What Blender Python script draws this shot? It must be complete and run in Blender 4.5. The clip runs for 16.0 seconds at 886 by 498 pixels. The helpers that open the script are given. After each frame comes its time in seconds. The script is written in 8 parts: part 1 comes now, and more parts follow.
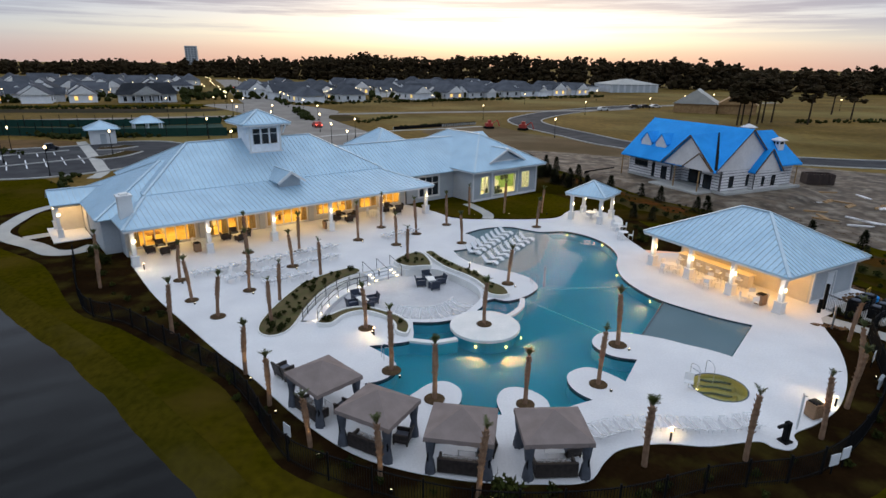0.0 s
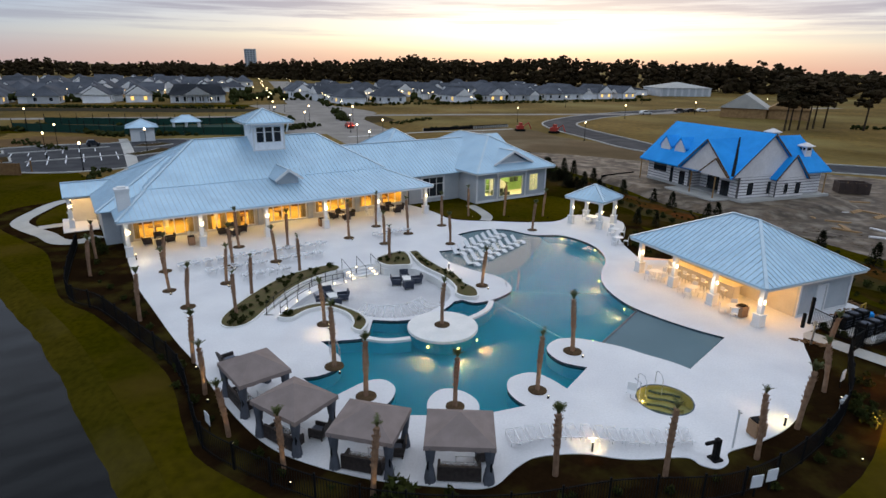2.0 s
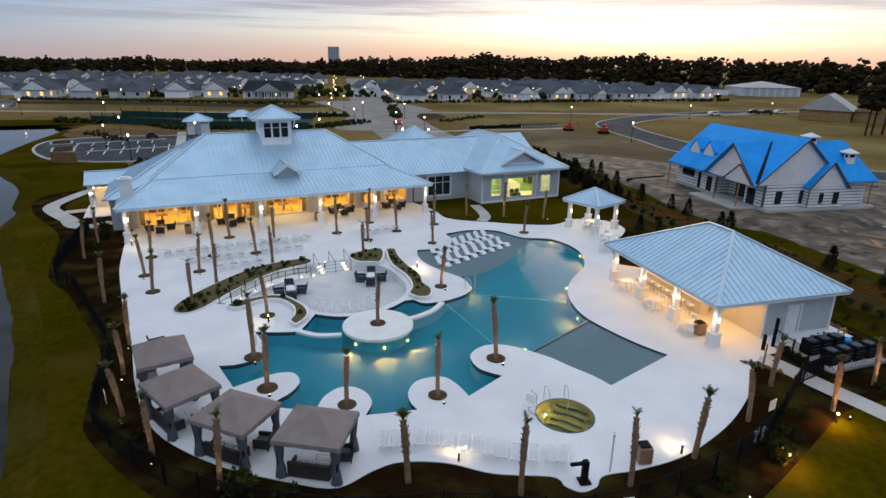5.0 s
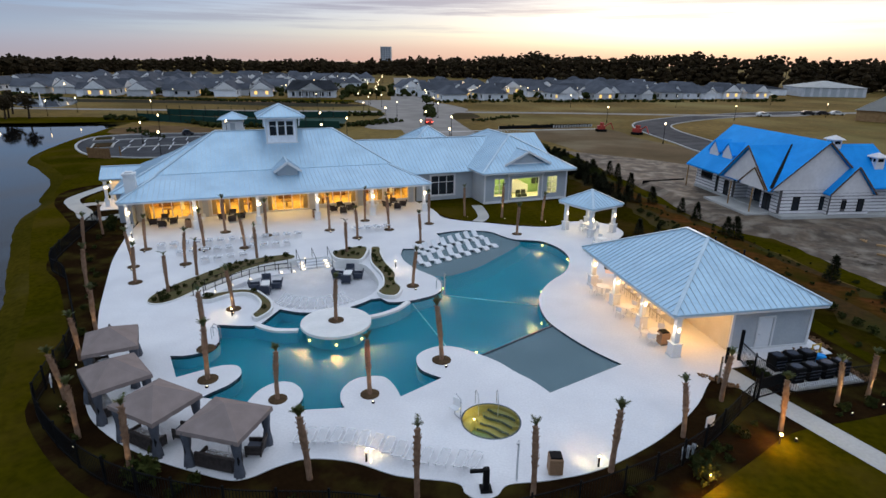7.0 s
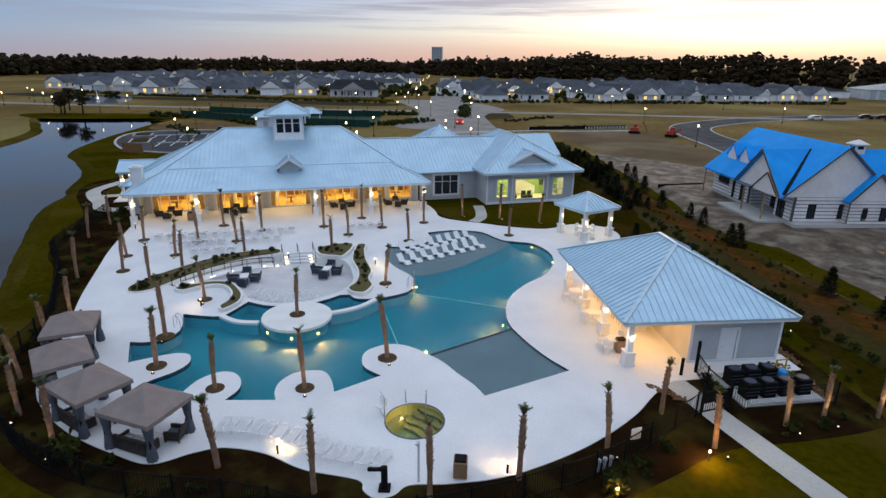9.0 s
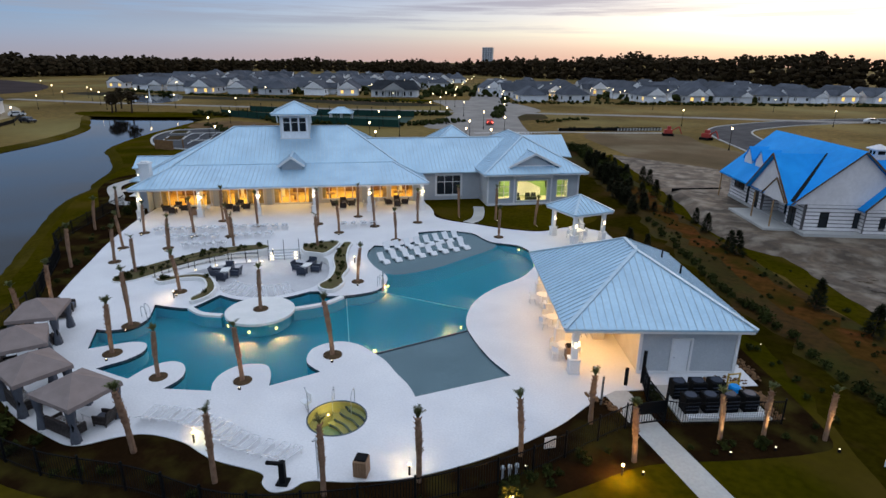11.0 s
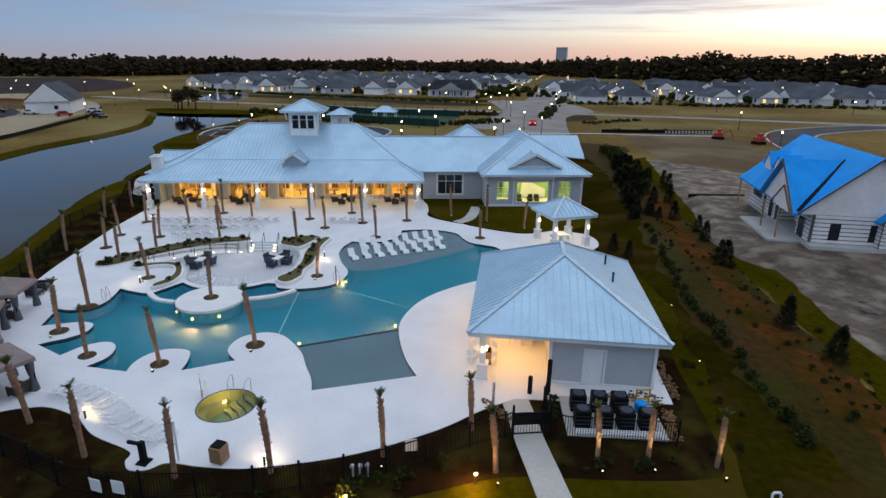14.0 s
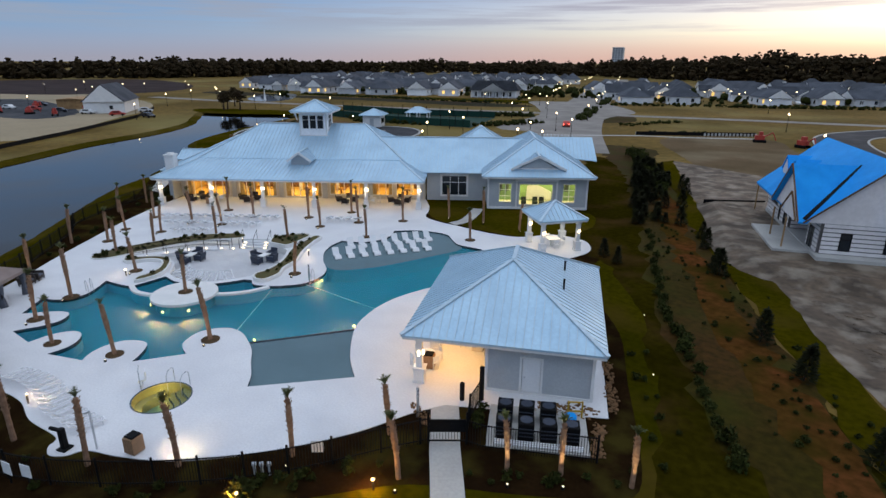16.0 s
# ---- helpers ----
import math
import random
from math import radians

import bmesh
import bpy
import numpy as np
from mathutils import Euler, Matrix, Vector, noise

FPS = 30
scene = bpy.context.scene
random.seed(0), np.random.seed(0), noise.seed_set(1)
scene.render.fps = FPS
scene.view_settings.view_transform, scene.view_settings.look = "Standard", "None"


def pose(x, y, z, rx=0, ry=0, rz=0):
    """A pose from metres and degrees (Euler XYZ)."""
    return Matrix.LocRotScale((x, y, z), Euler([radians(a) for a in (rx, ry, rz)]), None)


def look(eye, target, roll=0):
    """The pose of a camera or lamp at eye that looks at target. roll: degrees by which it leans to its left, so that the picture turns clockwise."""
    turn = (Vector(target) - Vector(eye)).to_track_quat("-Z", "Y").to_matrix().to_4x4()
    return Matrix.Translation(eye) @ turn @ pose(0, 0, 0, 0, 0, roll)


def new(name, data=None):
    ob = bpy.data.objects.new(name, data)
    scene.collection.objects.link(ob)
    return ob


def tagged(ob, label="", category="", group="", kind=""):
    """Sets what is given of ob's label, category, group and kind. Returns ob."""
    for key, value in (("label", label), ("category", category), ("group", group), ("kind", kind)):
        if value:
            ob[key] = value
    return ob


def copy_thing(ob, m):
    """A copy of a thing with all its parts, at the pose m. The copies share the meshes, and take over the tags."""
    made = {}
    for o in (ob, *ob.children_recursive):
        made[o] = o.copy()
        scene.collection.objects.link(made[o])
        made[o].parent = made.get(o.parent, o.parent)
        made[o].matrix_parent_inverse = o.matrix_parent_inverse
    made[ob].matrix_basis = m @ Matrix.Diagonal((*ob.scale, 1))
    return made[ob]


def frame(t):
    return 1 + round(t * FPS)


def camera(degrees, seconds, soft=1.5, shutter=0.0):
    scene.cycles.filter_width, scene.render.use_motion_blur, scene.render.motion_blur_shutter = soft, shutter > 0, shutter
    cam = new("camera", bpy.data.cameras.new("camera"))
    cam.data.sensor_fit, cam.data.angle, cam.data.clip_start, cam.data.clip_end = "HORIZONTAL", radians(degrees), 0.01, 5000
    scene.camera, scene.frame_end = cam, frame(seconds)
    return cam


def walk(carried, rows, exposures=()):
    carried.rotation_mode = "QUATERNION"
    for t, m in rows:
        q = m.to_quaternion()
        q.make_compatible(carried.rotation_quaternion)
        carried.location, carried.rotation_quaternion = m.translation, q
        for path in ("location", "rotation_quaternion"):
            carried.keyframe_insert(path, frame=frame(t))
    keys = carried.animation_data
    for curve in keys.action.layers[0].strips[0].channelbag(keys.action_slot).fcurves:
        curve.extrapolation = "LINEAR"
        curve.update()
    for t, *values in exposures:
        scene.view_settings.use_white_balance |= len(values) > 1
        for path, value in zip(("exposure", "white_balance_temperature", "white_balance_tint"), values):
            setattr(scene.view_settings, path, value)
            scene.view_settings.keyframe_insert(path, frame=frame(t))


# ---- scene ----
cam = camera(75.6, 16.0)
PATH = [
    (0, (1.857, -0.164, 17.241), (1.804, 1.737, 16.62), 0.7),
    (0.5, (3.457, -0.048, 17.124), (3.359, 1.851, 16.505), 0.7),
    (1, (4.976, 0.103, 17.109), (4.835, 1.999, 16.489), 0.6),
    (1.5, (6.428, 0.175, 17.13), (6.247, 2.068, 16.512), 0.8),
    (2, (7.916, 0.376, 17.066), (7.692, 2.266, 16.452), 0.8),
    (2.5, (9.407, 0.631, 17.144), (9.143, 2.514, 16.523), 0.8),
    (3, (10.905, 0.903, 17.133), (10.597, 2.779, 16.513), 0.8),
    (3.5, (12.421, 1.257, 17.173), (12.07, 3.125, 16.551), 0.8),
    (4, (13.939, 1.594, 17.21), (13.545, 3.453, 16.587), 0.8),
    (6.5, (21.33, 3.896, 17.328), (20.725, 5.696, 16.699), 0.8),
    (7, (22.761, 4.442, 17.307), (22.116, 6.228, 16.678), 0.7),
    (7.5, (24.17, 4.974, 17.282), (23.486, 6.745, 16.653), 0.8),
    (8, (25.513, 5.611, 17.25), (24.789, 7.366, 16.622), 0.8),
    (8.5, (26.886, 6.233, 17.2), (26.124, 7.973, 16.573), 0.8),
    (9, (28.275, 6.863, 17.24), (27.474, 8.584, 16.61), 0.8),
    (11.5, (34.99, 10.623, 17.286), (34.002, 12.245, 16.657), 0.7),
    (12, (36.267, 11.467, 17.305), (35.244, 13.067, 16.677), 0.7),
    (12.5, (37.542, 12.314, 17.279), (36.486, 13.892, 16.651), 0.6),
    (13, (38.705, 13.212, 17.23), (37.618, 14.768, 16.6), 0.6),
    (13.5, (39.941, 14.094, 17.221), (38.82, 15.625, 16.588), 0.6),
    (14, (41.154, 15.044, 17.189), (40.0, 16.55, 16.557), 0.6),
    (14.5, (42.345, 16.026, 17.222), (41.157, 17.506, 16.59), 0.6),
    (15, (43.55, 17.116, 17.2), (42.326, 18.567, 16.57), 0.5),
    (15.5, (44.616, 18.203, 17.182), (43.358, 19.624, 16.553), 0.4),
    (16, (45.652, 19.406, 17.158), (44.36, 20.796, 16.528), 0.3),
]
walk(cam, [(t, look(eye, target, roll)) for t, eye, target, roll in PATH], [(0.0, 0.12, 6980, 10), (4.0, 0.12, 6930, 10), (7.0, 0.12, 6680, 10), (11.5, 0.10, 6650, 10), (16.0, 0.10, 6640, 10)])

# ---- world and light ----
world = bpy.data.worlds.new("dusk_sky")
scene.world = world
world.use_nodes = True
wn, wl = world.node_tree.nodes, world.node_tree.links
wn.clear()


def wnode(kind, **values):
    n = wn.new(kind)
    for k, v in values.items():
        n.inputs[k].default_value = v
    return n


def wmath(op, a, b=None):
    n = wn.new("ShaderNodeMath")
    n.operation = op
    for i, v in enumerate((a, b)):
        if v is None:
            continue
        if isinstance(v, (int, float)):
            n.inputs[i].default_value = v
        else:
            wl.new(v, n.inputs[i])
    return n.outputs[0]


def wmix(fac, a, b, blend="MIX"):
    n = wn.new("ShaderNodeMix")
    n.data_type, n.blend_type = "RGBA", blend
    for i, v in ((0, fac), (6, a), (7, b)):
        if isinstance(v, (int, float)):
            n.inputs[i].default_value = v
        elif isinstance(v, tuple):
            n.inputs[i].default_value = (*v, 1)
        else:
            wl.new(v, n.inputs[i])
    return n.outputs[2]


def wramp(fac, stops):
    n = wn.new("ShaderNodeValToRGB")
    while len(n.color_ramp.elements) < len(stops):
        n.color_ramp.elements.new(0.5)
    for e, (p, c) in zip(n.color_ramp.elements, stops):
        e.position, e.color = p, (*c, 1)
    wl.new(fac, n.inputs[0])
    return n.outputs[0]


SUN_AZ = radians(3.0)          # from +y towards +x
coord = wn.new("ShaderNodeTexCoord")
sep = wn.new("ShaderNodeSeparateXYZ")
wl.new(coord.outputs["Generated"], sep.inputs[0])
up = sep.outputs[2]
toward = wmath("ADD", wmath("MULTIPLY", sep.outputs[0], math.sin(SUN_AZ)), wmath("MULTIPLY", sep.outputs[1], math.cos(SUN_AZ)))
glow = wmath("POWER", wmath("MAXIMUM", wmath("ADD", wmath("MULTIPLY", toward, 0.5), 0.5), 0.0), 7.0)
away = wramp(up, [(0.0, (0.30, 0.32, 0.41)), (0.022, (0.27, 0.34, 0.48)), (0.05, (0.20, 0.34, 0.55)), (0.10, (0.14, 0.30, 0.56)), (0.2, (0.22, 0.38, 0.66)), (0.42, (0.68, 0.83, 1.08)), (1.0, (0.96, 1.12, 1.38))])
west = wramp(up, [(0.0, (0.90, 0.52, 0.36)), (0.018, (0.98, 0.66, 0.46)), (0.04, (1.12, 0.98, 0.72)), (0.07, (1.02, 0.96, 0.88)), (0.10, (0.76, 0.73, 0.78)), (0.22, (0.62, 0.66, 0.80)), (0.46, (0.76, 0.87, 1.08)), (1.0, (0.96, 1.12, 1.38))])
sky = wmix(glow, away, west)
# long flat streaks of cloud
stretch = wn.new("ShaderNodeMapping")
stretch.inputs["Scale"].default_value = (2.4, 2.4, 62.0)
stretch.inputs["Rotation"].default_value = (0.02, 0.03, 0.0)
wl.new(coord.outputs["Generated"], stretch.inputs[0])
streak = wnode("ShaderNodeTexNoise", Scale=1.25, Detail=8.0, Roughness=0.6)
wl.new(stretch.outputs[0], streak.inputs["Vector"])
high = wramp(up, [(0.0, (0, 0, 0)), (0.028, (0, 0, 0)), (0.065, (1, 1, 1)), (1.0, (1, 1, 1))])
mask = wramp(streak.outputs[0], [(0.0, (0, 0, 0)), (0.44, (0, 0, 0)), (0.60, (1, 1, 1)), (1.0, (1, 1, 1))])
cloud = wmix(glow, (0.29, 0.35, 0.46), (0.46, 0.42, 0.50))
sky = wmix(wmath("MULTIPLY", wmath("MULTIPLY", mask, high), 0.85), sky, cloud)
# the bright break in the clouds where the sun has gone down
core = wmath("POWER", wmath("MAXIMUM", toward, 0.0), 26.0)
corez = wramp(up, [(0.0, (0.05, 0.05, 0.05)), (0.02, (0.35, 0.35, 0.35)), (0.05, (1, 1, 1)), (0.085, (0.5, 0.5, 0.5)), (0.14, (0, 0, 0)), (1.0, (0, 0, 0))])
sky = wmix(wmath("MULTIPLY", core, corez), sky, (0.95, 0.75, 0.42), "ADD")
back = wnode("ShaderNodeBackground", Strength=1.0)
wl.new(sky, back.inputs[0])
wl.new(back.outputs[0], wn.new("ShaderNodeOutputWorld").inputs[0])

sun = new("sun", bpy.data.lights.new("sun", "SUN"))
sun.data.energy, sun.data.angle, sun.data.color = 0.35, radians(20), (1.0, 0.78, 0.58)
sun.matrix_world = look((0, 0, 60), (-60 * math.sin(SUN_AZ), -60 * math.cos(SUN_AZ), 44))


# ---- materials ----
def material(name, color, color2=None, rough=0.6, metal=0.0, scale=3.0, fine=40.0, bump=0.0, spread=0.0, grime=None, grime_scale=0.6, grime_amount=0.35, world_space=False, detail=4.0, coat=0.0, spec=None, tooth=0.35):
    """A surface of two colours mixed by noise at two scales, with relief, stains and a change from piece to piece."""
    m = bpy.data.materials.new(name)
    m.use_nodes = True
    nt = m.node_tree
    N, L = nt.nodes, nt.links
    b = N["Principled BSDF"]
    b.inputs["Roughness"].default_value, b.inputs["Metallic"].default_value = rough, metal
    b.inputs["Coat Weight"].default_value = coat
    b.inputs["Specular IOR Level"].default_value = (0.06 if rough >= 0.85 else 0.4) if spec is None else spec
    tc = N.new("ShaderNodeTexCoord")
    if world_space:
        g = N.new("ShaderNodeNewGeometry")
        vec = g.outputs["Position"]
    else:
        vec = tc.outputs["Object"]

    def noise_at(s, d):
        n = N.new("ShaderNodeTexNoise")
        n.inputs["Scale"].default_value, n.inputs["Detail"].default_value = s, d
        L.new(vec, n.inputs["Vector"])
        return n.outputs[0]

    def mix(fac, a, c, blend="MIX"):
        n = N.new("ShaderNodeMix")
        n.data_type, n.blend_type = "RGBA", blend
        for i, v in ((0, fac), (6, a), (7, c)):
            if isinstance(v, (int, float)):
                n.inputs[i].default_value = v
            elif isinstance(v, tuple):
                n.inputs[i].default_value = (*v, 1)
            else:
                L.new(v, n.inputs[i])
        return n.outputs[2]

    def ramp(fac, lo, hi, a=0.0, c=1.0):
        n = N.new("ShaderNodeMapRange")
        n.inputs[1].default_value, n.inputs[2].default_value, n.inputs[3].default_value, n.inputs[4].default_value = lo, hi, a, c
        L.new(fac, n.inputs[0])
        return n.outputs[0]

    color2 = color2 or tuple(c * 0.8 for c in color)
    big, small = noise_at(scale, detail), noise_at(fine, 3.0)
    col = mix(ramp(big, 0.35, 0.65), color, color2)
    col = mix(ramp(small, 0.3, 0.7, 0.0, tooth), col, tuple(c * (0.72 if tooth < 0.5 else 0.42) for c in color2))
    if grime:
        col = mix(ramp(noise_at(grime_scale, 5.0), 0.48, 0.68, 0.0, grime_amount), col, grime)
    if spread:
        info = N.new("ShaderNodeObjectInfo")
        hs = N.new("ShaderNodeHueSaturation")
        L.new(ramp(info.outputs["Random"], 0, 1, 1 - spread, 1 + spread), hs.inputs["Value"])
        L.new(col, hs.inputs["Color"])
        col = hs.outputs[0]
    L.new(col, b.inputs["Base Color"])
    L.new(ramp(big, 0.3, 0.7, max(0.0, rough - 0.08), min(1.0, rough + 0.1)), b.inputs["Roughness"])
    if bump:
        bp = N.new("ShaderNodeBump")
        bp.inputs["Strength"].default_value, bp.inputs["Distance"].default_value = bump, 0.02
        L.new(small, bp.inputs["Height"])
        L.new(bp.outputs[0], b.inputs["Normal"])
    return m


def glowing(name, color, strength):
    m = bpy.data.materials.new(name)
    m.use_nodes = True
    b = m.node_tree.nodes["Principled BSDF"]
    b.inputs["Base Color"].default_value = (*color, 1)
    b.inputs["Emission Color"].default_value = (*color, 1)
    b.inputs["Emission Strength"].default_value = strength
    return m


def water_material(name, color, rough, bump_scale, strength):
    m = bpy.data.materials.new(name)
    m.use_nodes = True
    N, L = m.node_tree.nodes, m.node_tree.links
    b = N["Principled BSDF"]
    b.inputs["Base Color"].default_value = (*color, 1)
    b.inputs["Roughness"].default_value = rough
    b.inputs["IOR"].default_value = 1.19
    g = N.new("ShaderNodeNewGeometry")
    n = N.new("ShaderNodeTexNoise")
    n.inputs["Scale"].default_value, n.inputs["Detail"].default_value = bump_scale, 3.0
    L.new(g.outputs["Position"], n.inputs["Vector"])
    bp = N.new("ShaderNodeBump")
    bp.inputs["Strength"].default_value, bp.inputs["Distance"].default_value = strength, 0.05
    L.new(n.outputs[0], bp.inputs["Height"])
    L.new(bp.outputs[0], b.inputs["Normal"])
    return m


DECK = material("white_pool_deck", (0.74, 0.74, 0.75), (0.66, 0.66, 0.68), rough=0.75, scale=0.25, fine=9, bump=0.15, grime=(0.55, 0.55, 0.57), grime_scale=0.35, world_space=True)
COPING = material("pale_coping", (0.78, 0.77, 0.75), (0.7, 0.7, 0.68), rough=0.6, scale=0.8, fine=12, bump=0.1, world_space=True)
TILE = material("dark_waterline_tile", (0.03, 0.05, 0.07), (0.05, 0.08, 0.10), rough=0.2, scale=3, fine=9, world_space=True)
ROOF = material("galvalume_roof", (0.48, 0.67, 0.80), (0.43, 0.62, 0.76), rough=0.42, metal=0.35, scale=0.5, fine=5, grime=(0.36, 0.46, 0.54), grime_scale=0.25, grime_amount=0.3, world_space=True)
RIB = material("roof_seam", (0.54, 0.66, 0.74), (0.46, 0.58, 0.66), rough=0.4, metal=0.35, scale=0.6, fine=6, world_space=True)
TRIM = material("white_trim", (0.78, 0.78, 0.77), (0.70, 0.70, 0.70), rough=0.5, scale=0.7, fine=14, world_space=True)
SIDING = material("pale_gray_siding", (0.45, 0.48, 0.50), (0.40, 0.43, 0.46), rough=0.65, scale=0.8, fine=10, world_space=True)
STUCCO = material("warm_plaster", (0.62, 0.58, 0.50), (0.54, 0.50, 0.42), rough=0.8, scale=0.8, fine=12, world_space=True)
LAWN = material("dry_lawn", (0.064, 0.049, 0.002), (0.033, 0.030, 0.001), rough=0.95, spec=0.0, scale=0.09, fine=2.2, tooth=0.6, grime=(0.072, 0.046, 0.010), grime_scale=0.14, grime_amount=0.6, world_space=True)
FIELD = material("winter_field", (0.205, 0.126, 0.030), (0.108, 0.070, 0.015), rough=0.95, scale=0.035, fine=0.6, tooth=0.6, grime=(0.21, 0.172, 0.062), grime_scale=0.02, grime_amount=0.7, world_space=True)
MULCH = material("pine_mulch", (0.011, 0.006, 0.003), (0.021, 0.011, 0.0045), rough=0.95, spec=0.0, tooth=0.6, scale=0.5, fine=5, bump=0.6, grime=(0.045, 0.036, 0.008), grime_scale=0.4, grime_amount=0.75, world_space=True)
STRAW = material("red_pine_straw", (0.060, 0.027, 0.006), (0.036, 0.027, 0.003), rough=0.95, scale=0.12, fine=2.0, tooth=0.75, grime=(0.034, 0.034, 0.004), grime_scale=0.15, grime_amount=0.9, world_space=True)
MUD = material("wet_site_mud", (0.145, 0.098, 0.06), (0.055, 0.038, 0.024), rough=0.8, scale=0.3, fine=1.5, bump=0.6, tooth=0.6, grime=(0.26, 0.215, 0.165), grime_scale=0.5, grime_amount=0.7, world_space=True)
ASPHALT = material("asphalt", (0.062, 0.063, 0.068), (0.042, 0.043, 0.048), rough=0.9, scale=0.3, fine=6, grime=(0.12, 0.12, 0.12), grime_scale=0.06, world_space=True)
CONCRETE = material("pale_concrete", (0.48, 0.47, 0.44), (0.40, 0.39, 0.37), rough=0.85, scale=0.4, fine=6, bump=0.1, world_space=True)
POND = water_material("pond_water", (0.003, 0.0035, 0.004), 0.05, 0.9, 0.05)
TRUNK = material("palm_trunk_bark", (0.30, 0.185, 0.12), (0.19, 0.11, 0.07), rough=0.9, scale=3, fine=14, bump=0.8)
FROND = material("palm_frond", (0.06, 0.085, 0.02), (0.09, 0.09, 0.025), rough=0.6, scale=3, fine=12, spread=0.2)
SHRUB = material("shrub_leaf", (0.018, 0.027, 0.006), (0.036, 0.038, 0.009), rough=0.9, scale=2, fine=9, spread=0.25)
PINE = material("pine_needles", (0.026, 0.020, 0.009), (0.044, 0.029, 0.015), rough=0.9, scale=0.25, fine=2, world_space=True)
BARK = material("pine_bark", (0.06, 0.042, 0.03), (0.04, 0.03, 0.022), rough=0.95, scale=2, fine=9)
CANVAS = material("taupe_canvas", (0.265, 0.215, 0.20), (0.225, 0.18, 0.165), rough=0.9, scale=1.5, fine=30, bump=0.2)
DRAPE = material("slate_gray_drape", (0.11, 0.12, 0.145), (0.085, 0.092, 0.11), rough=0.9, scale=4, fine=30)
WICKER = material("dark_wicker", (0.035, 0.025, 0.022), (0.022, 0.016, 0.014), rough=0.6, scale=6, fine=50, bump=0.5)
CUSHION = material("slate_cushion", (0.15, 0.16, 0.19), (0.12, 0.13, 0.16), rough=0.9, scale=4, fine=30)
WHITE = material("white_resin", (0.76, 0.77, 0.78), (0.72, 0.73, 0.75), rough=0.35, scale=3, fine=20)
BLACK = material("black_metal", (0.006, 0.006, 0.007), (0.010, 0.010, 0.010), rough=0.6, scale=5, fine=20, spec=0.06)
STEEL = material("brushed_steel", (0.55, 0.56, 0.58), (0.45, 0.46, 0.48), rough=0.3, metal=0.9, scale=5, fine=30)
TARP = material("blue_roof_wrap", (0.002, 0.31, 0.80), (0.002, 0.26, 0.70), rough=0.6, spec=0.15, bump=0.3, scale=0.3, fine=4, grime=(0.01, 0.38, 0.88), grime_scale=0.5, world_space=True)
WRAP = material("white_house_wrap", (0.80, 0.76, 0.75), (0.72, 0.68, 0.67), rough=0.7, scale=0.3, fine=3, grime=(0.5, 0.46, 0.44), grime_scale=0.4, world_space=True)
TIMBER = material("raw_timber", (0.38, 0.23, 0.10), (0.28, 0.16, 0.07), rough=0.8, scale=1, fine=10, world_space=True)
SHINGLE = material("gray_shingle", (0.095, 0.102, 0.118), (0.065, 0.070, 0.082), rough=0.9, scale=0.2, fine=3, spread=0.25, world_space=True)
CONIFER = material("dark_conifer_needles", (0.012, 0.015, 0.005), (0.020, 0.021, 0.008), rough=0.9, scale=2, fine=9, spread=0.25)
RAKE = material("weathered_rake_board", (0.17, 0.10, 0.05), (0.11, 0.065, 0.035), rough=0.85, scale=1, fine=10, world_space=True)
HOUSEWALL = material("pale_house_siding", (0.76, 0.77, 0.79), (0.62, 0.64, 0.67), rough=0.8, scale=0.3, fine=3, spread=0.3, world_space=True)
DARKGLASS = material("dark_glass", (0.015, 0.02, 0.028), (0.02, 0.025, 0.03), rough=0.08, scale=1, fine=5)
LIT = glowing("lit_room_window", (1.0, 0.60, 0.16), 1.1)
BULB = glowing("warm_lamp", (1.0, 0.76, 0.42), 7.0)
SPOT = glowing("white_lamp", (1.0, 0.82, 0.52), 3.0)
POOLLAMP = glowing("pool_lamp", (1.0, 0.17, 0.05), 16.0)
TAIL = glowing("red_lamp", (1.0, 0.08, 0.05), 12.0)


# ---- mesh tools ----
def smooth(points, steps=6, closed=True):
    """A soft line through a few plan points (Catmull-Rom)."""
    n, out = len(points), []
    last = n if closed else n - 1
    for i in range(last):
        p = [Vector(points[(i + k) % n] if closed else points[min(max(i + k, 0), n - 1)]) for k in (-1, 0, 1, 2)]
        for s in range(steps):
            t = s / steps
            out.append(0.5 * ((2 * p[1]) + (p[2] - p[0]) * t + (2 * p[0] - 5 * p[1] + 4 * p[2] - p[3]) * t * t + (3 * p[1] - p[0] - 3 * p[2] + p[3]) * t ** 3))
    if not closed:
        out.append(Vector(points[-1]))
    return [(v[0], v[1]) for v in out]


def area(points):
    return 0.5 * sum(a[0] * b[1] - b[0] * a[1] for a, b in zip(points, points[1:] + points[:1]))


def add_box(bm, x0, x1, y0, y1, z0, z1, m=None):
    v = [bm.verts.new((x, y, z)) for z in (z0, z1) for y in (y0, y1) for x in (x0, x1)]
    for f in ((0, 2, 3, 1), (4, 5, 7, 6), (0, 1, 5, 4), (2, 6, 7, 3), (0, 4, 6, 2), (1, 3, 7, 5)):
        bm.faces.new([v[i] for i in f])
    if m is not None:
        bmesh.ops.transform(bm, matrix=m, verts=v)
    return v


def add_beam(bm, a, b, w, h=None):
    """A square bar from a to b."""
    a, b = Vector(a), Vector(b)
    d = (b - a).length
    m = Matrix.Translation(a) @ (b - a).to_track_quat("Z", "Y").to_matrix().to_4x4()
    return add_box(bm, -w / 2, w / 2, -(h or w) / 2, (h or w) / 2, 0, d, m)


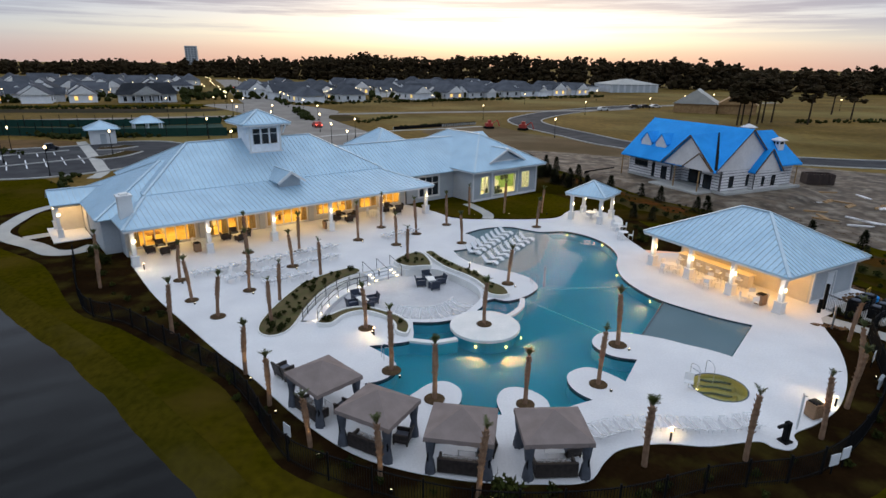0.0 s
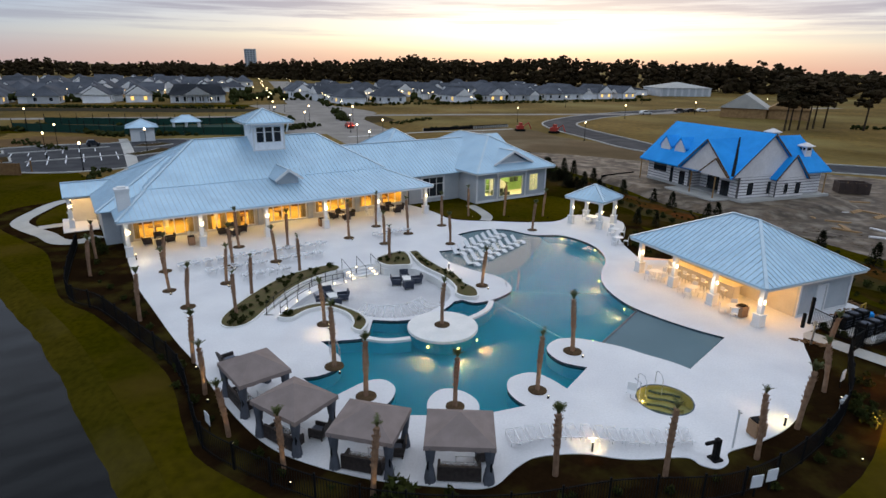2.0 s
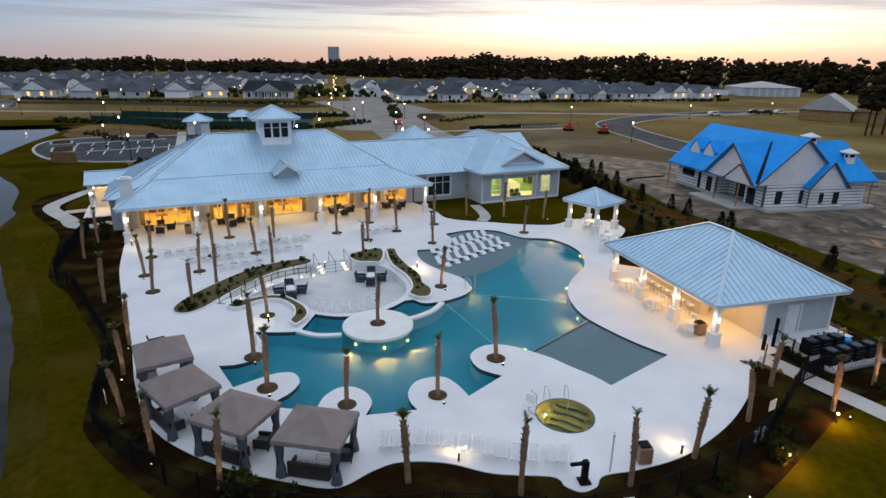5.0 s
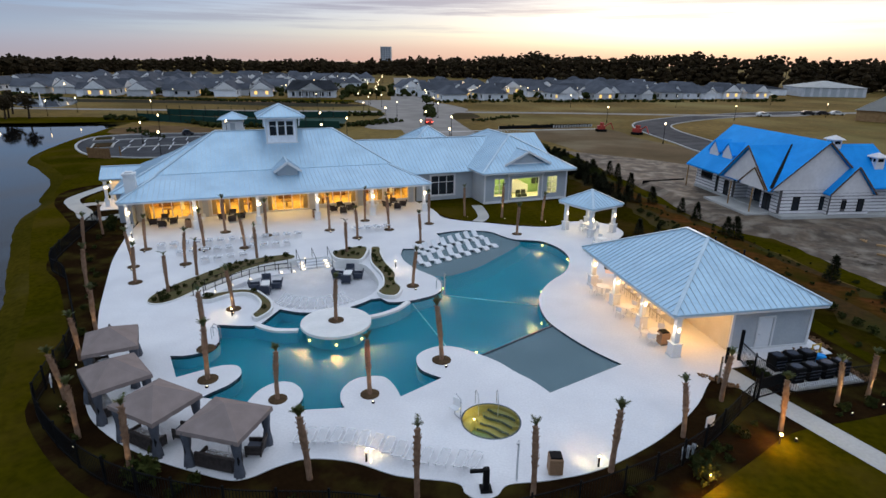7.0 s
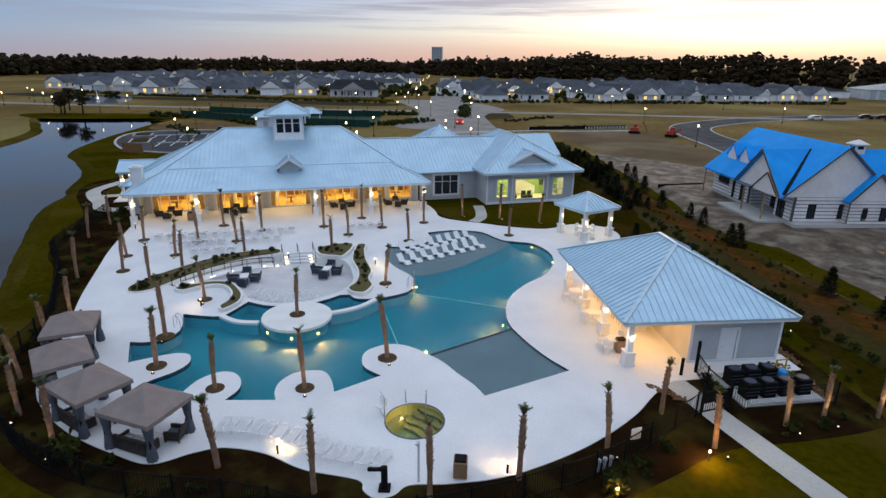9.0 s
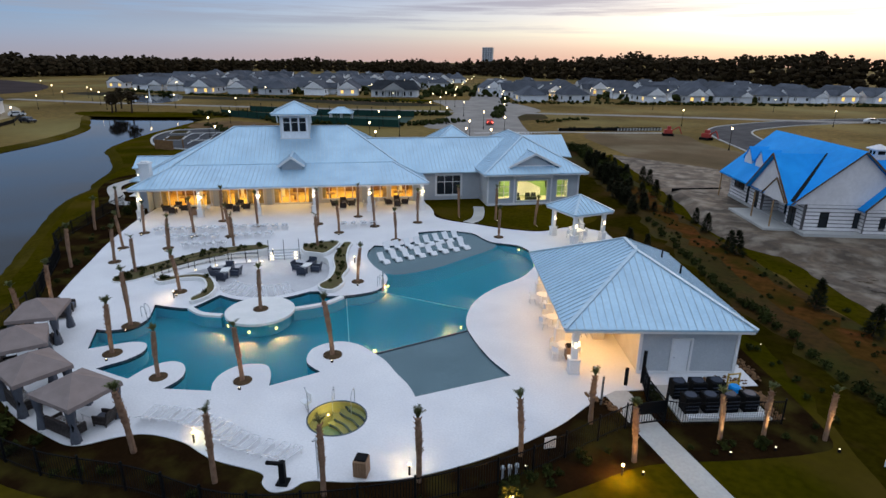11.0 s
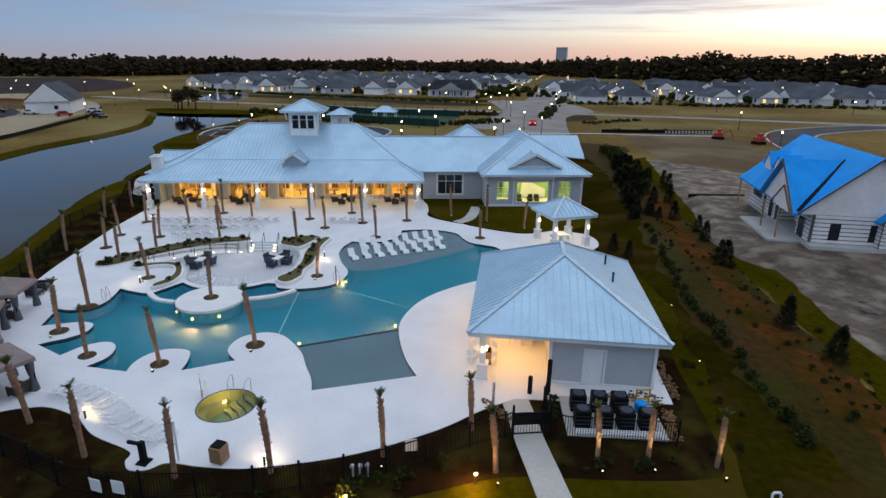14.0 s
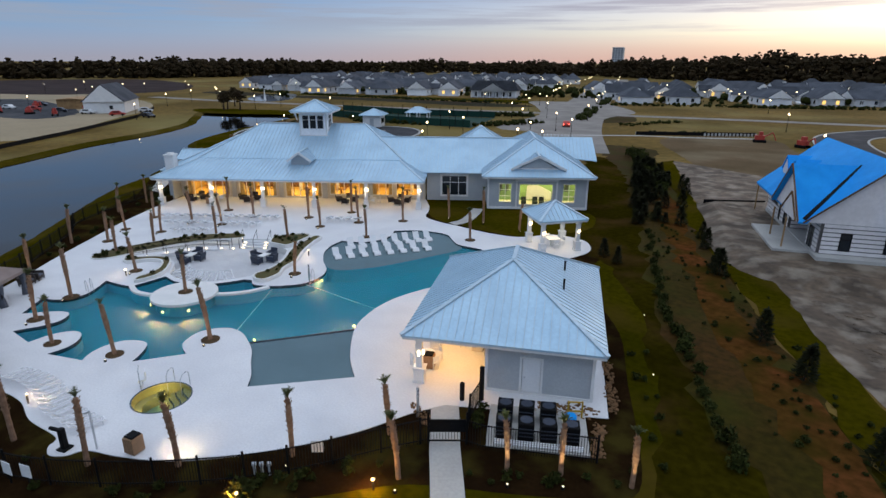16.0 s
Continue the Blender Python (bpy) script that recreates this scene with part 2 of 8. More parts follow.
def add_tube(bm, rings, sides=8, cap=True):
    """Rings of (centre, radius) joined along their way."""
    loops = []
    for c, r in rings:
        loops.append([bm.verts.new((c[0] + r * math.cos(2 * math.pi * k / sides), c[1] + r * math.sin(2 * math.pi * k / sides), c[2])) for k in range(sides)])
    for a, b in zip(loops, loops[1:]):
        for k in range(sides):
            bm.faces.new((a[k], a[(k + 1) % sides], b[(k + 1) % sides], b[k]))
    if cap:
        bm.faces.new(list(reversed(loops[0])))
        bm.faces.new(loops[-1])
    return loops


def add_prism(bm, points, z0, z1):
    pts = points if area(points) > 0 else list(reversed(points))
    lo = [bm.verts.new((p[0], p[1], z0)) for p in pts]
    hi = [bm.verts.new((p[0], p[1], z1)) for p in pts]
    bm.faces.new(hi)
    bm.faces.new(list(reversed(lo)))
    for i in range(len(pts)):
        j = (i + 1) % len(pts)
        bm.faces.new((lo[i], lo[j], hi[j], hi[i]))


def add_sheet(bm, outline, holes, z):
    """A flat sheet with holes, filled between its loops."""
    edges = []
    for loop in [outline] + list(holes):
        vs = [bm.verts.new((p[0], p[1], z)) for p in loop]
        edges += [bm.edges.new((vs[i], vs[(i + 1) % len(vs)])) for i in range(len(vs))]
    r = bmesh.ops.triangle_fill(bm, use_beauty=True, use_dissolve=False, edges=edges, normal=(0, 0, 1))
    for f in r["geom"]:
        if isinstance(f, bmesh.types.BMFace):
            f.normal_update()
            if f.normal.z < 0:
                f.normal_flip()


def add_wall_loop(bm, points, z0, z1, closed=True):
    lo = [bm.verts.new((p[0], p[1], z0)) for p in points]
    hi = [bm.verts.new((p[0], p[1], z1)) for p in points]
    for i in range(len(points) if closed else len(points) - 1):
        j = (i + 1) % len(points)
        bm.faces.new((lo[i], lo[j], hi[j], hi[i]))


def offset(points, d):
    """The loop moved d outwards (its left-hand area inside)."""
    if area(points) < 0:
        points = list(reversed(points))
    out, n = [], len(points)
    for i in range(n):
        a, b, c = Vector(points[i - 1]), Vector(points[i]), Vector(points[(i + 1) % n])
        e = (b - a).normalized() + (c - b).normalized()
        if e.length < 1e-6:
            e = c - b
        e.normalize()
        out.append((b.x + e.y * d, b.y - e.x * d))
    return out


def ribbon(points, width):
    """A strip of that width along an open line."""
    left, right = [], []
    for i, p in enumerate(points):
        a, b = Vector(points[max(i - 1, 0)]), Vector(points[min(i + 1, len(points) - 1)])
        d = (b - a).normalized()
        left.append((p[0] - d.y * width / 2, p[1] + d.x * width / 2))
        right.append((p[0] + d.y * width / 2, p[1] - d.x * width / 2))
    return left + list(reversed(right))


def ob_from(name, bm, mat, parent=None, label="", at=None, shade=False):
    me = bpy.data.meshes.new(name)
    bm.normal_update()
    bm.to_mesh(me)
    bm.free()
    for m in (mat if isinstance(mat, (list, tuple)) else [mat]):
        me.materials.append(m)
    if shade:
        for p in me.polygons:
            p.use_smooth = True
    ob = new(name, me)
    if parent is not None:
        ob.parent = parent
    if at is not None:
        ob.matrix_basis = at
    if label:
        ob["label"] = label
    return ob


def part(name, bm, mat, parent, label="", at=None, shade=False):
    return ob_from(name, bm, mat, parent, label, at, shade)


def thing(name, m, label, category, group="", kind=""):
    ob = new(name)
    ob.empty_display_size = 0.2
    ob.matrix_basis = m
    return tagged(ob, label, category, group, kind)


def boxes(name, mat, parent, *rows, label="", bevel=0.0):
    bm = bmesh.new()
    for r in rows:
        add_box(bm, *r)
    if bevel:
        bmesh.ops.bevel(bm, geom=bm.edges[:], offset=bevel, segments=1, affect="EDGES")
    return part(name, bm, mat, parent, label)


def clear_water(name, tint, ior=1.13):
    """Water that one sees through, with a Fresnel gloss."""
    m = bpy.data.materials.new(name)
    m.use_nodes = True
    N, L = m.node_tree.nodes, m.node_tree.links
    N.clear()
    tr, gl, mx, fr = N.new("ShaderNodeBsdfTransparent"), N.new("ShaderNodeBsdfGlossy"), N.new("ShaderNodeMixShader"), N.new("ShaderNodeFresnel")
    tr.inputs[0].default_value = (*tint, 1)
    gl.inputs["Roughness"].default_value = 0.05
    fr.inputs["IOR"].default_value = ior
    g, n, bp = N.new("ShaderNodeNewGeometry"), N.new("ShaderNodeTexNoise"), N.new("ShaderNodeBump")
    n.inputs["Scale"].default_value, n.inputs["Detail"].default_value = 1.1, 3.0
    bp.inputs["Strength"].default_value, bp.inputs["Distance"].default_value = 0.12, 0.05
    L.new(g.outputs["Position"], n.inputs["Vector"])
    L.new(n.outputs[0], bp.inputs["Height"])
    L.new(bp.outputs[0], gl.inputs["Normal"])
    L.new(fr.outputs[0], mx.inputs[0])
    L.new(tr.outputs[0], mx.inputs[1])
    L.new(gl.outputs[0], mx.inputs[2])
    L.new(mx.outputs[0], N.new("ShaderNodeOutputMaterial").inputs[0])
    return m


CLEAR = clear_water("clear_pool_water", (0.85, 0.95, 0.96), 1.085)
DEEP = bpy.data.materials.new("deep_water_tint")
DEEP.use_nodes = True
DEEP.node_tree.nodes.clear()
deep_tint = DEEP.node_tree.nodes.new("ShaderNodeBsdfTransparent")
deep_tint.inputs[0].default_value = (0.18, 0.91, 0.92, 1)
DEEP.node_tree.links.new(deep_tint.outputs[0], DEEP.node_tree.nodes.new("ShaderNodeOutputMaterial").inputs[0])
SPAWATER = clear_water("clear_spa_water", (0.86, 0.92, 0.80))
GLASS = clear_water("window_glass", (0.93, 0.95, 0.95))
PLASTER = material("teal_pool_plaster", (0.22, 0.30, 0.385), (0.19, 0.26, 0.34), rough=0.7, scale=0.3, fine=5, world_space=True)
# pool plaster brightened so that dimmer upright faces match the lit floor
BRIGHTPLASTER = material("brightened_pool_plaster", (0.30, 0.50, 0.64), (0.26, 0.45, 0.58), rough=0.7, scale=0.3, fine=5, world_space=True)
SHELFPLASTER = material("gray_shelf_plaster", (0.18, 0.225, 0.25), (0.155, 0.195, 0.22), rough=0.7, scale=0.3, fine=5, world_space=True)
SPAPLASTER = material("spa_plaster", (0.40, 0.36, 0.16), (0.34, 0.30, 0.13), rough=0.6, scale=0.6, fine=6, world_space=True)


def lamp(name, kind, at, power, color, size=0.1, target=None, spot=90, parent=None):
    d = bpy.data.lights.new(name, kind)
    d.energy, d.color = power, color
    if kind == "AREA":
        d.shape, d.size, d.size_y = "RECTANGLE", size[0], size[1]
    else:
        d.shadow_soft_size = size
    if kind == "SPOT":
        d.spot_size, d.spot_blend = radians(spot), 0.8
    ob = new(name, d)
    ob.matrix_basis = look(at, target) if target else pose(*at)
    if parent:
        ob.parent = parent
    return ob


WARM = (1.0, 0.66, 0.30)
PALE = (1.0, 0.82, 0.55)

# ---- ground ----
bay = [(-9.0, 21.6), (-12.0, 24.2), (-16.4, 28.0), (-20.8, 31.6), (-25.4, 34.9), (-31.0, 39.0), (-37.2, 43.6), (-42.8, 48.2), (-47.0, 53.6), (-50.8, 56.4), (-59.2, 64.2), (-70.3, 70.5), (-80.8, 76.2), (-92.2, 90.0), (-107.0, 114.0), (-113.0, 125.0), (-124.0, 124.0),
       (-148.0, 110.0), (-132.0, 98.0), (-117.0, 89.0), (-104.0, 75.0), (-92.8, 56.7), (-77.3, 39.1), (-62.0, 18.0), (-52.0, -6.0), (-38.0, -26.0), (-18.0, -30.0), (-4.0, -14.0), (-1.0, 6.0), (-2.0, 13.6), (-5.4, 18.2)]
BAY = smooth(bay, 4)
far_pool = smooth([(-209, 160), (-223, 176), (-217, 189), (-186, 168), (-176, 151), (-190, 149)], 4)

DECK_LINE = smooth([(-25.8, 45.0), (-21.3, 39.6), (-17.0, 35.2), (-13.0, 31.2), (-9.8, 28.3), (-6.5, 24.9), (-3.3, 22.2), (-0.8, 21.0), (2.5, 20.3), (5.6, 20.25), (7.7, 20.5), (8.8, 21.9), (9.8, 22.8), (11.8, 23.3),
                    (14.0, 23.2), (16.5, 23.7), (17.1, 23.25), (17.8, 23.1), (18.4, 23.6), (18.7, 24.4), (20.3, 25.3), (22.5, 27.0), (24.9, 30.2), (26.6, 33.7), (27.4, 36.5), (28.2, 38.4)], 5, False)
DECK_LINE += [(35.0, 43.2), (28.8, 53.6), (20.3, 52.6)]
DECK_LINE += smooth([(19.8, 55.6), (19.5, 58.0), (19.7, 61.0), (20.6, 63.3), (20.9, 66.5), (18.8, 69.0), (15.5, 68.6), (14.0, 66.2), (12.6, 65.0), (9.4, 64.3), (6.1, 64.2), (4.2, 64.0), (2.2, 64.1), (0.7, 64.8), (-0.6, 66.6), (-2.2, 68.4)], 5, False)


def club_xy(u, v):
    a = radians(40.2)
    return (-26.39 + u * math.cos(a) - v * math.sin(a), 45.03 + u * math.sin(a) + v * math.cos(a))


DECK_LINE += [club_xy(32.5, 7.4), club_xy(1.2, 7.4)]

POOL_LINE = (
    smooth([(22.6, 36.9), (20.8, 38.0), (18.8, 39.7), (17.3, 41.4), (16.3, 43.7), (15.9, 46.1), (16.2, 48.9), (17.0, 51.9), (16.8, 55.3), (15.6, 57.9), (13.6, 59.6), (12.0, 59.5), (10.6, 59.3), (9.2, 60.0), (7.4, 61.0), (4.6, 60.2), (2.6, 58.2)], 5, False)
    + smooth([(3.5, 57.0), (4.0, 55.4), (3.5, 53.7), (2.6, 52.8), (1.4, 52.2)], 5, False)
    + smooth([(1.9, 50.6), (3.0, 49.0), (5.0, 47.4), (7.0, 46.3), (8.1, 44.9), (8.4, 43.2), (7.6, 41.7), (6.6, 40.7), (5.6, 40.2), (4.7, 40.6)], 5, False)
    + smooth([(4.1, 40.2), (3.6, 38.8), (2.5, 37.2), (0.6, 36.2), (-1.2, 36.1)], 5, False)
    + smooth([(-1.1, 35.2), (-1.0, 34.2), (-1.1, 33.3), (-2.2, 32.8), (-3.7, 32.4)], 4, False)
    + smooth([(-2.7, 31.5), (-1.8, 30.4), (-1.7, 29.2), (-2.4, 28.3), (-3.3, 27.9)], 5, False)
    + smooth([(-1.1, 26.1), (-0.4, 27.1), (0.4, 28.1), (1.3, 28.4), (2.1, 27.7), (2.2, 26.6), (1.9, 25.7), (1.7, 25.0)], 5, False)
    + smooth([(4.3, 25.3), (4.1, 26.6), (4.5, 27.7), (5.3, 28.0), (6.2, 27.6), (6.8, 26.8), (6.9, 25.7)], 5, False)
    + smooth([(9.3, 26.9), (8.7, 27.5), (8.3, 28.4), (8.4, 29.5), (9.1, 30.2), (9.9, 30.4), (10.8, 29.8), (11.6, 28.9)], 5, False)
    + smooth([(13.0, 31.5), (11.6, 31.9), (10.8, 33.0), (10.8, 34.0), (11.5, 35.0), (12.7, 35.3), (14.1, 35.0), (15.5, 34.5), (16.8, 33.7), (18.1, 33.0), (19.1, 32.2)], 5, False))
SUNK_LINE = (smooth([(-9.0, 35.6), (-9.0, 38.0), (-8.6, 41.0), (-7.8, 43.2), (-6.3, 45.7)], 5, False) + [(-4.1, 47.6)]
             + smooth([(-2.7, 46.5), (-0.4, 46.9), (0.7, 46.3), (2.3, 44.6), (3.4, 42.9), (3.7, 41.0), (3.2, 39.4), (2.2, 37.7), (0.4, 36.7), (-1.6, 36.6), (-3.0, 37.5), (-4.8, 38.2), (-6.2, 37.6), (-7.5, 36.0)], 5, False))
SPA_AT, SPA_R = (16.75, 28.55), 1.5
spa_ring = [(SPA_AT[0] + SPA_R * math.cos(k * math.pi / 16), SPA_AT[1] + SPA_R * math.sin(k * math.pi / 16)) for k in range(32)]

# one sheet of ground out to the horizon, with holes for the ponds and the pool terrace
bm = bmesh.new()
horizon = [(3200 * math.cos(k * math.pi / 20), 3200 * math.sin(k * math.pi / 20)) for k in range(40)]
terrace_hole = [(-24.0, 45.5), (-12.0, 32.0), (-2.5, 23.0), (7.0, 21.5), (9.5, 23.9), (16.5, 24.6), (20.5, 26.6), (24.4, 31.0), (26.5, 37.0), (33.5, 43.6), (28.5, 52.5), (19.0, 54.0), (19.0, 64.0), (17.0, 67.0), (13.0, 64.0), (0.0, 63.6), (-3.2, 68.0), (-7.4, 69.4), (-28.0, 52.0)]
add_sheet(bm, horizon, [BAY, terrace_hole], -0.06)
tagged(ob_from("ground", bm, FIELD), "dry yellow-brown winter field reaching to the woods", "ground", kind="structure")
bm = bmesh.new()
shore_rng = random.Random(12)
bank_rows = []
for inset, z in ((-0.6, -0.052), (0.0, -0.06), (0.7, -0.2), (1.5, -0.5), (2.2, -0.85), (3.2, -1.6)):
    loop = offset(BAY, -inset)
    w = 0.12 if inset > 0 else 0.0
    bank_rows.append([bm.verts.new((p[0] + shore_rng.uniform(-w, w), p[1] + shore_rng.uniform(-w, w), z)) for p in loop])
for ra3, rb3 in zip(bank_rows, bank_rows[1:]):
    for i in range(len(ra3)):
        j = (i + 1) % len(ra3)
        bm.faces.new((ra3[i], ra3[j], rb3[j], rb3[i]))
BANK = material("bank_grass", (0.072, 0.052, 0.006), (0.040, 0.034, 0.003), rough=0.95, spec=0.0, scale=0.12, fine=2.4, tooth=0.6, grime=(0.12, 0.085, 0.03), grime_scale=0.06, grime_amount=0.7, world_space=True)
tagged(ob_from("pond_bank", bm, BANK), "grassy bank sloping down to the pond", "bank", kind="structure")
bm = bmesh.new()
add_sheet(bm, offset(BAY, -0.6), [], -0.6)
tagged(ob_from("pond_water", bm, POND), "still dark pond water mirroring the evening sky", "water", kind="structure")
bm = bmesh.new()
add_sheet(bm, far_pool, [], -0.02)
tagged(ob_from("far_pond_water", bm, POND), "small far pond with a fountain", "water", kind="structure")


def ragged(line, amp, seed, step=1.1):
    """A closed outline cut into short lengths and worn uneven."""
    r, out = random.Random(seed), []
    for a, b in zip(line, line[1:] + line[:1]):
        n = max(1, int(math.dist(a, b) / step))
        for k in range(n):
            t = k / n
            out.append((a[0] + (b[0] - a[0]) * t + r.uniform(-amp, amp), a[1] + (b[1] - a[1]) * t + r.uniform(-amp, amp)))
    return out


def patch(name, line, z, mat, label, holes=(), depth=0.0, rough_edge=0.0):
    if rough_edge:
        line = ragged(line, rough_edge, len(name) * 7 + len(line))
    bm = bmesh.new()
    add_sheet(bm, line, holes, z)
    if depth:
        add_wall_loop(bm, line, z - depth, z)
    return tagged(ob_from(name, bm, mat), label, name.replace("_", " "), kind="structure")


near_shore = [(-5.3, 18.2), (-8.9, 21.6), (-11.9, 24.2), (-16.3, 28.0), (-20.7, 31.6), (-25.3, 34.9), (-30.9, 39.0), (-37.1, 43.6), (-42.7, 48.2), (-46.9, 53.6), (-50.7, 56.4), (-59.1, 64.2), (-70.2, 70.5), (-80.6, 76.2), (-92.0, 90.0), (-106.6, 114.0)]
bed = smooth([(-46, 66), (-50.5, 62), (-50.2, 57.2), (-45.5, 52.4), (-39.4, 48.8), (-34.0, 45.4), (-25.7, 36.7), (-20.9, 34.1), (-15.3, 30.3), (-11.4, 27.5), (-9.2, 25.0), (-7.3, 22.5), (-4.9, 20.2), (2.0, 17.6), (8.0, 17.6), (13.0, 19.0), (18.5, 19.6), (24.0, 23.5), (28.5, 29.5), (31.0, 33.0), (34.6, 35.6), (37.5, 37.9), (38.4, 39.4), (37.0, 42.4), (34.2, 47.0), (31.0, 52.4), (27.0, 56.5), (24.0, 60.5), (22.8, 64.5), (22.6, 69.5), (17.0, 71.5), (12.0, 70.0), (-10, 66), (-34, 62)], 4)
patch("lawn", smooth(near_shore, 4, False) + [(-80, 112), (-62, 84), (-52, 76), (-44, 72), (-20, 92), (6, 100), (16, 84), (27, 64), (42, 47), (62, 30), (62, 2), (40, -12), (10, -14), (-2, -10), (-0.9, 6), (-1.9, 13.6)], -0.045, LAWN, "olive winter lawn sloping to the pond", [terrace_hole])
patch("planting_bed", bed, -0.04, MULCH, "dark pine-mulch planting bed round the terrace", [terrace_hole])
GRASS_EDGE = [(62, 24), (47.5, 45), (40.0, 57.0), (35.9, 63.8), (31.0, 71.6), (23.2, 84.5), (16.4, 98.2), (4.0, 118.0)]
SITE_EDGE = [(67, 30), (50.0, 48), (41.7, 59.1), (36.9, 68.0), (30.0, 80.9), (20.4, 94.4), (12.0, 111.0), (5.7, 123.3)]
patch("side_lawn", [(13.5, 70), (24.5, 64), (31, 56), (36.5, 45.5), (38.6, 41), (39.6, 37.5), (43, 31), (62, 20), (80, 22), (62, 34), (49, 44), (41, 54), (33.5, 68), (22, 90), (8, 118), (-8, 118), (4, 92)], -0.038, material("worn_dark_grass", (0.037, 0.029, 0.002), (0.019, 0.015, 0.001), rough=0.95, spec=0.0, scale=0.11, fine=2.0, tooth=0.65, grime=(0.052, 0.028, 0.010), grime_scale=0.16, grime_amount=0.8, world_space=True), "strip of worn dark olive grass beside the straw bank", rough_edge=0.3)
patch("straw_bank", smooth([(56, 26), (45.0, 40), (39.2, 46.4), (35.4, 51.5), (31.4, 57.5), (28.0, 63.5), (24.0, 71.5), (17, 84), (6, 104), (-6, 120), (-14, 132), (-2, 134)] + GRASS_EDGE[::-1], 4), -0.036, STRAW, "dark brown pine-straw bank with young shrubs", rough_edge=0.55)
patch("bank_lawn", smooth(GRASS_EDGE, 4, False) + smooth(SITE_EDGE[::-1], 4, False), -0.032, LAWN, "grass strip along the straw bank", rough_edge=0.3)
patch("building_site", smooth(SITE_EDGE, 4, False) + [(24, 118), (36, 112), (50, 112), (74, 100), (104, 84), (110, 48), (90, 34)], -0.05, MUD, "muddy rutted building site with puddles")
EARTH = material("bare_earth", (0.135, 0.088, 0.045), (0.085, 0.058, 0.028), rough=0.95, scale=0.07, fine=1.2, grime=(0.2, 0.16, 0.10), grime_scale=0.06, grime_amount=0.6, world_space=True)
patch("site_earth", smooth([(-8, 150), (6, 128), (17, 112), (24, 103), (40, 112), (34, 134), (20, 150), (12, 166), (-2, 166)], 4), -0.052, EARTH, "bare graded brown earth")

# front lawn between the clubhouse wing and the pool
patch("club_lawn", smooth([(-2.0, 68.0), (0.9, 65.3), (3.0, 64.5), (4.4, 64.5), (4.9, 66.5), (3.6, 69.2), (2.2, 71.4), (-0.5, 72.8), (-2.6, 71.5)], 4), -0.02, LAWN, "small lawn bed in front of the clubhouse wing")
patch("club_lawn_wide", smooth([(6.2, 64.8), (9.4, 64.8), (13.2, 65.8), (16.0, 69.6), (17.0, 74.0), (13.8, 79.0), (9.0, 76.0), (4.4, 72.6), (4.6, 70.0), (5.9, 67.0)], 4), -0.02, LAWN, "wide lawn bed with floodlit palms before the clubhouse wing")

patch("porch_lawn", smooth([(-40.2, 55.6), (-42.4, 54.2), (-44.6, 56.4), (-46.1, 60.0), (-46.9, 63.6), (-44.4, 63.4), (-41.2, 59.6)], 4), -0.02, LAWN, "small lawn inside the curving path")

# ---- terrace and pool ----
terrace = tagged(new("terrace"), "white concrete pool terrace with smooth curved edges", "terrace", kind="structure")
bm = bmesh.new()
add_sheet(bm, DECK_LINE, [POOL_LINE, SUNK_LINE, spa_ring], 0.0)
add_wall_loop(bm, DECK_LINE, -0.4, 0.0)
part("deck", bm, DECK, terrace)
bm = bmesh.new()
add_wall_loop(bm, SUNK_LINE, -0.75, 0.0)
part("retaining_wall", bm, COPING, terrace)
bm = bmesh.new()
add_sheet(bm, offset(SUNK_LINE, 0.03), [], -0.6)
part("sunken_floor", bm, material("gray_washed_paving", (0.58, 0.58, 0.59), (0.50, 0.50, 0.52), rough=0.75, scale=0.5, fine=6, bump=0.2, grime=(0.44, 0.44, 0.46), grime_scale=0.6, world_space=True), terrace, "gray washed paving")
bm = bmesh.new()
add_wall_loop(bm, POOL_LINE, -0.26, -0.002)
part("waterline_tile", bm, TILE, terrace, "dark blue tile band at the waterline")


def band(bm, line, width, z0, z1):
    """A raised strip just inside a closed loop."""
    line = line if area(line) > 0 else list(reversed(line))
    inner = offset(line, -width)
    n = len(line)
    rows = [[bm.verts.new((p[0], p[1], z)) for p in loop] for loop, z in ((line, z0), (line, z1), (inner, z1), (inner, z0))]
    for a, b in zip(rows, rows[1:]):
        for i in range(n):
            j = (i + 1) % n
            bm.faces.new((a[i], a[j], b[j], b[i]))


pool = tagged(new("swimming_pool"), "free-form swimming pool with teal water and underwater lamps", "pool", kind="structure")
bm = bmesh.new()
add_sheet(bm, offset(POOL_LINE, 0.05), [], -0.92)
part("basin", bm, PLASTER, pool, "teal plaster pool basin")
bm = bmesh.new()
add_wall_loop(bm, POOL_LINE, -0.92, -0.26)
part("basin_wall", bm, BRIGHTPLASTER, pool)
bm = bmesh.new()
add_sheet(bm, offset(POOL_LINE, 0.02), [], -0.11)
part("water_surface", bm, CLEAR, pool, "rippled clear water surface")
bm = bmesh.new()
add_sheet(bm, offset(POOL_LINE, 0.02), [], -0.17)
part("deep_water", bm, DEEP, pool, "blue tint of the deep water")
bm = bmesh.new()
add_prism(bm, [(18.95, 32.15), (22.5, 36.95), (20.8, 38.05), (18.8, 39.75), (17.75, 40.9), (14.3, 34.95), (16.8, 33.7)], -1.4, -0.145)
part("entry_shelf", bm, SHELFPLASTER, pool, "gray shallow entry shelf")
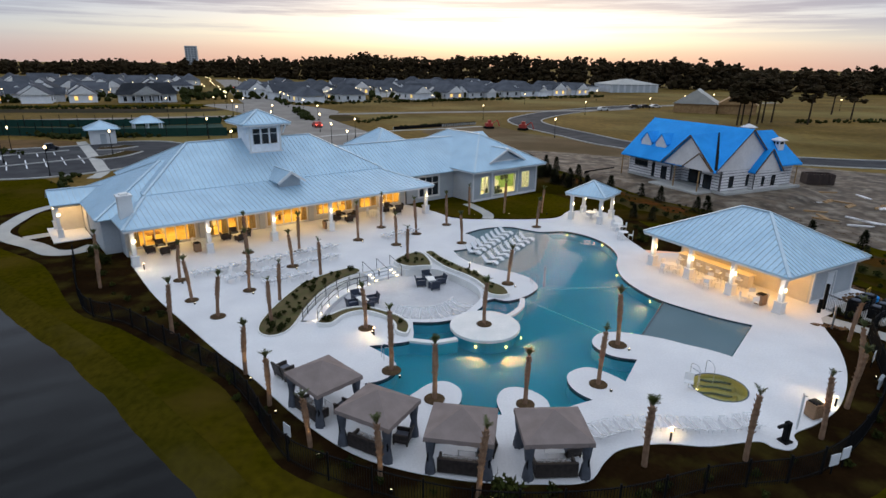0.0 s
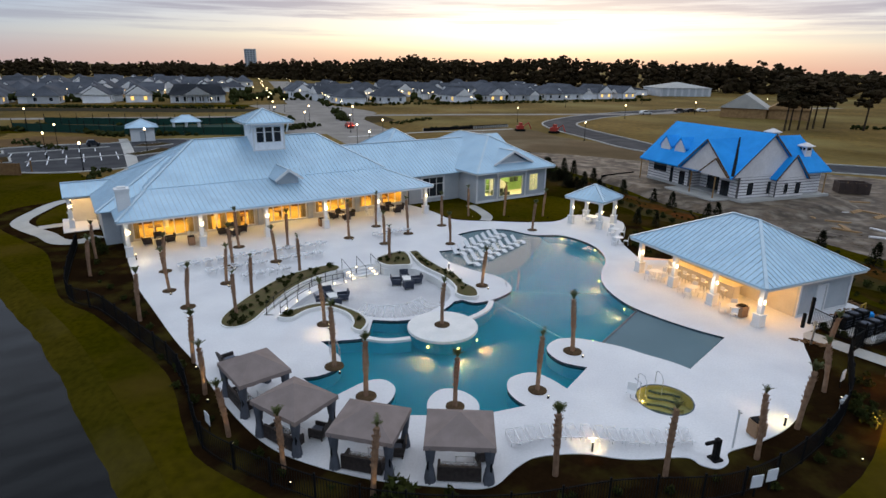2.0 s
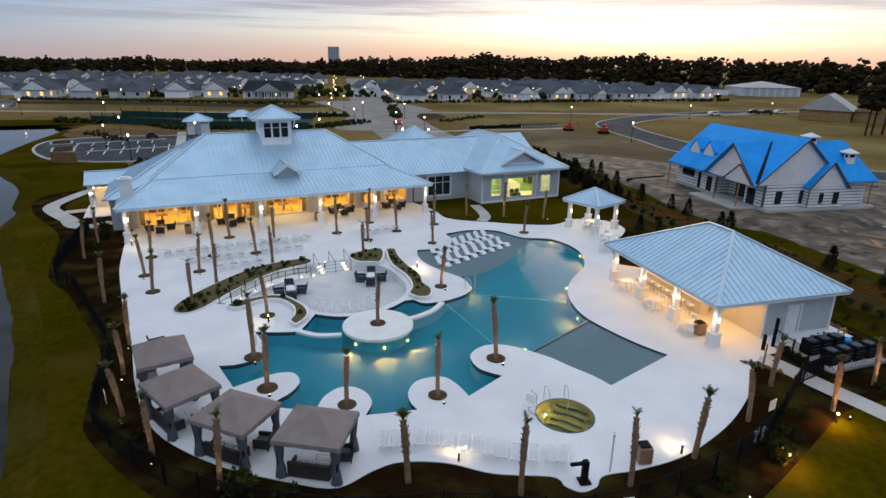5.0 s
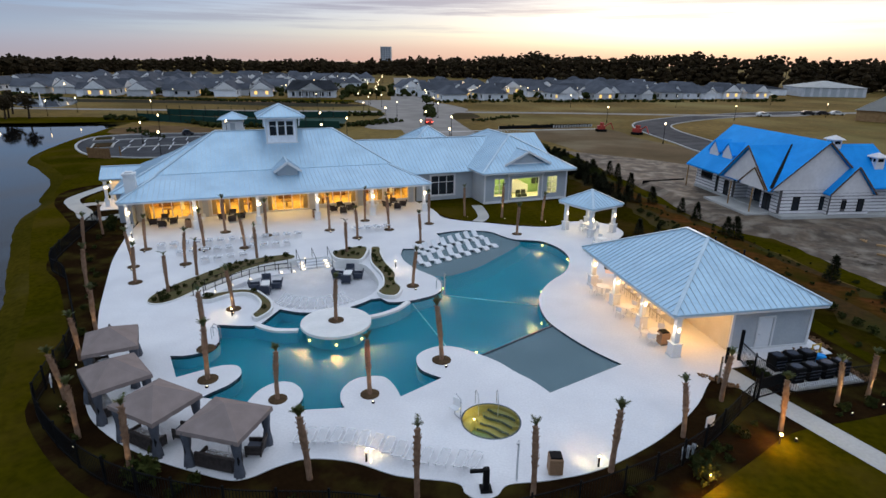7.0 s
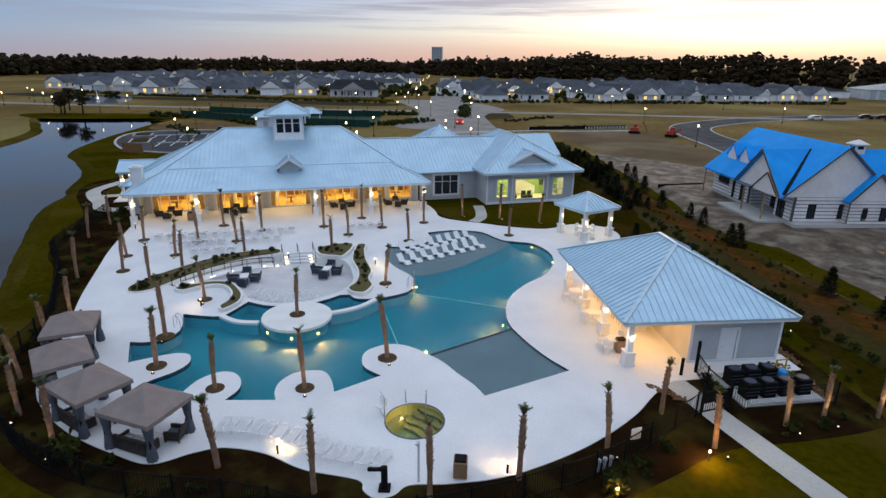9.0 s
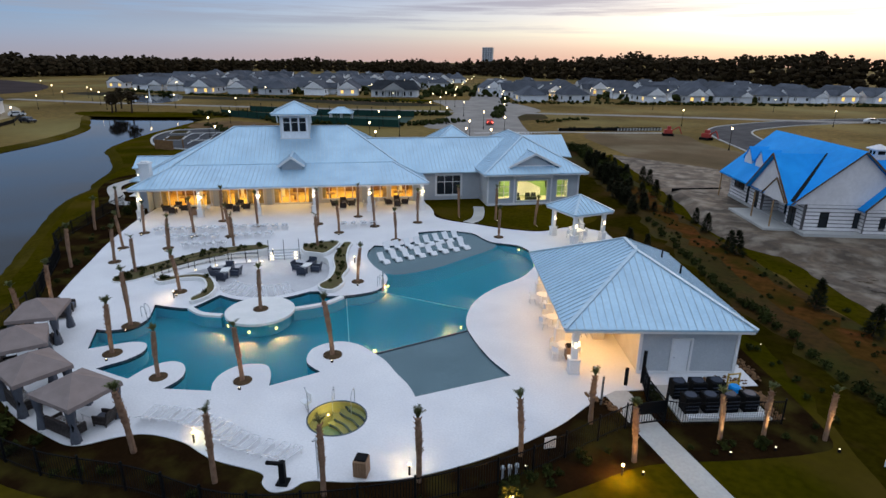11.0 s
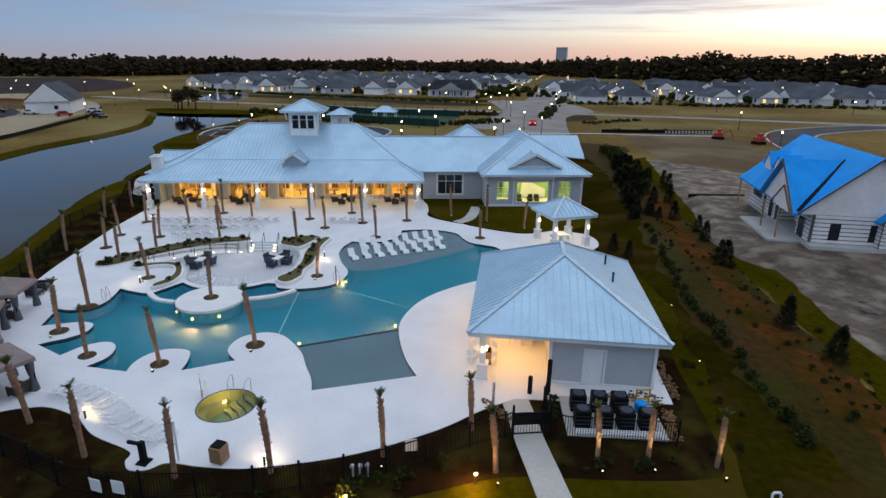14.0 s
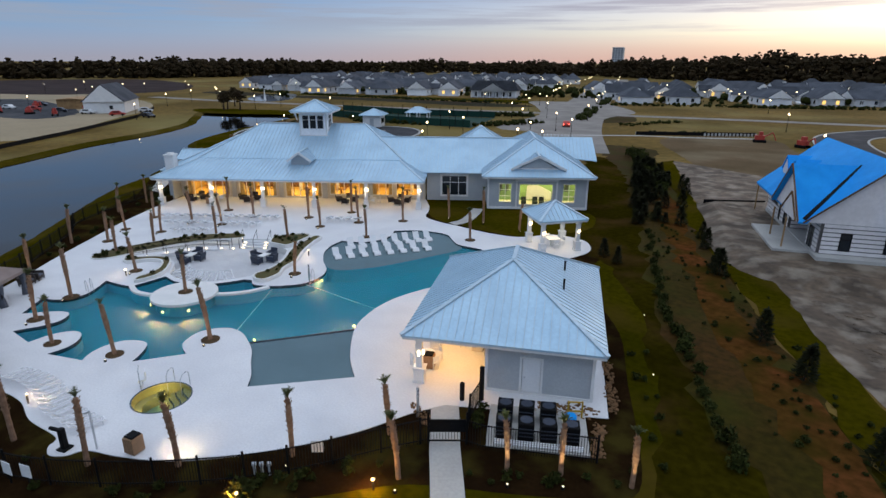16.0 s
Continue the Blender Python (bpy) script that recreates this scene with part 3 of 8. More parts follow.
sun_shelf = smooth([(2.0, 50.6), (3.0, 49.0), (5.1, 47.4), (7.3, 47.0), (9.3, 49.8), (10.6, 54.4), (11.4, 58.0), (11.0, 59.3), (9.2, 60.0), (7.4, 61.0), (4.6, 60.2), (2.8, 58.0), (3.6, 56.9), (4.0, 55.4), (3.5, 53.7), (2.6, 52.8), (1.5, 52.2)], 3)
sun_shelf = sun_shelf if area(sun_shelf) > 0 else list(reversed(sun_shelf))
bm = bmesh.new()
add_sheet(bm, sun_shelf, [], -0.145)
part("lounger_shelf", bm, SHELFPLASTER, pool, "gray shallow sun shelf")
# the shelf's edge falls away in a slope to the basin floor
bm = bmesh.new()
rows = [[bm.verts.new((p[0], p[1], z)) for p in offset(sun_shelf, d)] for d, z in ((0.0, -0.146), (0.25, -0.4), (1.1, -0.915))]
for ra3, rb3 in zip(rows, rows[1:]):
    for i in range(len(ra3)):
        j = (i + 1) % len(ra3)
        bm.faces.new((ra3[j], ra3[i], rb3[i], rb3[j]))
part("shelf_slope", bm, PLASTER, pool, "sloping edge of the sun shelf")
for run, w in (([(-1.3, 33.45), (0.4, 33.2), (1.9, 33.75)], 0.4), ([(5.3, 37.2), (6.1, 38.2), (6.7, 39.4), (6.9, 40.8)], 0.4)):
    bm = bmesh.new()
    add_prism(bm, ribbon(smooth(run, 5, False), w), -0.14, 0.02)
    part("weir", bm, COPING, pool, "pale curved weir wall")
    bm = bmesh.new()
    add_prism(bm, ribbon(smooth(run, 5, False), w - 0.03), -1.4, -0.141)
    part("weir_footing", bm, BRIGHTPLASTER, pool)
for a, b in (((8.4, 43.3), (16.2, 44.1)), ((7.2, 40.9), (12.2, 35.1))):
    bm = bmesh.new()
    n = 40
    for k in range(n):
        p, q = Vector((*a, -0.2)).lerp(Vector((*b, -0.2)), k / n), Vector((*a, -0.2)).lerp(Vector((*b, -0.2)), (k + 0.8) / n)
        add_beam(bm, p, q, 0.06)
    part("lane_rope", bm, WHITE, pool, "white float rope across the pool")
bm = bmesh.new()
add_beam(bm, (14.3, 34.95, -0.14), (17.75, 40.9, -0.14), 0.1, 0.16)
part("edge_stripe", bm, TILE, pool, "dark tile stripe along the shelf edge")
for k, (x, y) in enumerate(((5.05, 33.35), (3.15, 33.3), (6.1, 34.7), (17.0, 41.4), (13.9, 35.5), (8.2, 45.0), (15.85, 47.2), (16.6, 56.0), (13.6, 59.4))):
    bm = bmesh.new()
    c = Vector((9.5, 41.0, 0)) if k > 2 else Vector((x, y, 0)) * 2 - Vector((3.8, 35.5, 0))
    away_dir = (c - Vector((x, y, 0))).normalized()
    m = Matrix.Translation(Vector((x, y, -0.30)) + away_dir * 0.08) @ away_dir.to_track_quat("Z", "Y").to_matrix().to_4x4()
    loops = add_tube(bm, [((0, 0, 0), 0.10), ((0, 0, 0.05), 0.10), ((0, 0, 0.07), 0.07)], 10)
    bmesh.ops.transform(bm, matrix=m, verts=bm.verts[:])
    part("underwater_lamp", bm, POOLLAMP, pool, "round underwater lamp")
    p = Vector((x, y, -0.36)) + away_dir * 0.2
    lamp("underwater_light", "SPOT", p, 1050 if k < 5 else 520, (1.0, 0.105, 0.028), 0.12, p + away_dir * 1.2 + Vector((0, 0, -0.44)), 125).data.spot_blend = 0.5

# island with its palm ring
island = tagged(new("pool_island"), "round white island standing in the pool", "island", kind="structure")
bm = bmesh.new()
add_tube(bm, [((3.8, 35.5, -0.1), 2.1), ((3.8, 35.5, -0.02), 2.1), ((3.8, 35.5, 0.0), 2.4), ((3.8, 35.5, 0.17), 2.4), ((3.8, 35.5, 0.2), 2.36)], 48)
part("slab", bm, COPING, island)
bm = bmesh.new()
add_tube(bm, [((3.8, 35.5, -1.44), 2.08), ((3.8, 35.5, -0.1), 2.08)], 40)
part("footing", bm, BRIGHTPLASTER, island)

# spa
spa = tagged(new("spa"), "round sunken spa lit yellow-green from below", "spa", kind="structure")
bm = bmesh.new()
add_wall_loop(bm, spa_ring, -1.05, -0.001)
part("spa_wall", bm, SPAPLASTER, spa)
bm = bmesh.new()
add_sheet(bm, spa_ring, [], -1.05)
part("spa_floor", bm, material("green_spa_floor", (0.20, 0.29, 0.20), (0.17, 0.25, 0.17), rough=0.6, scale=0.8, fine=6, world_space=True), spa, "green-gray spa floor")
bm = bmesh.new()
bench = [[(SPA_AT[0] + r * math.cos(a), SPA_AT[1] + r * math.sin(a)) for a in [radians(150 + k * 10) for k in range(22)]] for r in (1.48, 1.06)]
add_prism(bm, bench[0] + bench[1][::-1], -1.04, -0.5)
part("spa_bench", bm, SPAPLASTER, spa, "curved underwater bench")
bm = bmesh.new()
add_sheet(bm, spa_ring, [], -0.12)
part("spa_water", bm, SPAWATER, spa)
for k, (r, z) in enumerate(((0.36, -0.26), (0.70, -0.46), (1.04, -0.68), (1.36, -0.86))):
    d, e = Vector((math.cos(radians(76)), math.sin(radians(76)))), Vector((math.sin(radians(76)), -math.cos(radians(76))))
    dist, half = 1.48 - r, min(0.85, math.sqrt(max(0.05, 1.4 ** 2 - (1.48 - r) ** 2)))
    front = [Vector(SPA_AT) + d * (dist + 0.05 * math.sin(4.5 * x + k)) + e * x for x in [-half + 2 * half * q / 20 for q in range(21)]]
    front = [(p.x, p.y) for p in front]
    a0, a1 = (math.atan2(p[1] - SPA_AT[1], p[0] - SPA_AT[0]) for p in (front[0], front[-1]))
    back = [(SPA_AT[0] + 1.47 * math.cos(a0 + (a1 - a0) * q / 12), SPA_AT[1] + 1.47 * math.sin(a0 + (a1 - a0) * q / 12)) for q in range(13)]
    bm = bmesh.new()
    add_prism(bm, back + front[::-1], -1.04 - 0.001 * k, z)
    part("spa_step", bm, SPAPLASTER, spa)
    bm = bmesh.new()
    add_prism(bm, ribbon(front, 0.07), z - 0.1, z + 0.006)
    part("step_nosing", bm, TILE, spa, "dark tile step nosing")
bm = bmesh.new()
ring = [(SPA_AT[0] + 1.53 * math.cos(k * math.pi / 16), SPA_AT[1] + 1.53 * math.sin(k * math.pi / 16)) for k in range(32)]
band(bm, ring, 0.07, 0.0, 0.02)
part("rim", bm, TILE, spa, "dark tile rim")
for dx, dy in ((0.25, -1.2), (-0.3, -1.2), (-0.9, 0.4)):
    lamp("spa_light", "POINT", (SPA_AT[0] + dx, SPA_AT[1] + dy, -0.36), 11, (1.0, 0.80, 0.30), 0.06)
    bm = bmesh.new()
    add_tube(bm, [((SPA_AT[0] + dx * 1.12, SPA_AT[1] + dy * 1.12, -0.48), 0.05), ((SPA_AT[0] + dx * 1.12, SPA_AT[1] + dy * 1.12, -0.44), 0.05)], 8)
    part("spa_lamp", bm, BULB, spa)

# ramp, stairs and planters round the sunken lounge
ramp_line = smooth([(-8.35, 35.9), (-8.3, 38.0), (-7.9, 40.8), (-7.1, 42.9), (-6.0, 44.3)], 6, False)
bm = bmesh.new()
edge = ribbon(ramp_line, 1.15)
n = len(ramp_line)
top = [bm.verts.new((p[0], p[1], -0.02 - 0.56 * (i if i < n else 2 * n - 1 - i) / (n - 1))) for i, p in enumerate(edge)]
low = [bm.verts.new((p[0], p[1], -0.7)) for p in edge]
for i in range(n - 1):
    bm.faces.new((top[i], top[2 * n - 1 - i], top[2 * n - 2 - i], top[i + 1]))
    bm.faces.new((top[i], top[i + 1], low[i + 1], low[i]))
    bm.faces.new((top[2 * n - 1 - i], low[2 * n - 1 - i], low[2 * n - 2 - i], top[2 * n - 2 - i]))
part("ramp", bm, DECK, terrace, "curved white ramp")
down = Vector((1.5, -1.45, 0)).normalized()
side = Vector((2.2, 1.9, 0)).normalized()
for k in range(3):
    bm = bmesh.new()
    a = Vector((-6.25, 45.75, 0)) + down * 0.42 * k
    q = [a, a + side * 2.9, a + side * 2.9 + down * 0.42, a + down * 0.42]
    add_prism(bm, [(p.x, p.y) for p in q], -0.62, -0.15 * (k + 1))
    part("step", bm, DECK, terrace)
    for s in (0.35, 2.5):
        bm = bmesh.new()
        c = a + side * s + down * 0.43
        add_box(bm, -0.14, 0.14, -0.03, 0.03, -0.05, 0.03, Matrix.Translation((c.x, c.y, -0.15 * (k + 1) - 0.06)) @ Matrix.Rotation(math.atan2(side.y, side.x), 4, "Z"))
        part("step_light", bm, SPOT, terrace, "small bright step light")


def planter(line, z0, z1, label, wall=0.16, soil=0.06):
    line = line if area(line) > 0 else list(reversed(line))
    p = tagged(new("planter"), label, "planter", kind="structure")
    bm = bmesh.new()
    band(bm, line, wall, z0, z1)
    part("planter_wall", bm, COPING, p)
    bm = bmesh.new()
    add_sheet(bm, offset(line, -wall * 0.5), [], z1 - soil)
    part("soil", bm, SOIL, p, "brown mulch soil")
    return line


SOIL = material("planter_soil", (0.14, 0.105, 0.055), (0.10, 0.085, 0.04), rough=0.95, scale=1.2, fine=9, bump=0.6, grime=(0.08, 0.09, 0.03), grime_scale=1.5, grime_amount=0.7, world_space=True)
PLANTERS = [
    planter(smooth([(-11.6, 34.6), (-11.0, 33.5), (-10.0, 33.4), (-9.3, 34.6), (-9.15, 37.9), (-8.75, 41.0), (-7.9, 43.4), (-6.5, 45.7), (-7.5, 46.6), (-9.3, 45.0), (-10.7, 42.7), (-11.4, 39.5), (-11.7, 36.6)], 5), 0.0, 0.10, "crescent planting bed of low shrubs", 0.08, 0.02),
    planter(smooth([(-7.8, 35.3), (-6.7, 35.0), (-6.0, 36.5), (-4.8, 37.2), (-3.2, 36.4), (-2.4, 35.2), (-2.2, 34.2), (-1.4, 33.8), (-1.3, 35.2), (-2.0, 36.4), (-3.2, 37.3), (-4.8, 38.0), (-6.3, 37.5)], 5), 0.0, 0.28, "white-walled planter beside the sunken lounge", 0.14, 0.06),
    planter(smooth([(-3.9, 48.0), (-2.6, 46.6), (-1.2, 46.8), (-0.4, 47.2), (-0.9, 49.4), (-1.8, 50.8), (-3.1, 49.9)], 4), -0.05, 0.34, "white-walled planter box with a slim palm", 0.16, 0.08),
    planter(smooth([(-1.3, 50.9), (-0.9, 49.8), (0.6, 47.0), (2.8, 44.6), (3.9, 42.6), (4.1, 41.2), (5.0, 40.6), (5.9, 41.0), (5.6, 42.6), (4.6, 43.7), (3.8, 45.4), (2.0, 47.4), (0.4, 49.6), (-0.5, 51.2)], 5), 0.0, 0.30, "winding white-walled planter with trailing shrubs", 0.14, 0.06)]


# ---- roofs ----
def roof_plane(pts, roof_bm, rib_bm, pitch=0.5, thick=0.10):
    """A roof plane whose first edge is the eave, with standing seams running up from it."""
    p = [Vector(q) for q in pts]
    e = (p[1] - p[0]).normalized()
    nrm = (p[1] - p[0]).cross(p[2] - p[0]).normalized()
    if nrm.z < 0:
        nrm = -nrm
    s = nrm.cross(e).normalized()
    if s.z < 0:
        s = -s
    hi = [roof_bm.verts.new(q) for q in p]
    lo = [roof_bm.verts.new(q - Vector((0, 0, thick))) for q in p]
    roof_bm.faces.new(hi)
    roof_bm.faces.new(list(reversed(lo)))
    for i in range(len(p)):
        j = (i + 1) % len(p)
        roof_bm.faces.new((lo[i], lo[j], hi[j], hi[i]))
    flat = [((q - p[0]).dot(e), (q - p[0]).dot(s)) for q in p]
    a0, a1 = min(f[0] for f in flat), max(f[0] for f in flat)
    a = a0 + pitch * 0.5
    while a < a1:
        cuts = []
        for i in range(len(flat)):
            (x0, y0), (x1, y1) = flat[i], flat[(i + 1) % len(flat)]
            if (x0 - a) * (x1 - a) < 0:
                cuts.append(y0 + (y1 - y0) * (a - x0) / (x1 - x0))
        cuts.sort()
        if len(cuts) >= 2 and cuts[-1] - cuts[0] > 0.15:
            q0, q1 = p[0] + e * a + s * (cuts[0] + 0.02), p[0] + e * a + s * cuts[-1]
            v = []
            for q in (q0, q1):
                for de, dn in ((-0.022, 0.0), (0.022, 0.0), (0.022, 0.05), (-0.022, 0.05)):
                    v.append(rib_bm.verts.new(q + e * de + nrm * dn))
            for f in ((0, 1, 2, 3), (7, 6, 5, 4), (0, 4, 5, 1), (1, 5, 6, 2), (2, 6, 7, 3), (3, 7, 4, 0)):
                rib_bm.faces.new([v[i] for i in f])
        a += pitch


def roof(parent, planes, name="roof", caps=(), pitch=0.5):
    a, b = bmesh.new(), bmesh.new()
    for pl in planes:
        roof_plane(pl, a, b, pitch)
    r = part(name, a, ROOF, parent, "pale blue-gray metal roof")
    part("standing_seams", b, RIB, r)
    for p, q in caps:
        c = bmesh.new()
        add_beam(c, Vector(p) + Vector((0, 0, 0.03)), Vector(q) + Vector((0, 0, 0.03)), 0.24, 0.1)
        part("ridge_cap", c, RIB, r)
    return r


def hip(u0, u1, v0, v1, z0, rise):
    """The four planes and caps of a hip roof over a rectangle."""
    w, d = u1 - u0, v1 - v0
    h = min(w, d) / 2
    z1 = z0 + rise
    if d <= w:
        a, b = (u0 + h, (v0 + v1) / 2, z1), (u1 - h, (v0 + v1) / 2, z1)
        planes = [[(u0, v0, z0), (u1, v0, z0), b, a], [(u1, v1, z0), (u0, v1, z0), a, b], [(u0, v1, z0), (u0, v0, z0), a], [(u1, v0, z0), (u1, v1, z0), b]]
        caps = [(a, b), ((u0, v0, z0), a), ((u0, v1, z0), a), ((u1, v0, z0), b), ((u1, v1, z0), b)]
    else:
        a, b = ((u0 + u1) / 2, v0 + h, z1), ((u0 + u1) / 2, v1 - h, z1)
        planes = [[(u0, v0, z0), (u1, v0, z0), a], [(u1, v1, z0), (u0, v1, z0), b], [(u0, v1, z0), (u0, v0, z0), a, b], [(u1, v0, z0), (u1, v1, z0), b, a]]
        caps = [(a, b), ((u0, v0, z0), a), ((u1, v0, z0), a), ((u0, v1, z0), b), ((u1, v1, z0), b)]
    return planes, caps


def fascia(parent, u0, u1, v0, v1, z, h=0.22, t=0.06):
    for r in ((u0 + 0.05, u1 - 0.05, v0 + 0.05, v0 + 0.05 + t), (u0 + 0.05, u1 - 0.05, v1 - 0.05 - t, v1 - 0.05), (u0 + 0.05, u0 + 0.05 + t, v0 + 0.12, v1 - 0.12), (u1 - 0.05 - t, u1 - 0.05, v0 + 0.12, v1 - 0.12)):
        boxes("fascia", TRIM, parent, (*r, z - h - 0.02, z - 0.06))


def wall_with_openings(name, parent, axis, at, a0, a1, z0, z1, openings, mat, thick=0.2):
    """A straight wall along u (axis 'u') or v, with rectangular openings (a, b, lo, hi)."""
    def piece(a, b, lo, hi):
        if b - a > 0.01 and hi - lo > 0.01:
            if axis == "u":
                boxes(name, mat, parent, (a, b, at, at + thick, lo, hi))
            else:
                boxes(name, mat, parent, (at, at + thick, a, b, lo, hi))
    cur = a0
    for a, b, lo, hi in sorted(openings):
        piece(cur, a, z0, z1)
        piece(a, b, z0, lo)
        piece(a, b, hi, z1)
        cur = b
    piece(cur, a1, z0, z1)


def window(parent, axis, at, a, b, lo, hi, cols, rows=1, pane_mat=None, frame_mat=None, name="window", f=0.07, label=""):
    """A framed window with mullions and one pane for each light."""
    bm = bmesh.new()

    def piece(bm, p, q, l, h, d0=-0.03, d1=0.06):
        if axis == "u":
            add_box(bm, p, q, at + d0, at + d1, l, h)
        else:
            add_box(bm, at + d0, at + d1, p, q, l, h)
    def at_wall(p, d, z):
        return (p, at + d, z) if axis == "u" else (at + d, p, z)
    rings = [[bm.verts.new(at_wall(p, d, z)) for p, z in ((a + e, lo + e), (b - e, lo + e), (b - e, hi - e), (a + e, hi - e))] for e, d in ((0, 0.06), (0, -0.03), (f, -0.03), (f, 0.06))]
    for r0, r1 in zip(rings, rings[1:] + rings[:1]):
        for i in range(4):
            bm.faces.new((r0[i], r0[(i + 1) % 4], r1[(i + 1) % 4], r1[i]))
    bmesh.ops.recalc_face_normals(bm, faces=bm.faces[:])
    w = part(name, bm, frame_mat or TRIM, parent, label)
    for k in range(1, cols):
        c = a + (b - a) * k / cols
        bm = bmesh.new()
        piece(bm, c - f / 2, c + f / 2, lo + f, hi - f)
        part("mullion", bm, frame_mat or TRIM, w)
    for k in range(1, rows):
        c = lo + (hi - lo) * (k / rows if rows > 2 else 0.66)
        bm = bmesh.new()
        piece(bm, a + f, b - f, c - f / 2, c + f / 2, -0.02, 0.05)
        part("transom", bm, frame_mat or TRIM, w)
    if pane_mat:
        for k in range(cols):
            bm = bmesh.new()
            piece(bm, a + (b - a) * k / cols + f / 2, a + (b - a) * (k + 1) / cols - f / 2, lo + f / 2, hi - f / 2, 0.008, 0.014)
            pane = part("pane", bm, pane_mat, w)
            pane.visible_shadow = False
    return w


def column(parent, u, v, h, base=0.9, w=0.34, b=0.6, lit=True):
    bm = bmesh.new()
    add_box(bm, u - b / 2, u + b / 2, v - b / 2, v + b / 2, 0, base)
    add_box(bm, u - b / 2 - 0.05, u + b / 2 + 0.05, v - b / 2 - 0.05, v + b / 2 + 0.05, base, base + 0.07)
    add_box(bm, u - b / 2 - 0.04, u + b / 2 + 0.04, v - b / 2 - 0.04, v + b / 2 + 0.04, 0, 0.14)
    add_box(bm, u - w / 2, u + w / 2, v - w / 2, v + w / 2, base + 0.07, h)
    add_box(bm, u - w / 2 - 0.06, u + w / 2 + 0.06, v - w / 2 - 0.06, v + w / 2 + 0.06, h - 0.16, h)
    c = part("column", bm, TRIM, parent, "white square column on a panelled pedestal")
    if lit:
        for du, dv in ((0, -1), (1, 0)):
            bm = bmesh.new()
            add_box(bm, u + du * (w / 2 + 0.05) - 0.045, u + du * (w / 2 + 0.05) + 0.045, v + dv * (w / 2 + 0.05) - 0.045, v + dv * (w / 2 + 0.05) + 0.045, h - 1.1, h - 0.84)
            part("wall_lantern", bm, BULB, c, "bright warm wall lantern")
    return c


# ---- clubhouse ----
NAVYDARK = material("dark_furniture", (0.045, 0.06, 0.05), (0.03, 0.04, 0.035), rough=0.6, scale=3, fine=14, world_space=True)
club = thing("clubhouse", pose(-26.39, 45.03, 0, 0, 0, 40.2), "pale gray clubhouse with metal roof, cupola and lit porch", "clubhouse")
# porch roof
roof(club, [[(0, 0, 3.45), (33.1, 0, 3.45), (29.4, 6.6, 4.9), (3.4, 6.6, 4.9)], [(33.1, 0, 3.45), (33.1, 7.4, 3.45), (29.6, 7.4, 4.9), (29.4, 6.6, 4.9)], [(0, 5.2, 3.45), (0, 0, 3.45), (3.4, 6.6, 4.9)]], "porch_roof",
     [((0, 0, 3.45), (3.4, 6.6, 4.9)), ((33.1, 0, 3.45), (29.4, 6.6, 4.9))])
# main raised roof and the lower hip behind it
ra, rb = (9.5, 13.6, 8.65), (23.9, 13.6, 8.65)
ec = [(3.2, 6.4, 4.92), (29.9, 6.4, 4.92), (29.9, 20.8, 4.92), (3.2, 20.8, 4.92)]
roof(club, [[ec[0], ec[1], rb, ra], [ec[2], ec[3], ra, rb], [ec[3], ec[0], ra], [ec[1], ec[2], rb]], "main_roof", [(ra, rb), (ec[0], ra), (ec[1], rb), (ec[2], rb), (ec[3], ra)])
pl, cp = hip(-1.3, 33.0, 4.9, 20.2, 3.42, 3.68)
roof(club, [pl[2], pl[1], [(-1.3, 4.9, 3.42), (3.2, 4.9, 3.42), (8.0, 12.55, 7.1), (6.35, 12.55, 7.1)]], "rear_roof", [cp[1], cp[2]])
fascia(club, 0, 33.1, 0, 7.2, 3.42)
# small gable on the porch roof
roof(club, [[(15.6, 4.3, 5.0), (15.6, 7.6, 5.0), (17.1, 8.2, 6.05), (17.1, 4.0, 6.05)], [(18.6, 7.6, 5.0), (18.6, 4.3, 5.0), (17.1, 4.0, 6.05), (17.1, 8.2, 6.05)]], "dormer_roof", [((17.1, 4.0, 6.05), (17.1, 8.2, 6.05))])
bm = bmesh.new()
v = [bm.verts.new(p) for p in ((15.95, 4.6, 4.4), (18.25, 4.6, 4.4), (18.25, 4.6, 5.05), (17.1, 4.6, 5.9), (15.95, 4.6, 5.05))]
bm.faces.new(v)
bmesh.ops.extrude_face_region(bm, geom=bm.faces[:])
for q in bm.verts[-5:]:
    q.co.y += 2.5
part("dormer_gable", bm, SIDING, club, "gray gable face")
for p, q in (((15.55, 3.98, 4.95), (17.1, 3.98, 6.03)), ((17.1, 3.98, 6.03), (18.65, 3.98, 4.95))):
    bm = bmesh.new()
    add_beam(bm, p, q, 0.1, 0.26)
    part("rake_board", bm, TRIM, club)
# cupola
boxes("cupola_body", HOUSEWALL, club, (15.5, 19.1, 11.0, 14.6, 6.6, 10.35), label="pale square cupola tower")
boxes("cupola_trim", TRIM, club, (15.35, 19.25, 10.93, 10.995, 7.15, 7.4), (15.45, 15.62, 10.94, 10.996, 7.4, 10.3), (18.98, 19.15, 10.94, 10.996, 7.4, 10.3), (15.4, 19.2, 10.9, 10.99, 10.15, 10.4), (19.105, 19.16, 10.95, 14.6, 7.9, 8.1), (19.105, 19.18, 10.95, 11.15, 7.9, 10.3))
for k in range(3):
    window(club, "u", 10.93, 15.85 + k * 1.0, 16.75 + k * 1.0, 8.2, 10.0, 1, 2, DARKGLASS, f=0.06)
window(club, "v", 19.16, 12.0, 13.6, 8.3, 9.95, 2, 2, DARKGLASS)
pl, cp = hip(14.5, 20.1, 10.0, 15.6, 10.55, 1.35)
roof(club, pl, "cupola_roof", cp, 0.45)
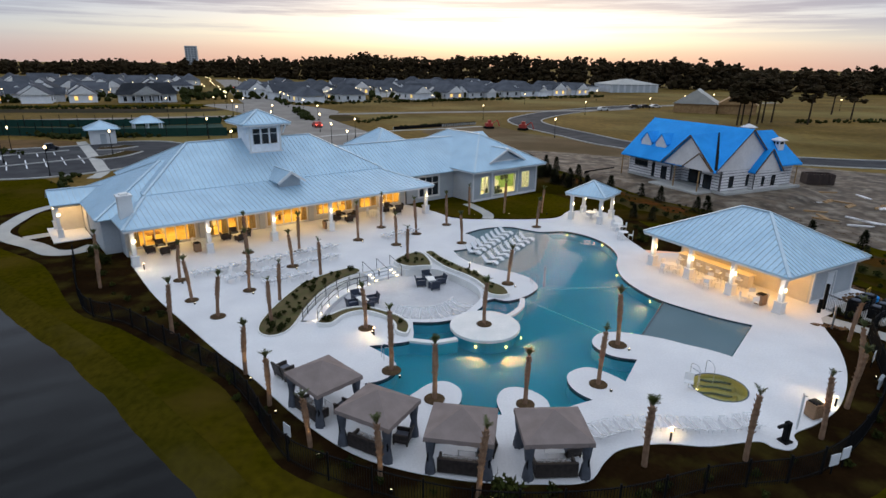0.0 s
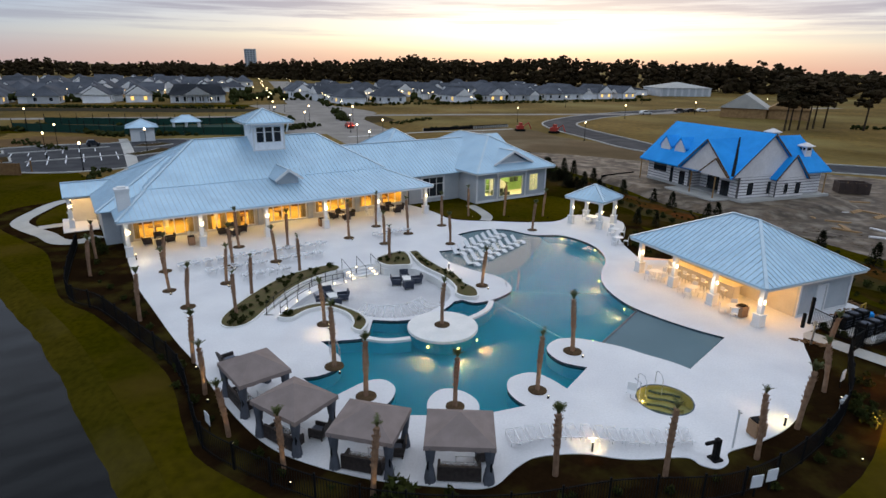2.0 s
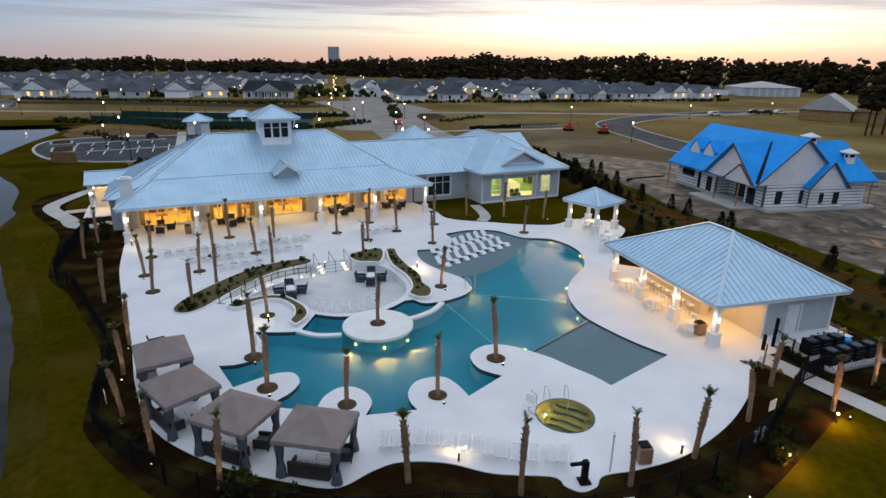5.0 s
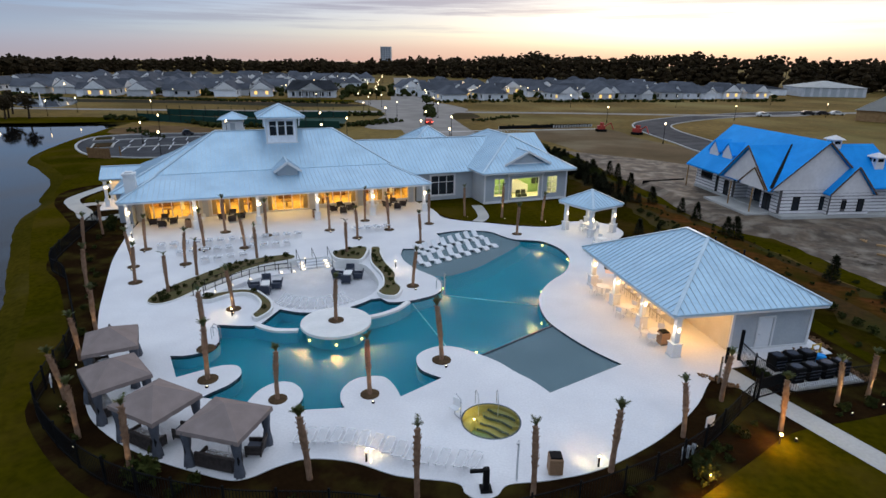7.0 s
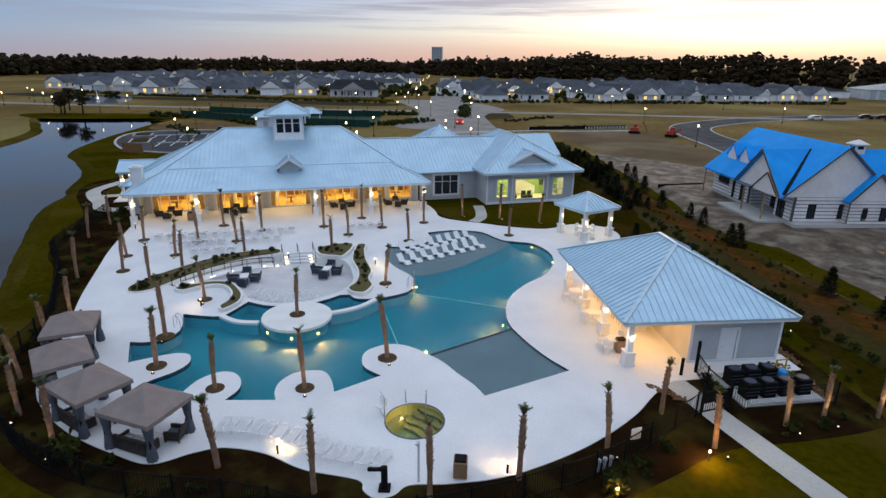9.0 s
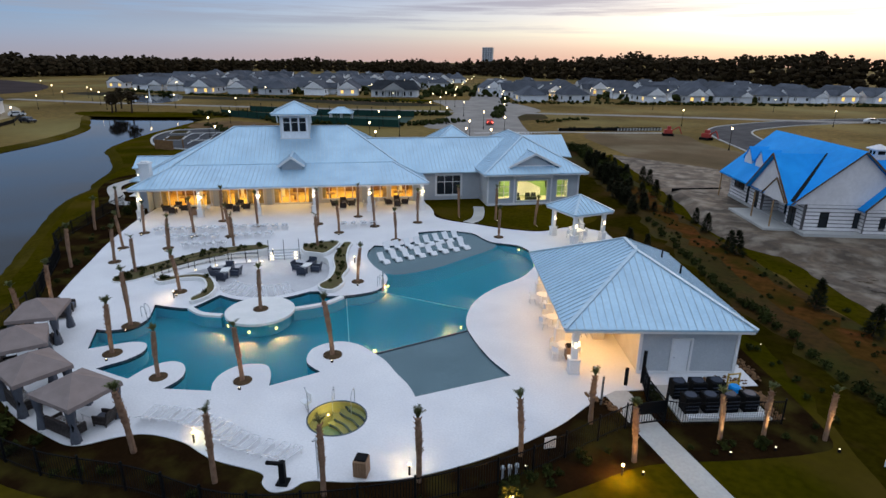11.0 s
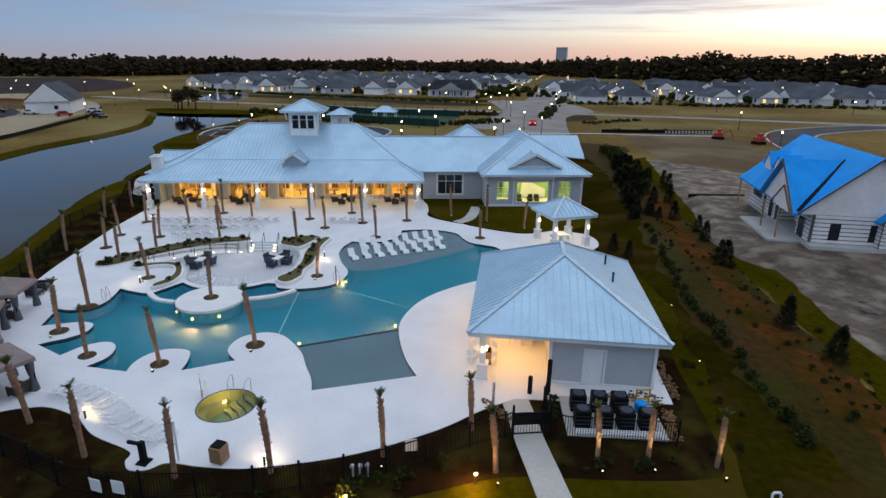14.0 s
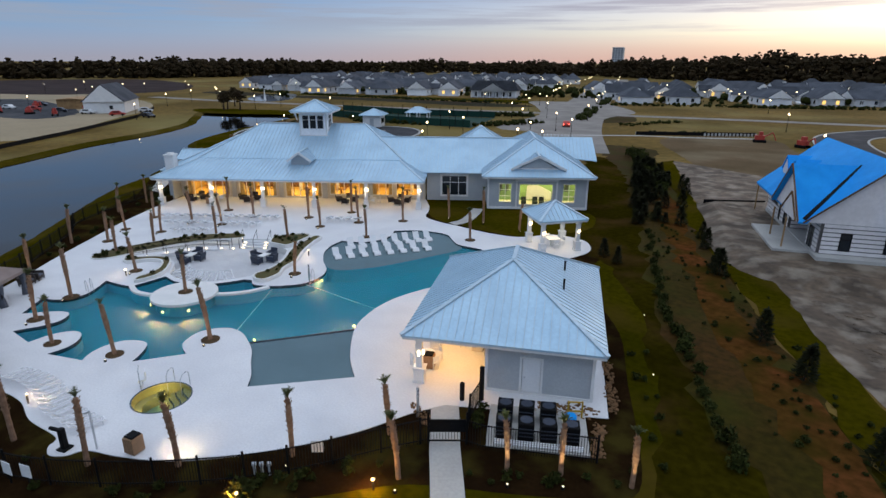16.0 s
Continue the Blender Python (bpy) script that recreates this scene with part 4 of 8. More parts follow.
fascia(club, 14.5, 20.1, 10.0, 15.6, 10.53, 0.2)
for du in (15.2, 19.4):
    bm = bmesh.new()
    add_beam(bm, (du, 10.9, 9.4), (du, 10.1, 10.3), 0.14)
    part("bracket", bm, TRIM, club)
# chimney
boxes("chimney", TRIM, club, (0.5, 1.6, 3.0, 4.1, 3.3, 5.6), (0.42, 1.68, 2.92, 4.18, 5.6, 5.8), (0.7, 1.4, 3.2, 3.9, 5.8, 5.95), label="white boarded chimney")
# porch columns and beam
for k in range(6):
    column(club, 0.75 + k * 6.32, 0.7, 3.2)
boxes("porch_beam", TRIM, club, (0.5, 32.6, 0.52, 0.88, 3.14, 3.36))
boxes("porch_ceiling", STUCCO, club, (0.4, 32.7, 0.9, 5.58, 3.24, 3.32), label="pale porch ceiling")
# back wall of the porch with tall windows and doors
op = []
for a, b, lo in ((1.6, 7.3, 0.12), (8.5, 13.5, 0.08), (14.6, 19.4, 0.08), (20.4, 25.2, 0.45), (25.9, 28.6, 0.45), (29.0, 31.9, 0.45)):
    op.append((a, b, lo, 3.08))
wall_with_openings("porch_wall", club, "u", 5.6, 0.6, 32.8, 0.0, 3.4, op, STUCCO)
for i, (a, b, lo, hi) in enumerate(op):
    window(club, "u", 5.64, a, b, lo, hi, max(3, round((b - a) / 1.0)), 2, GLASS, TRIM, f=0.1, label="tall white-framed lit window")
for u in (1.2, 7.9, 14.1, 19.8, 25.7, 32.2):
    boxes("pier", SIDING, club, (u - 0.3, u + 0.3, 5.48, 5.595, 0, 3.2))
# side walls
wall_with_openings("side_wall", club, "v", 0.6, 3.6, 19.0, 0.0, 3.4, [], SIDING)
boxes("left_wall", SIDING, club, (-0.6, 0.595, 5.6, 5.8, 0, 3.4), (-0.8, -0.6, 5.6, 18.5, 0, 3.4))
# lit rooms behind the windows
ORANGE = material("amber_plaster", (0.66, 0.46, 0.17), (0.56, 0.37, 0.12), rough=0.8, scale=0.8, fine=8, world_space=True)
boxes("lounge_room", ORANGE, club, (0.9, 32.6, 12.4, 12.6, 0, 3.3), (0.82, 32.6, 5.82, 12.4, 3.31, 3.4), (0.82, 32.6, 5.82, 12.4, -0.02, 0.03), (0.82, 0.9, 5.82, 12.4, 0.03, 3.3), (32.6, 32.7, 5.82, 12.6, 0.03, 3.3), label="warm-lit lounge room")
WOOD = material("brown_wood", (0.22, 0.11, 0.045), (0.15, 0.075, 0.03), rough=0.5, scale=2, fine=14, world_space=True)
for k in range(9):
    u = 2.4 + k * 3.5
    boxes("bookcase", WOOD, club, (u, u + 1.6, 11.9, 12.38, 0.05, 2.2 - 0.5 * (k % 2)), label="brown wooden cabinet seen through the windows")
for k in range(7):
    u = 3.2 + k * 4.4
    boxes("lounge_table", WOOD, club, (u, u + 1.2, 7.4, 8.3, 0.68, 0.75), (u + 0.5, u + 0.7, 7.7, 8.0, 0.05, 0.68), label="dark wooden table indoors")
for k in range(5):
    lamp("lounge_light", "AREA", (4.0 + k * 6.4, 8.6, 3.25), 300, (1.0, 0.68, 0.20), (4.5, 3.0), parent=club)
    # glowing pendants added to vary the brightness inside the lounge
    bm = bmesh.new()
    add_tube(bm, [((4.0 + k * 6.4, 8.2, 2.45), 0.3), ((4.0 + k * 6.4, 8.2, 2.75), 0.2), ((4.0 + k * 6.4, 8.2, 3.3), 0.02)], 12)
    part("pendant_lamp", bm, BULB, club, "added glowing pendant lamp")
for k in range(5):
    lamp("porch_light", "AREA", (3.9 + k * 6.32, 3.4, 3.2), 50, WARM, (3.0, 2.0), parent=club)
for k in range(6):
    lamp("column_light", "POINT", (0.75 + k * 6.32, 0.08, 2.3), 15, PALE, 0.1, parent=club)
# drapes at the windows and pictures on the lounge's back wall
AMBERCLOTH = material("amber_drape", (0.80, 0.60, 0.30), (0.72, 0.50, 0.22), rough=0.85, scale=2, fine=12, world_space=True)
for i, (a, b, lo, hi) in enumerate(op[:5]):
    n = 4 if i == 1 else 2
    for k in range(n):
        bm = bmesh.new()
        c = a + 0.3 + (b - a - 0.6) * k / (n - 1)
        for q in range(4):
            add_tube(bm, [((c - 0.24 + q * 0.16, 5.98 + 0.05 * (q % 2), 0.05), 0.09), ((c - 0.22 + q * 0.145, 5.98 + 0.05 * (q % 2), hi)
                     , 0.07)], 7)
        part("drape", bm, AMBERCLOTH, club, "amber drape behind the glass", shade=True)
DARKART = material("dark_picture", (0.05, 0.035, 0.025), (0.12, 0.08, 0.03), rough=0.6, scale=2, fine=7, world_space=True)
for k in range(8):
    u = 3.4 + k * 3.7
    boxes("wall_picture", DARKART, club, (u, u + 1.1, 12.3, 12.38, 1.9, 2.9))
for k in range(6):
    u = 5.2 + k * 5.1
    boxes("room_column", TRIM, club, (u - 0.18, u + 0.18, 9.6, 9.96, 0.04, 3.3))
# left end wing
roof(club, [[(-3.8, 13.8, 3.4), (1.5, 13.8, 3.4), (1.5, 16.3, 4.5), (-3.8, 16.3, 4.5)], [(1.5, 18.8, 3.4), (-3.8, 18.8, 3.4), (-3.8, 16.3, 4.5), (1.5, 16.3, 4.5)]], "side_porch_roof", [((-3.8, 16.3, 4.5), (1.5, 16.3, 4.5))])
for v0 in (14.3, 18.2):
    column(club, -3.35, v0, 3.3, 0.8, 0.3, 0.5)
boxes("side_porch_wall", STUCCO, club, (-0.9, -0.802, 13.9, 18.6, 0, 3.4), (-3.1, -0.95, 17.0, 17.2, 0, 3.3), (-3.6, -0.82, 14.0, 14.2, 3.1, 3.36))
boxes("side_porch_floor", DECK, club, (-4.2, -0.95, 12.4, 18.8, -0.05, 0.03))
lamp("side_porch_light", "AREA", (-2.2, 15.4, 3.1), 90, WARM, (2.0, 2.5), parent=club)
# connecting wing and the right block
wall_with_openings("wing_wall", club, "u", 5.6, 33.0, 41.0, 0.0, 3.6, [(34.9, 38.1, 0.65, 3.2)], SIDING)
window(club, "u", 5.58, 34.9, 38.1, 0.65, 3.2, 3, 2, DARKGLASS, label="dark three-light window")
boxes("window_casing", TRIM, club, (34.7, 38.3, 5.52, 5.595, 3.2, 3.36), (34.7, 38.3, 5.5, 5.595, 0.5, 0.64), (34.72, 34.895, 5.52, 5.595, 0.64, 3.2), (38.105, 38.28, 5.52, 5.595, 0.64, 3.2))
roof(club, [[(32.0, 4.8, 3.7), (42.0, 4.8, 3.7), (46.0, 11.6, 7.2), (24.6, 11.6, 7.2)], [(42.0, 18.4, 3.7), (30.0, 18.4, 3.7), (24.0, 11.6, 7.2), (46.0, 11.6, 7.2)]], "wing_roof", [((24.6, 11.6, 7.2), (45.0, 11.6, 7.2))])
pl, cp = hip(39.9, 53.3, 0.6, 21.0, 4.1, 3.7)
roof(club, pl, "block_roof", cp)
fascia(club, 39.9, 53.3, 0.6, 21.0, 4.08)
wins = [(42.0, 43.5, 0.8, 3.1), (44.4, 48.4, 0.5, 3.1), (49.6, 51.1, 0.8, 3.1)]
wall_with_openings("block_front", club, "u", 1.7, 40.6, 52.6, 0.0, 4.0, wins, SIDING)
for (a, b, lo, hi), c in zip(wins, (2, 1, 2)):
    window(club, "u", 1.66, a, b, lo, hi, c, 3 if c == 2 else 1, GLASS, TRIM, label="white-framed window of a lit room")
boxes("block_trim", TRIM, club, *[(u - 0.09, u + 0.09, 1.6, 1.696, 0, 3.9) for u in (40.72, 44.1, 48.9, 52.48)], (40.6, 52.6, 1.6, 1.695, -0.02, 0.25), (43.9, 49.1, 1.58, 1.694, 3.35, 3.6))
boxes("block_sides", SIDING, club, (40.6, 40.8, 1.9, 20.0, 0, 4.0), (52.4, 52.6, 1.9, 20.0, 0, 4.0), (40.8, 52.4, 19.8, 20.0, 0, 4.0))
GREENWALL = material("pale_green_wall", (0.30, 0.46, 0.20), (0.24, 0.38, 0.16), rough=0.8, scale=0.8, fine=6, world_space=True)
boxes("block_room", GREENWALL, club, (40.85, 52.35, 6.0, 6.2, 0, 3.7), label="pale green room wall")
boxes("block_ceiling", STUCCO, club, (40.85, 52.35, 1.92, 6.0, 3.7, 3.8))
boxes("block_floor", STUCCO, club, (40.85, 52.35, 1.92, 6.0, 0.0, 0.06))
bm = bmesh.new()
add_prism(bm, [(0, 0), (3.2, 0), (3.2, 1.0), (0.2, 2.5)], -0.06, 0.06)
part("stair_panel", bm, TRIM, club, "white stair side indoors", at=pose(45.6, 5.4, 0.3, 90, 0, 0))
for k in range(9):
    boxes("valance_scallop", GREENWALL, club, (44.5 + k * 0.43, 44.78 + k * 0.43, 1.95, 2.0, 2.86, 3.08))
for u in (46.6, 47.4, 45.2):
    boxes("room_chair", NAVYDARK, club, (u - 0.3, u + 0.3, 3.4, 4.0, 0.06, 0.5), (u - 0.3, u + 0.3, 3.9, 4.0, 0.5, 1.0))
for u in (42.4, 43.2, 49.9, 50.7):
    boxes("shelf_unit", NAVYDARK, club, (u - 0.22, u + 0.22, 5.6, 5.95, 1.3, 3.0))
for k in range(2):
    lamp("block_light", "AREA", (44.0 + k * 5.4, 4.8, 3.6), 330, (1.0, 0.83, 0.36), (4.0, 3.5), parent=club)
roof(club, [[(43.4, 4.2, 4.82), (43.4, 1.5, 4.82), (46.6, 1.5, 6.4), (46.6, 6.8, 6.4)], [(49.8, 1.5, 4.82), (49.8, 4.2, 4.82), (46.6, 6.8, 6.4), (46.6, 1.5, 6.4)]], "gable_roof", [((46.6, 1.5, 6.4), (46.6, 6.8, 6.4))])
bm = bmesh.new()
v = [bm.verts.new(p) for p in ((43.9, 1.95, 4.6), (49.3, 1.95, 4.6), (46.6, 1.95, 6.15))]
bm.faces.new(v)
r = bmesh.ops.extrude_face_region(bm, geom=bm.faces[:])
for q in [g for g in r["geom"] if isinstance(g, bmesh.types.BMVert)]:
    q.co.y += 1.5
part("gable_face", bm, SIDING, club, "gray gable face with white boards")
for p, q in (((43.3, 1.48, 4.75), (46.6, 1.48, 6.36)), ((46.6, 1.48, 6.36), (49.9, 1.48, 4.75))):
    bm = bmesh.new()
    add_beam(bm, p, q, 0.1, 0.26)
    part("rake_board", bm, TRIM, club)
boxes("gable_board", TRIM, club, (43.7, 49.5, 1.84, 1.94, 4.74, 4.92))
roof(club, [[(47.0, 12.0, 5.0), (55.6, 12.0, 4.2), (55.6, 16.5, 6.8), (47.0, 16.5, 6.8)]], "rear_gable_roof")
# rear block with a peaked roof towards the drive
pl, cp = hip(36.0, 44.0, 18.0, 27.0, 5.0, 2.6)
roof(club, pl, "entry_roof", cp)
boxes("entry_body", SIDING, club, (36.6, 43.4, 18.5, 26.5, 0, 4.9))

# ---- bar pavilion ----
bar = thing("bar_pavilion", pose(25.19, 38.11, 0, 0, 0, 30.6), "gray bar pavilion with a hipped metal roof and warm-lit open front", "pavilion")
pl, cp = hip(0, 10.8, 0, 13.3, 3.1, 2.9)
roof(bar, pl, "roof", cp, 0.45)
fascia(bar, 0, 10.8, 0, 13.3, 3.08)
boxes("ceiling_boards", STUCCO, bar, (0.3, 10.5, 0.3, 13.0, 2.78, 2.84), label="pale boarded ceiling")
for v0 in (0.75, 4.75, 8.7, 12.6):
    column(bar, 0.85, v0, 2.78, 0.85)
wall_with_openings("end_wall", bar, "u", 0.7, 4.6, 10.2, 0, 2.8, [(6.5, 7.5, 0.02, 2.13)], SIDING)
boxes("back_wall", SIDING, bar, (10.0, 10.2, 0.9, 12.6, 0, 2.8), (4.6, 10.0, 12.4, 12.6, 0, 2.8))
boxes("bar_wall", STUCCO, bar, (4.6, 4.8, 0.9, 12.4, 0, 2.8))
boxes("corner_trim", TRIM, bar, (4.5, 4.68, 0.62, 0.695, 0, 2.78), (10.12, 10.28, 0.62, 0.695, 0, 2.78), (4.5, 10.28, 0.64, 0.694, 0.0, 0.14))
door = boxes("door", WHITE, bar, (6.52, 7.48, 0.72, 0.78, 0.03, 2.12), label="white service door")
boxes("door_handle", STEEL, door, (6.62, 6.68, 0.66, 0.72, 0.98, 1.04))
boxes("door_frame", TRIM, bar, (6.38, 6.5, 0.63, 0.697, 0, 2.25), (7.5, 7.62, 0.63, 0.697, 0, 2.25), (6.5, 7.5, 0.63, 0.697, 2.13, 2.25))
boxes("bar_counter", STUCCO, bar, (3.1, 3.8, 4.8, 11.6, 0, 1.05), (2.95, 3.95, 4.7, 11.7, 1.05, 1.1), label="long bar counter")
for k in range(3):
    lamp("bar_light", "AREA", (2.5, 2.4 + k * 4.2, 2.74), 95, (1.0, 0.52, 0.13), (2.5, 3.0), parent=bar)
lamp("end_bay_light", "AREA", (2.6, 1.3, 2.74), 65, (1.0, 0.52, 0.13), (2.5, 1.0), parent=bar)
for v0 in (0.75, 4.75, 8.7, 12.6):
    lamp("column_light", "POINT", (0.35, v0, 1.8), 15, PALE, 0.1, parent=bar)

for v0 in (5.4, 8.6):
    bm = bmesh.new()
    add_tube(bm, [((8.4, v0, 4.2), 0.06), ((8.4, v0, 4.95), 0.06), ((8.4, v0, 4.96), 0.075), ((8.4, v0, 5.02), 0.075)], 10)
    part("vent_pipe", bm, BLACK, bar, "short black roof vent pipe")

# ---- gazebo ----
gaz = thing("gazebo", pose(17.4, 65.4, 0, 0, 0, 55.4), "small square gazebo with white columns and a peaked metal roof", "gazebo")
pl, cp = hip(-2.4, 2.4, -2.4, 2.4, 3.15, 1.35)
roof(gaz, pl, "roof", cp, 0.45)
fascia(gaz, -2.4, 2.4, -2.4, 2.4, 3.13)
boxes("gazebo_ceiling", STUCCO, gaz, (-2.1, 2.1, -2.1, 2.1, 2.85, 2.9))
for su in (-1, 1):
    for sv in (-1, 1):
        column(gaz, su * 1.75, sv * 1.75, 2.86, 0.85, 0.32, 0.55)
boxes("gazebo_table", COPING, gaz, (-0.6, 0.6, -0.6, 0.6, 0.7, 0.8), (-0.15, 0.15, -0.15, 0.15, 0, 0.7), label="white square table")
lamp("gazebo_light", "AREA", (0, 0, 2.8), 60, PALE, (1.5, 1.5), parent=gaz)


# ---- plants ----
rng = random.Random(7)


def ico_clumps(spots, seed, flat=0.8):
    """Vertices and faces of many rough round leaf clumps (centre, radius)."""
    r = np.random.RandomState(seed)
    g = (1 + 5 ** 0.5) / 2
    base = np.array([(-1, g, 0), (1, g, 0), (-1, -g, 0), (1, -g, 0), (0, -1, g), (0, 1, g), (0, -1, -g), (0, 1, -g), (g, 0, -1), (g, 0, 1), (-g, 0, -1), (-g, 0, 1)], float)
    base /= np.linalg.norm(base[0])
    faces = np.array(
        [(0, 11, 5), (0, 5, 1), (0, 1, 7), (0, 7, 10), (0, 10, 11), (1, 5, 9), (5, 11, 4), (11, 10, 2), (10, 7, 6), (7, 1, 8), (3, 9, 4), (3, 4, 2), (3, 2, 6), (3, 6, 8), (3, 8, 9), (4, 9, 5), (2, 4, 11), (6, 2, 10), (8, 6, 7), (9, 8, 1)])
    vs, fs = [], []
    for i, (x, y, z, rad) in enumerate(spots):
        v = base * (rad * r.uniform(0.55, 1.3, (12, 1))) * (1, 1, flat) + (x, y, z)
        vs.append(v)
        fs.append(faces + 12 * i)
    return np.concatenate(vs), np.concatenate(fs)


def raw_mesh(name, verts, faces, mats, parent=None, label=""):
    me = bpy.data.meshes.new(name)
    me.from_pydata([tuple(map(float, v)) for v in verts], [], [tuple(map(int, f)) for f in faces])
    for m in mats:
        me.materials.append(m)
    ob = new(name, me)
    if parent is not None:
        ob.parent = parent
    if label:
        ob["label"] = label
    return ob


def leaf_ball(count, rx, rz, leaf, seed, base_z):
    """Many small tilted leaves scattered through an uneven round form."""
    r = np.random.RandomState(seed)
    vs, fs = [], []
    for i in range(count):
        d = r.normal(size=3)
        d /= np.linalg.norm(d)
        k = r.uniform(0.45, 1.0) * (1 + 0.25 * math.sin(3 * math.atan2(d[1], d[0]) + seed))
        c = np.array((d[0] * rx * k, d[1] * rx * k, base_z + rz + d[2] * rz * k))
        a, b = r.normal(size=3), r.normal(size=3)
        a /= np.linalg.norm(a)
        b = np.cross(a, b)
        b /= np.linalg.norm(b)
        s = leaf * r.uniform(0.6, 1.3)
        vs += [c - a * s, c + b * s * 0.45, c + a * s, c - b * s * 0.45]
        fs.append((4 * i, 4 * i + 1, 4 * i + 2, 4 * i + 3))
    return vs, fs


def palm_proto(seed, height, tuft):
    """A newly planted palm: rough trunk with old leaf boots and a short tied tuft."""
    r = random.Random(seed)
    p = thing("palm_tree", pose(0, 0, -200), "newly planted slim palm with a short tied-up crown", "palm tree", "palms round the pool")
    bm = bmesh.new()
    lean = r.uniform(-0.12, 0.12), r.uniform(-0.12, 0.12)
    rings, n = [], 20
    for k in range(n + 1):
        t = k / n
        rad = 0.15 - 0.03 * t + (0.035 * math.sin(math.pi * min(1, max(0, (t - 0.45) / 0.5)))) + (0.018 if k % 2 else -0.008) * (1 if t > 0.35 else 0.3)
        rings.append(((lean[0] * t * t * height * 0.6, lean[1] * t * t * height * 0.6, height * t), rad + r.uniform(-0.006, 0.006)))
    add_tube(bm, rings, 9)
    for k in range(46):
        t = 0.42 + 0.56 * k / 46
        a = k * 2.4
        c = Vector((lean[0] * t * t * height * 0.6, lean[1] * t * t * height * 0.6, height * t))
        o = Vector((math.cos(a), math.sin(a), 0))
        add_beam(bm, c + o * 0.10, c + o * (0.20 + 0.03 * math.sin(k)) + Vector((0, 0, 0.16)), 0.07, 0.025)
    part("trunk", bm, TRUNK, p, "brown trunk ringed with old leaf boots")
    bm = bmesh.new()
    top = Vector(rings[-1][0])
    for k in range(tuft):
        a, out = k * 2.399 + r.uniform(-0.3, 0.3), r.uniform(0.12, 0.55)
        d = Vector((math.cos(a), math.sin(a), 0))
        length = r.uniform(0.36, 0.64)
        prev, pts = None, []
        for s in range(6):
            t = s / 5
            pts.append(top + d * (out * length * t * (0.6 + 0.8 * t)) + Vector((0, 0, length * (t - 0.35 * out * 1.6 * t * t))))
        w = Vector((-d.y, d.x, 0))
        for s in range(5):
            q0, q1 = pts[s], pts[s + 1]
            add_beam(bm, q0, q1, 0.02)
            for sign in (-1, 1):
                tip = q1 + w * sign * (0.16 * math.sin(math.pi * (s + 1.2) / 6.4) + 0.03) + Vector((0, 0, 0.08 - 0.12 * (s > 2)))
                bm.faces.new([bm.verts.new(x) for x in (q0, q0.lerp(q1, 0.55), tip)])
                bm.faces.new([bm.verts.new(x) for x in (q0.lerp(q1, 0.5), q1, tip + (q1 - q0) * 0.6)])
    part("crown", bm, FROND, p, "short tuft of green fronds")
    return p


protos = [palm_proto(1, 3.3, 13), palm_proto(2, 3.0, 9), palm_proto(3, 3.5, 5), palm_proto(4, 3.0, 16)]
slim = palm_proto(5, 2.9, 3)
ring_bm = bmesh.new()
add_tube(ring_bm, [((0, 0, 0.0), 0.62), ((0, 0, 0.035), 0.62), ((0, 0, 0.05), 0.5)], 22)
ring_mesh = bpy.data.meshes.new("tree_ring")
ring_bm.to_mesh(ring_mesh)
ring_bm.free()
ring_mesh.materials.append(material("dark_ring_mulch", (0.055, 0.034, 0.02), (0.10, 0.065, 0.035), rough=0.95, scale=2.5, fine=14, bump=0.7))


def plant_palm(x, y, z=0.0, kind=None, ring=True, scale=1.0):
    src = protos[rng.randrange(4)] if kind is None else kind
    m = pose(x, y, z, rng.uniform(-3, 3), rng.uniform(-3, 3), rng.uniform(0, 360))
    ob = copy_thing(src, m)
    ob.scale = (scale * 0.86, scale * 0.86, scale)
    if ring:
        r = new("mulch_ring", ring_mesh)
        r.parent, r.matrix_basis = ob, (Matrix.LocRotScale((0, 0, 0), m.to_euler(), None)).inverted()
        r["label"] = "dark mulch ring round the trunk"
    return ob


for x, y in ((-20.9, 42.9), (-18.1, 38.9), (-15.0, 36.2), (-14.5, 41.1), (-17.9, 50.3), (-12.7, 46.8), (-15.9, 45.0), (-13.2, 50.9), (-8.3, 55.0), (-4.3, 53.7), (-2.6, 57.6), (2.2, 54.7), (0.5, 61.4), (-6.6, 59.8), (-1.9, 29.4), (0.75, 26.55), (5.6, 26.3), (9.95, 28.5), (12.3, 33.4), (6.0, 43.8), (10.5, 61.2)):
    plant_palm(x, y, scale=rng.uniform(0.94, 1.12))
plant_palm(3.75, 35.6, 0.2)
plant_palm(-4.3, 34.9)
for x, y, z in ((-11.5, 39.2, 0.07), (-9.7, 44.7, 0.07), (-11.0, 35.6, 0.07), (-2.7, 48.7, 0.26)):
    plant_palm(x, y, z, slim, False)
for x, y in ((-10.3, 28.7), (-7.9, 25.6), (-4.9, 22.3), (-1.3, 20.2), (2.9, 19.3), (10.5, 21.7), (15.3, 22.3), (19.8, 24.1), (22.75, 26.85), (25.85, 30.7), (27.9, 34.8), (30.45, 33.0), (3.1, 66.2), (7.3, 67.2), (11.9, 67.6), (-17.0, 33.6), (-29.0, 45.2), (-26.4, 41.0)):
    plant_palm(x, y, -0.04, None, False, rng.uniform(0.92, 1.1))
for x, y in ((33.65, 36.5), (35.45, 38.0), (38.05, 39.4)):
    plant_palm(x, y, -0.04, protos[1], False, 0.86)
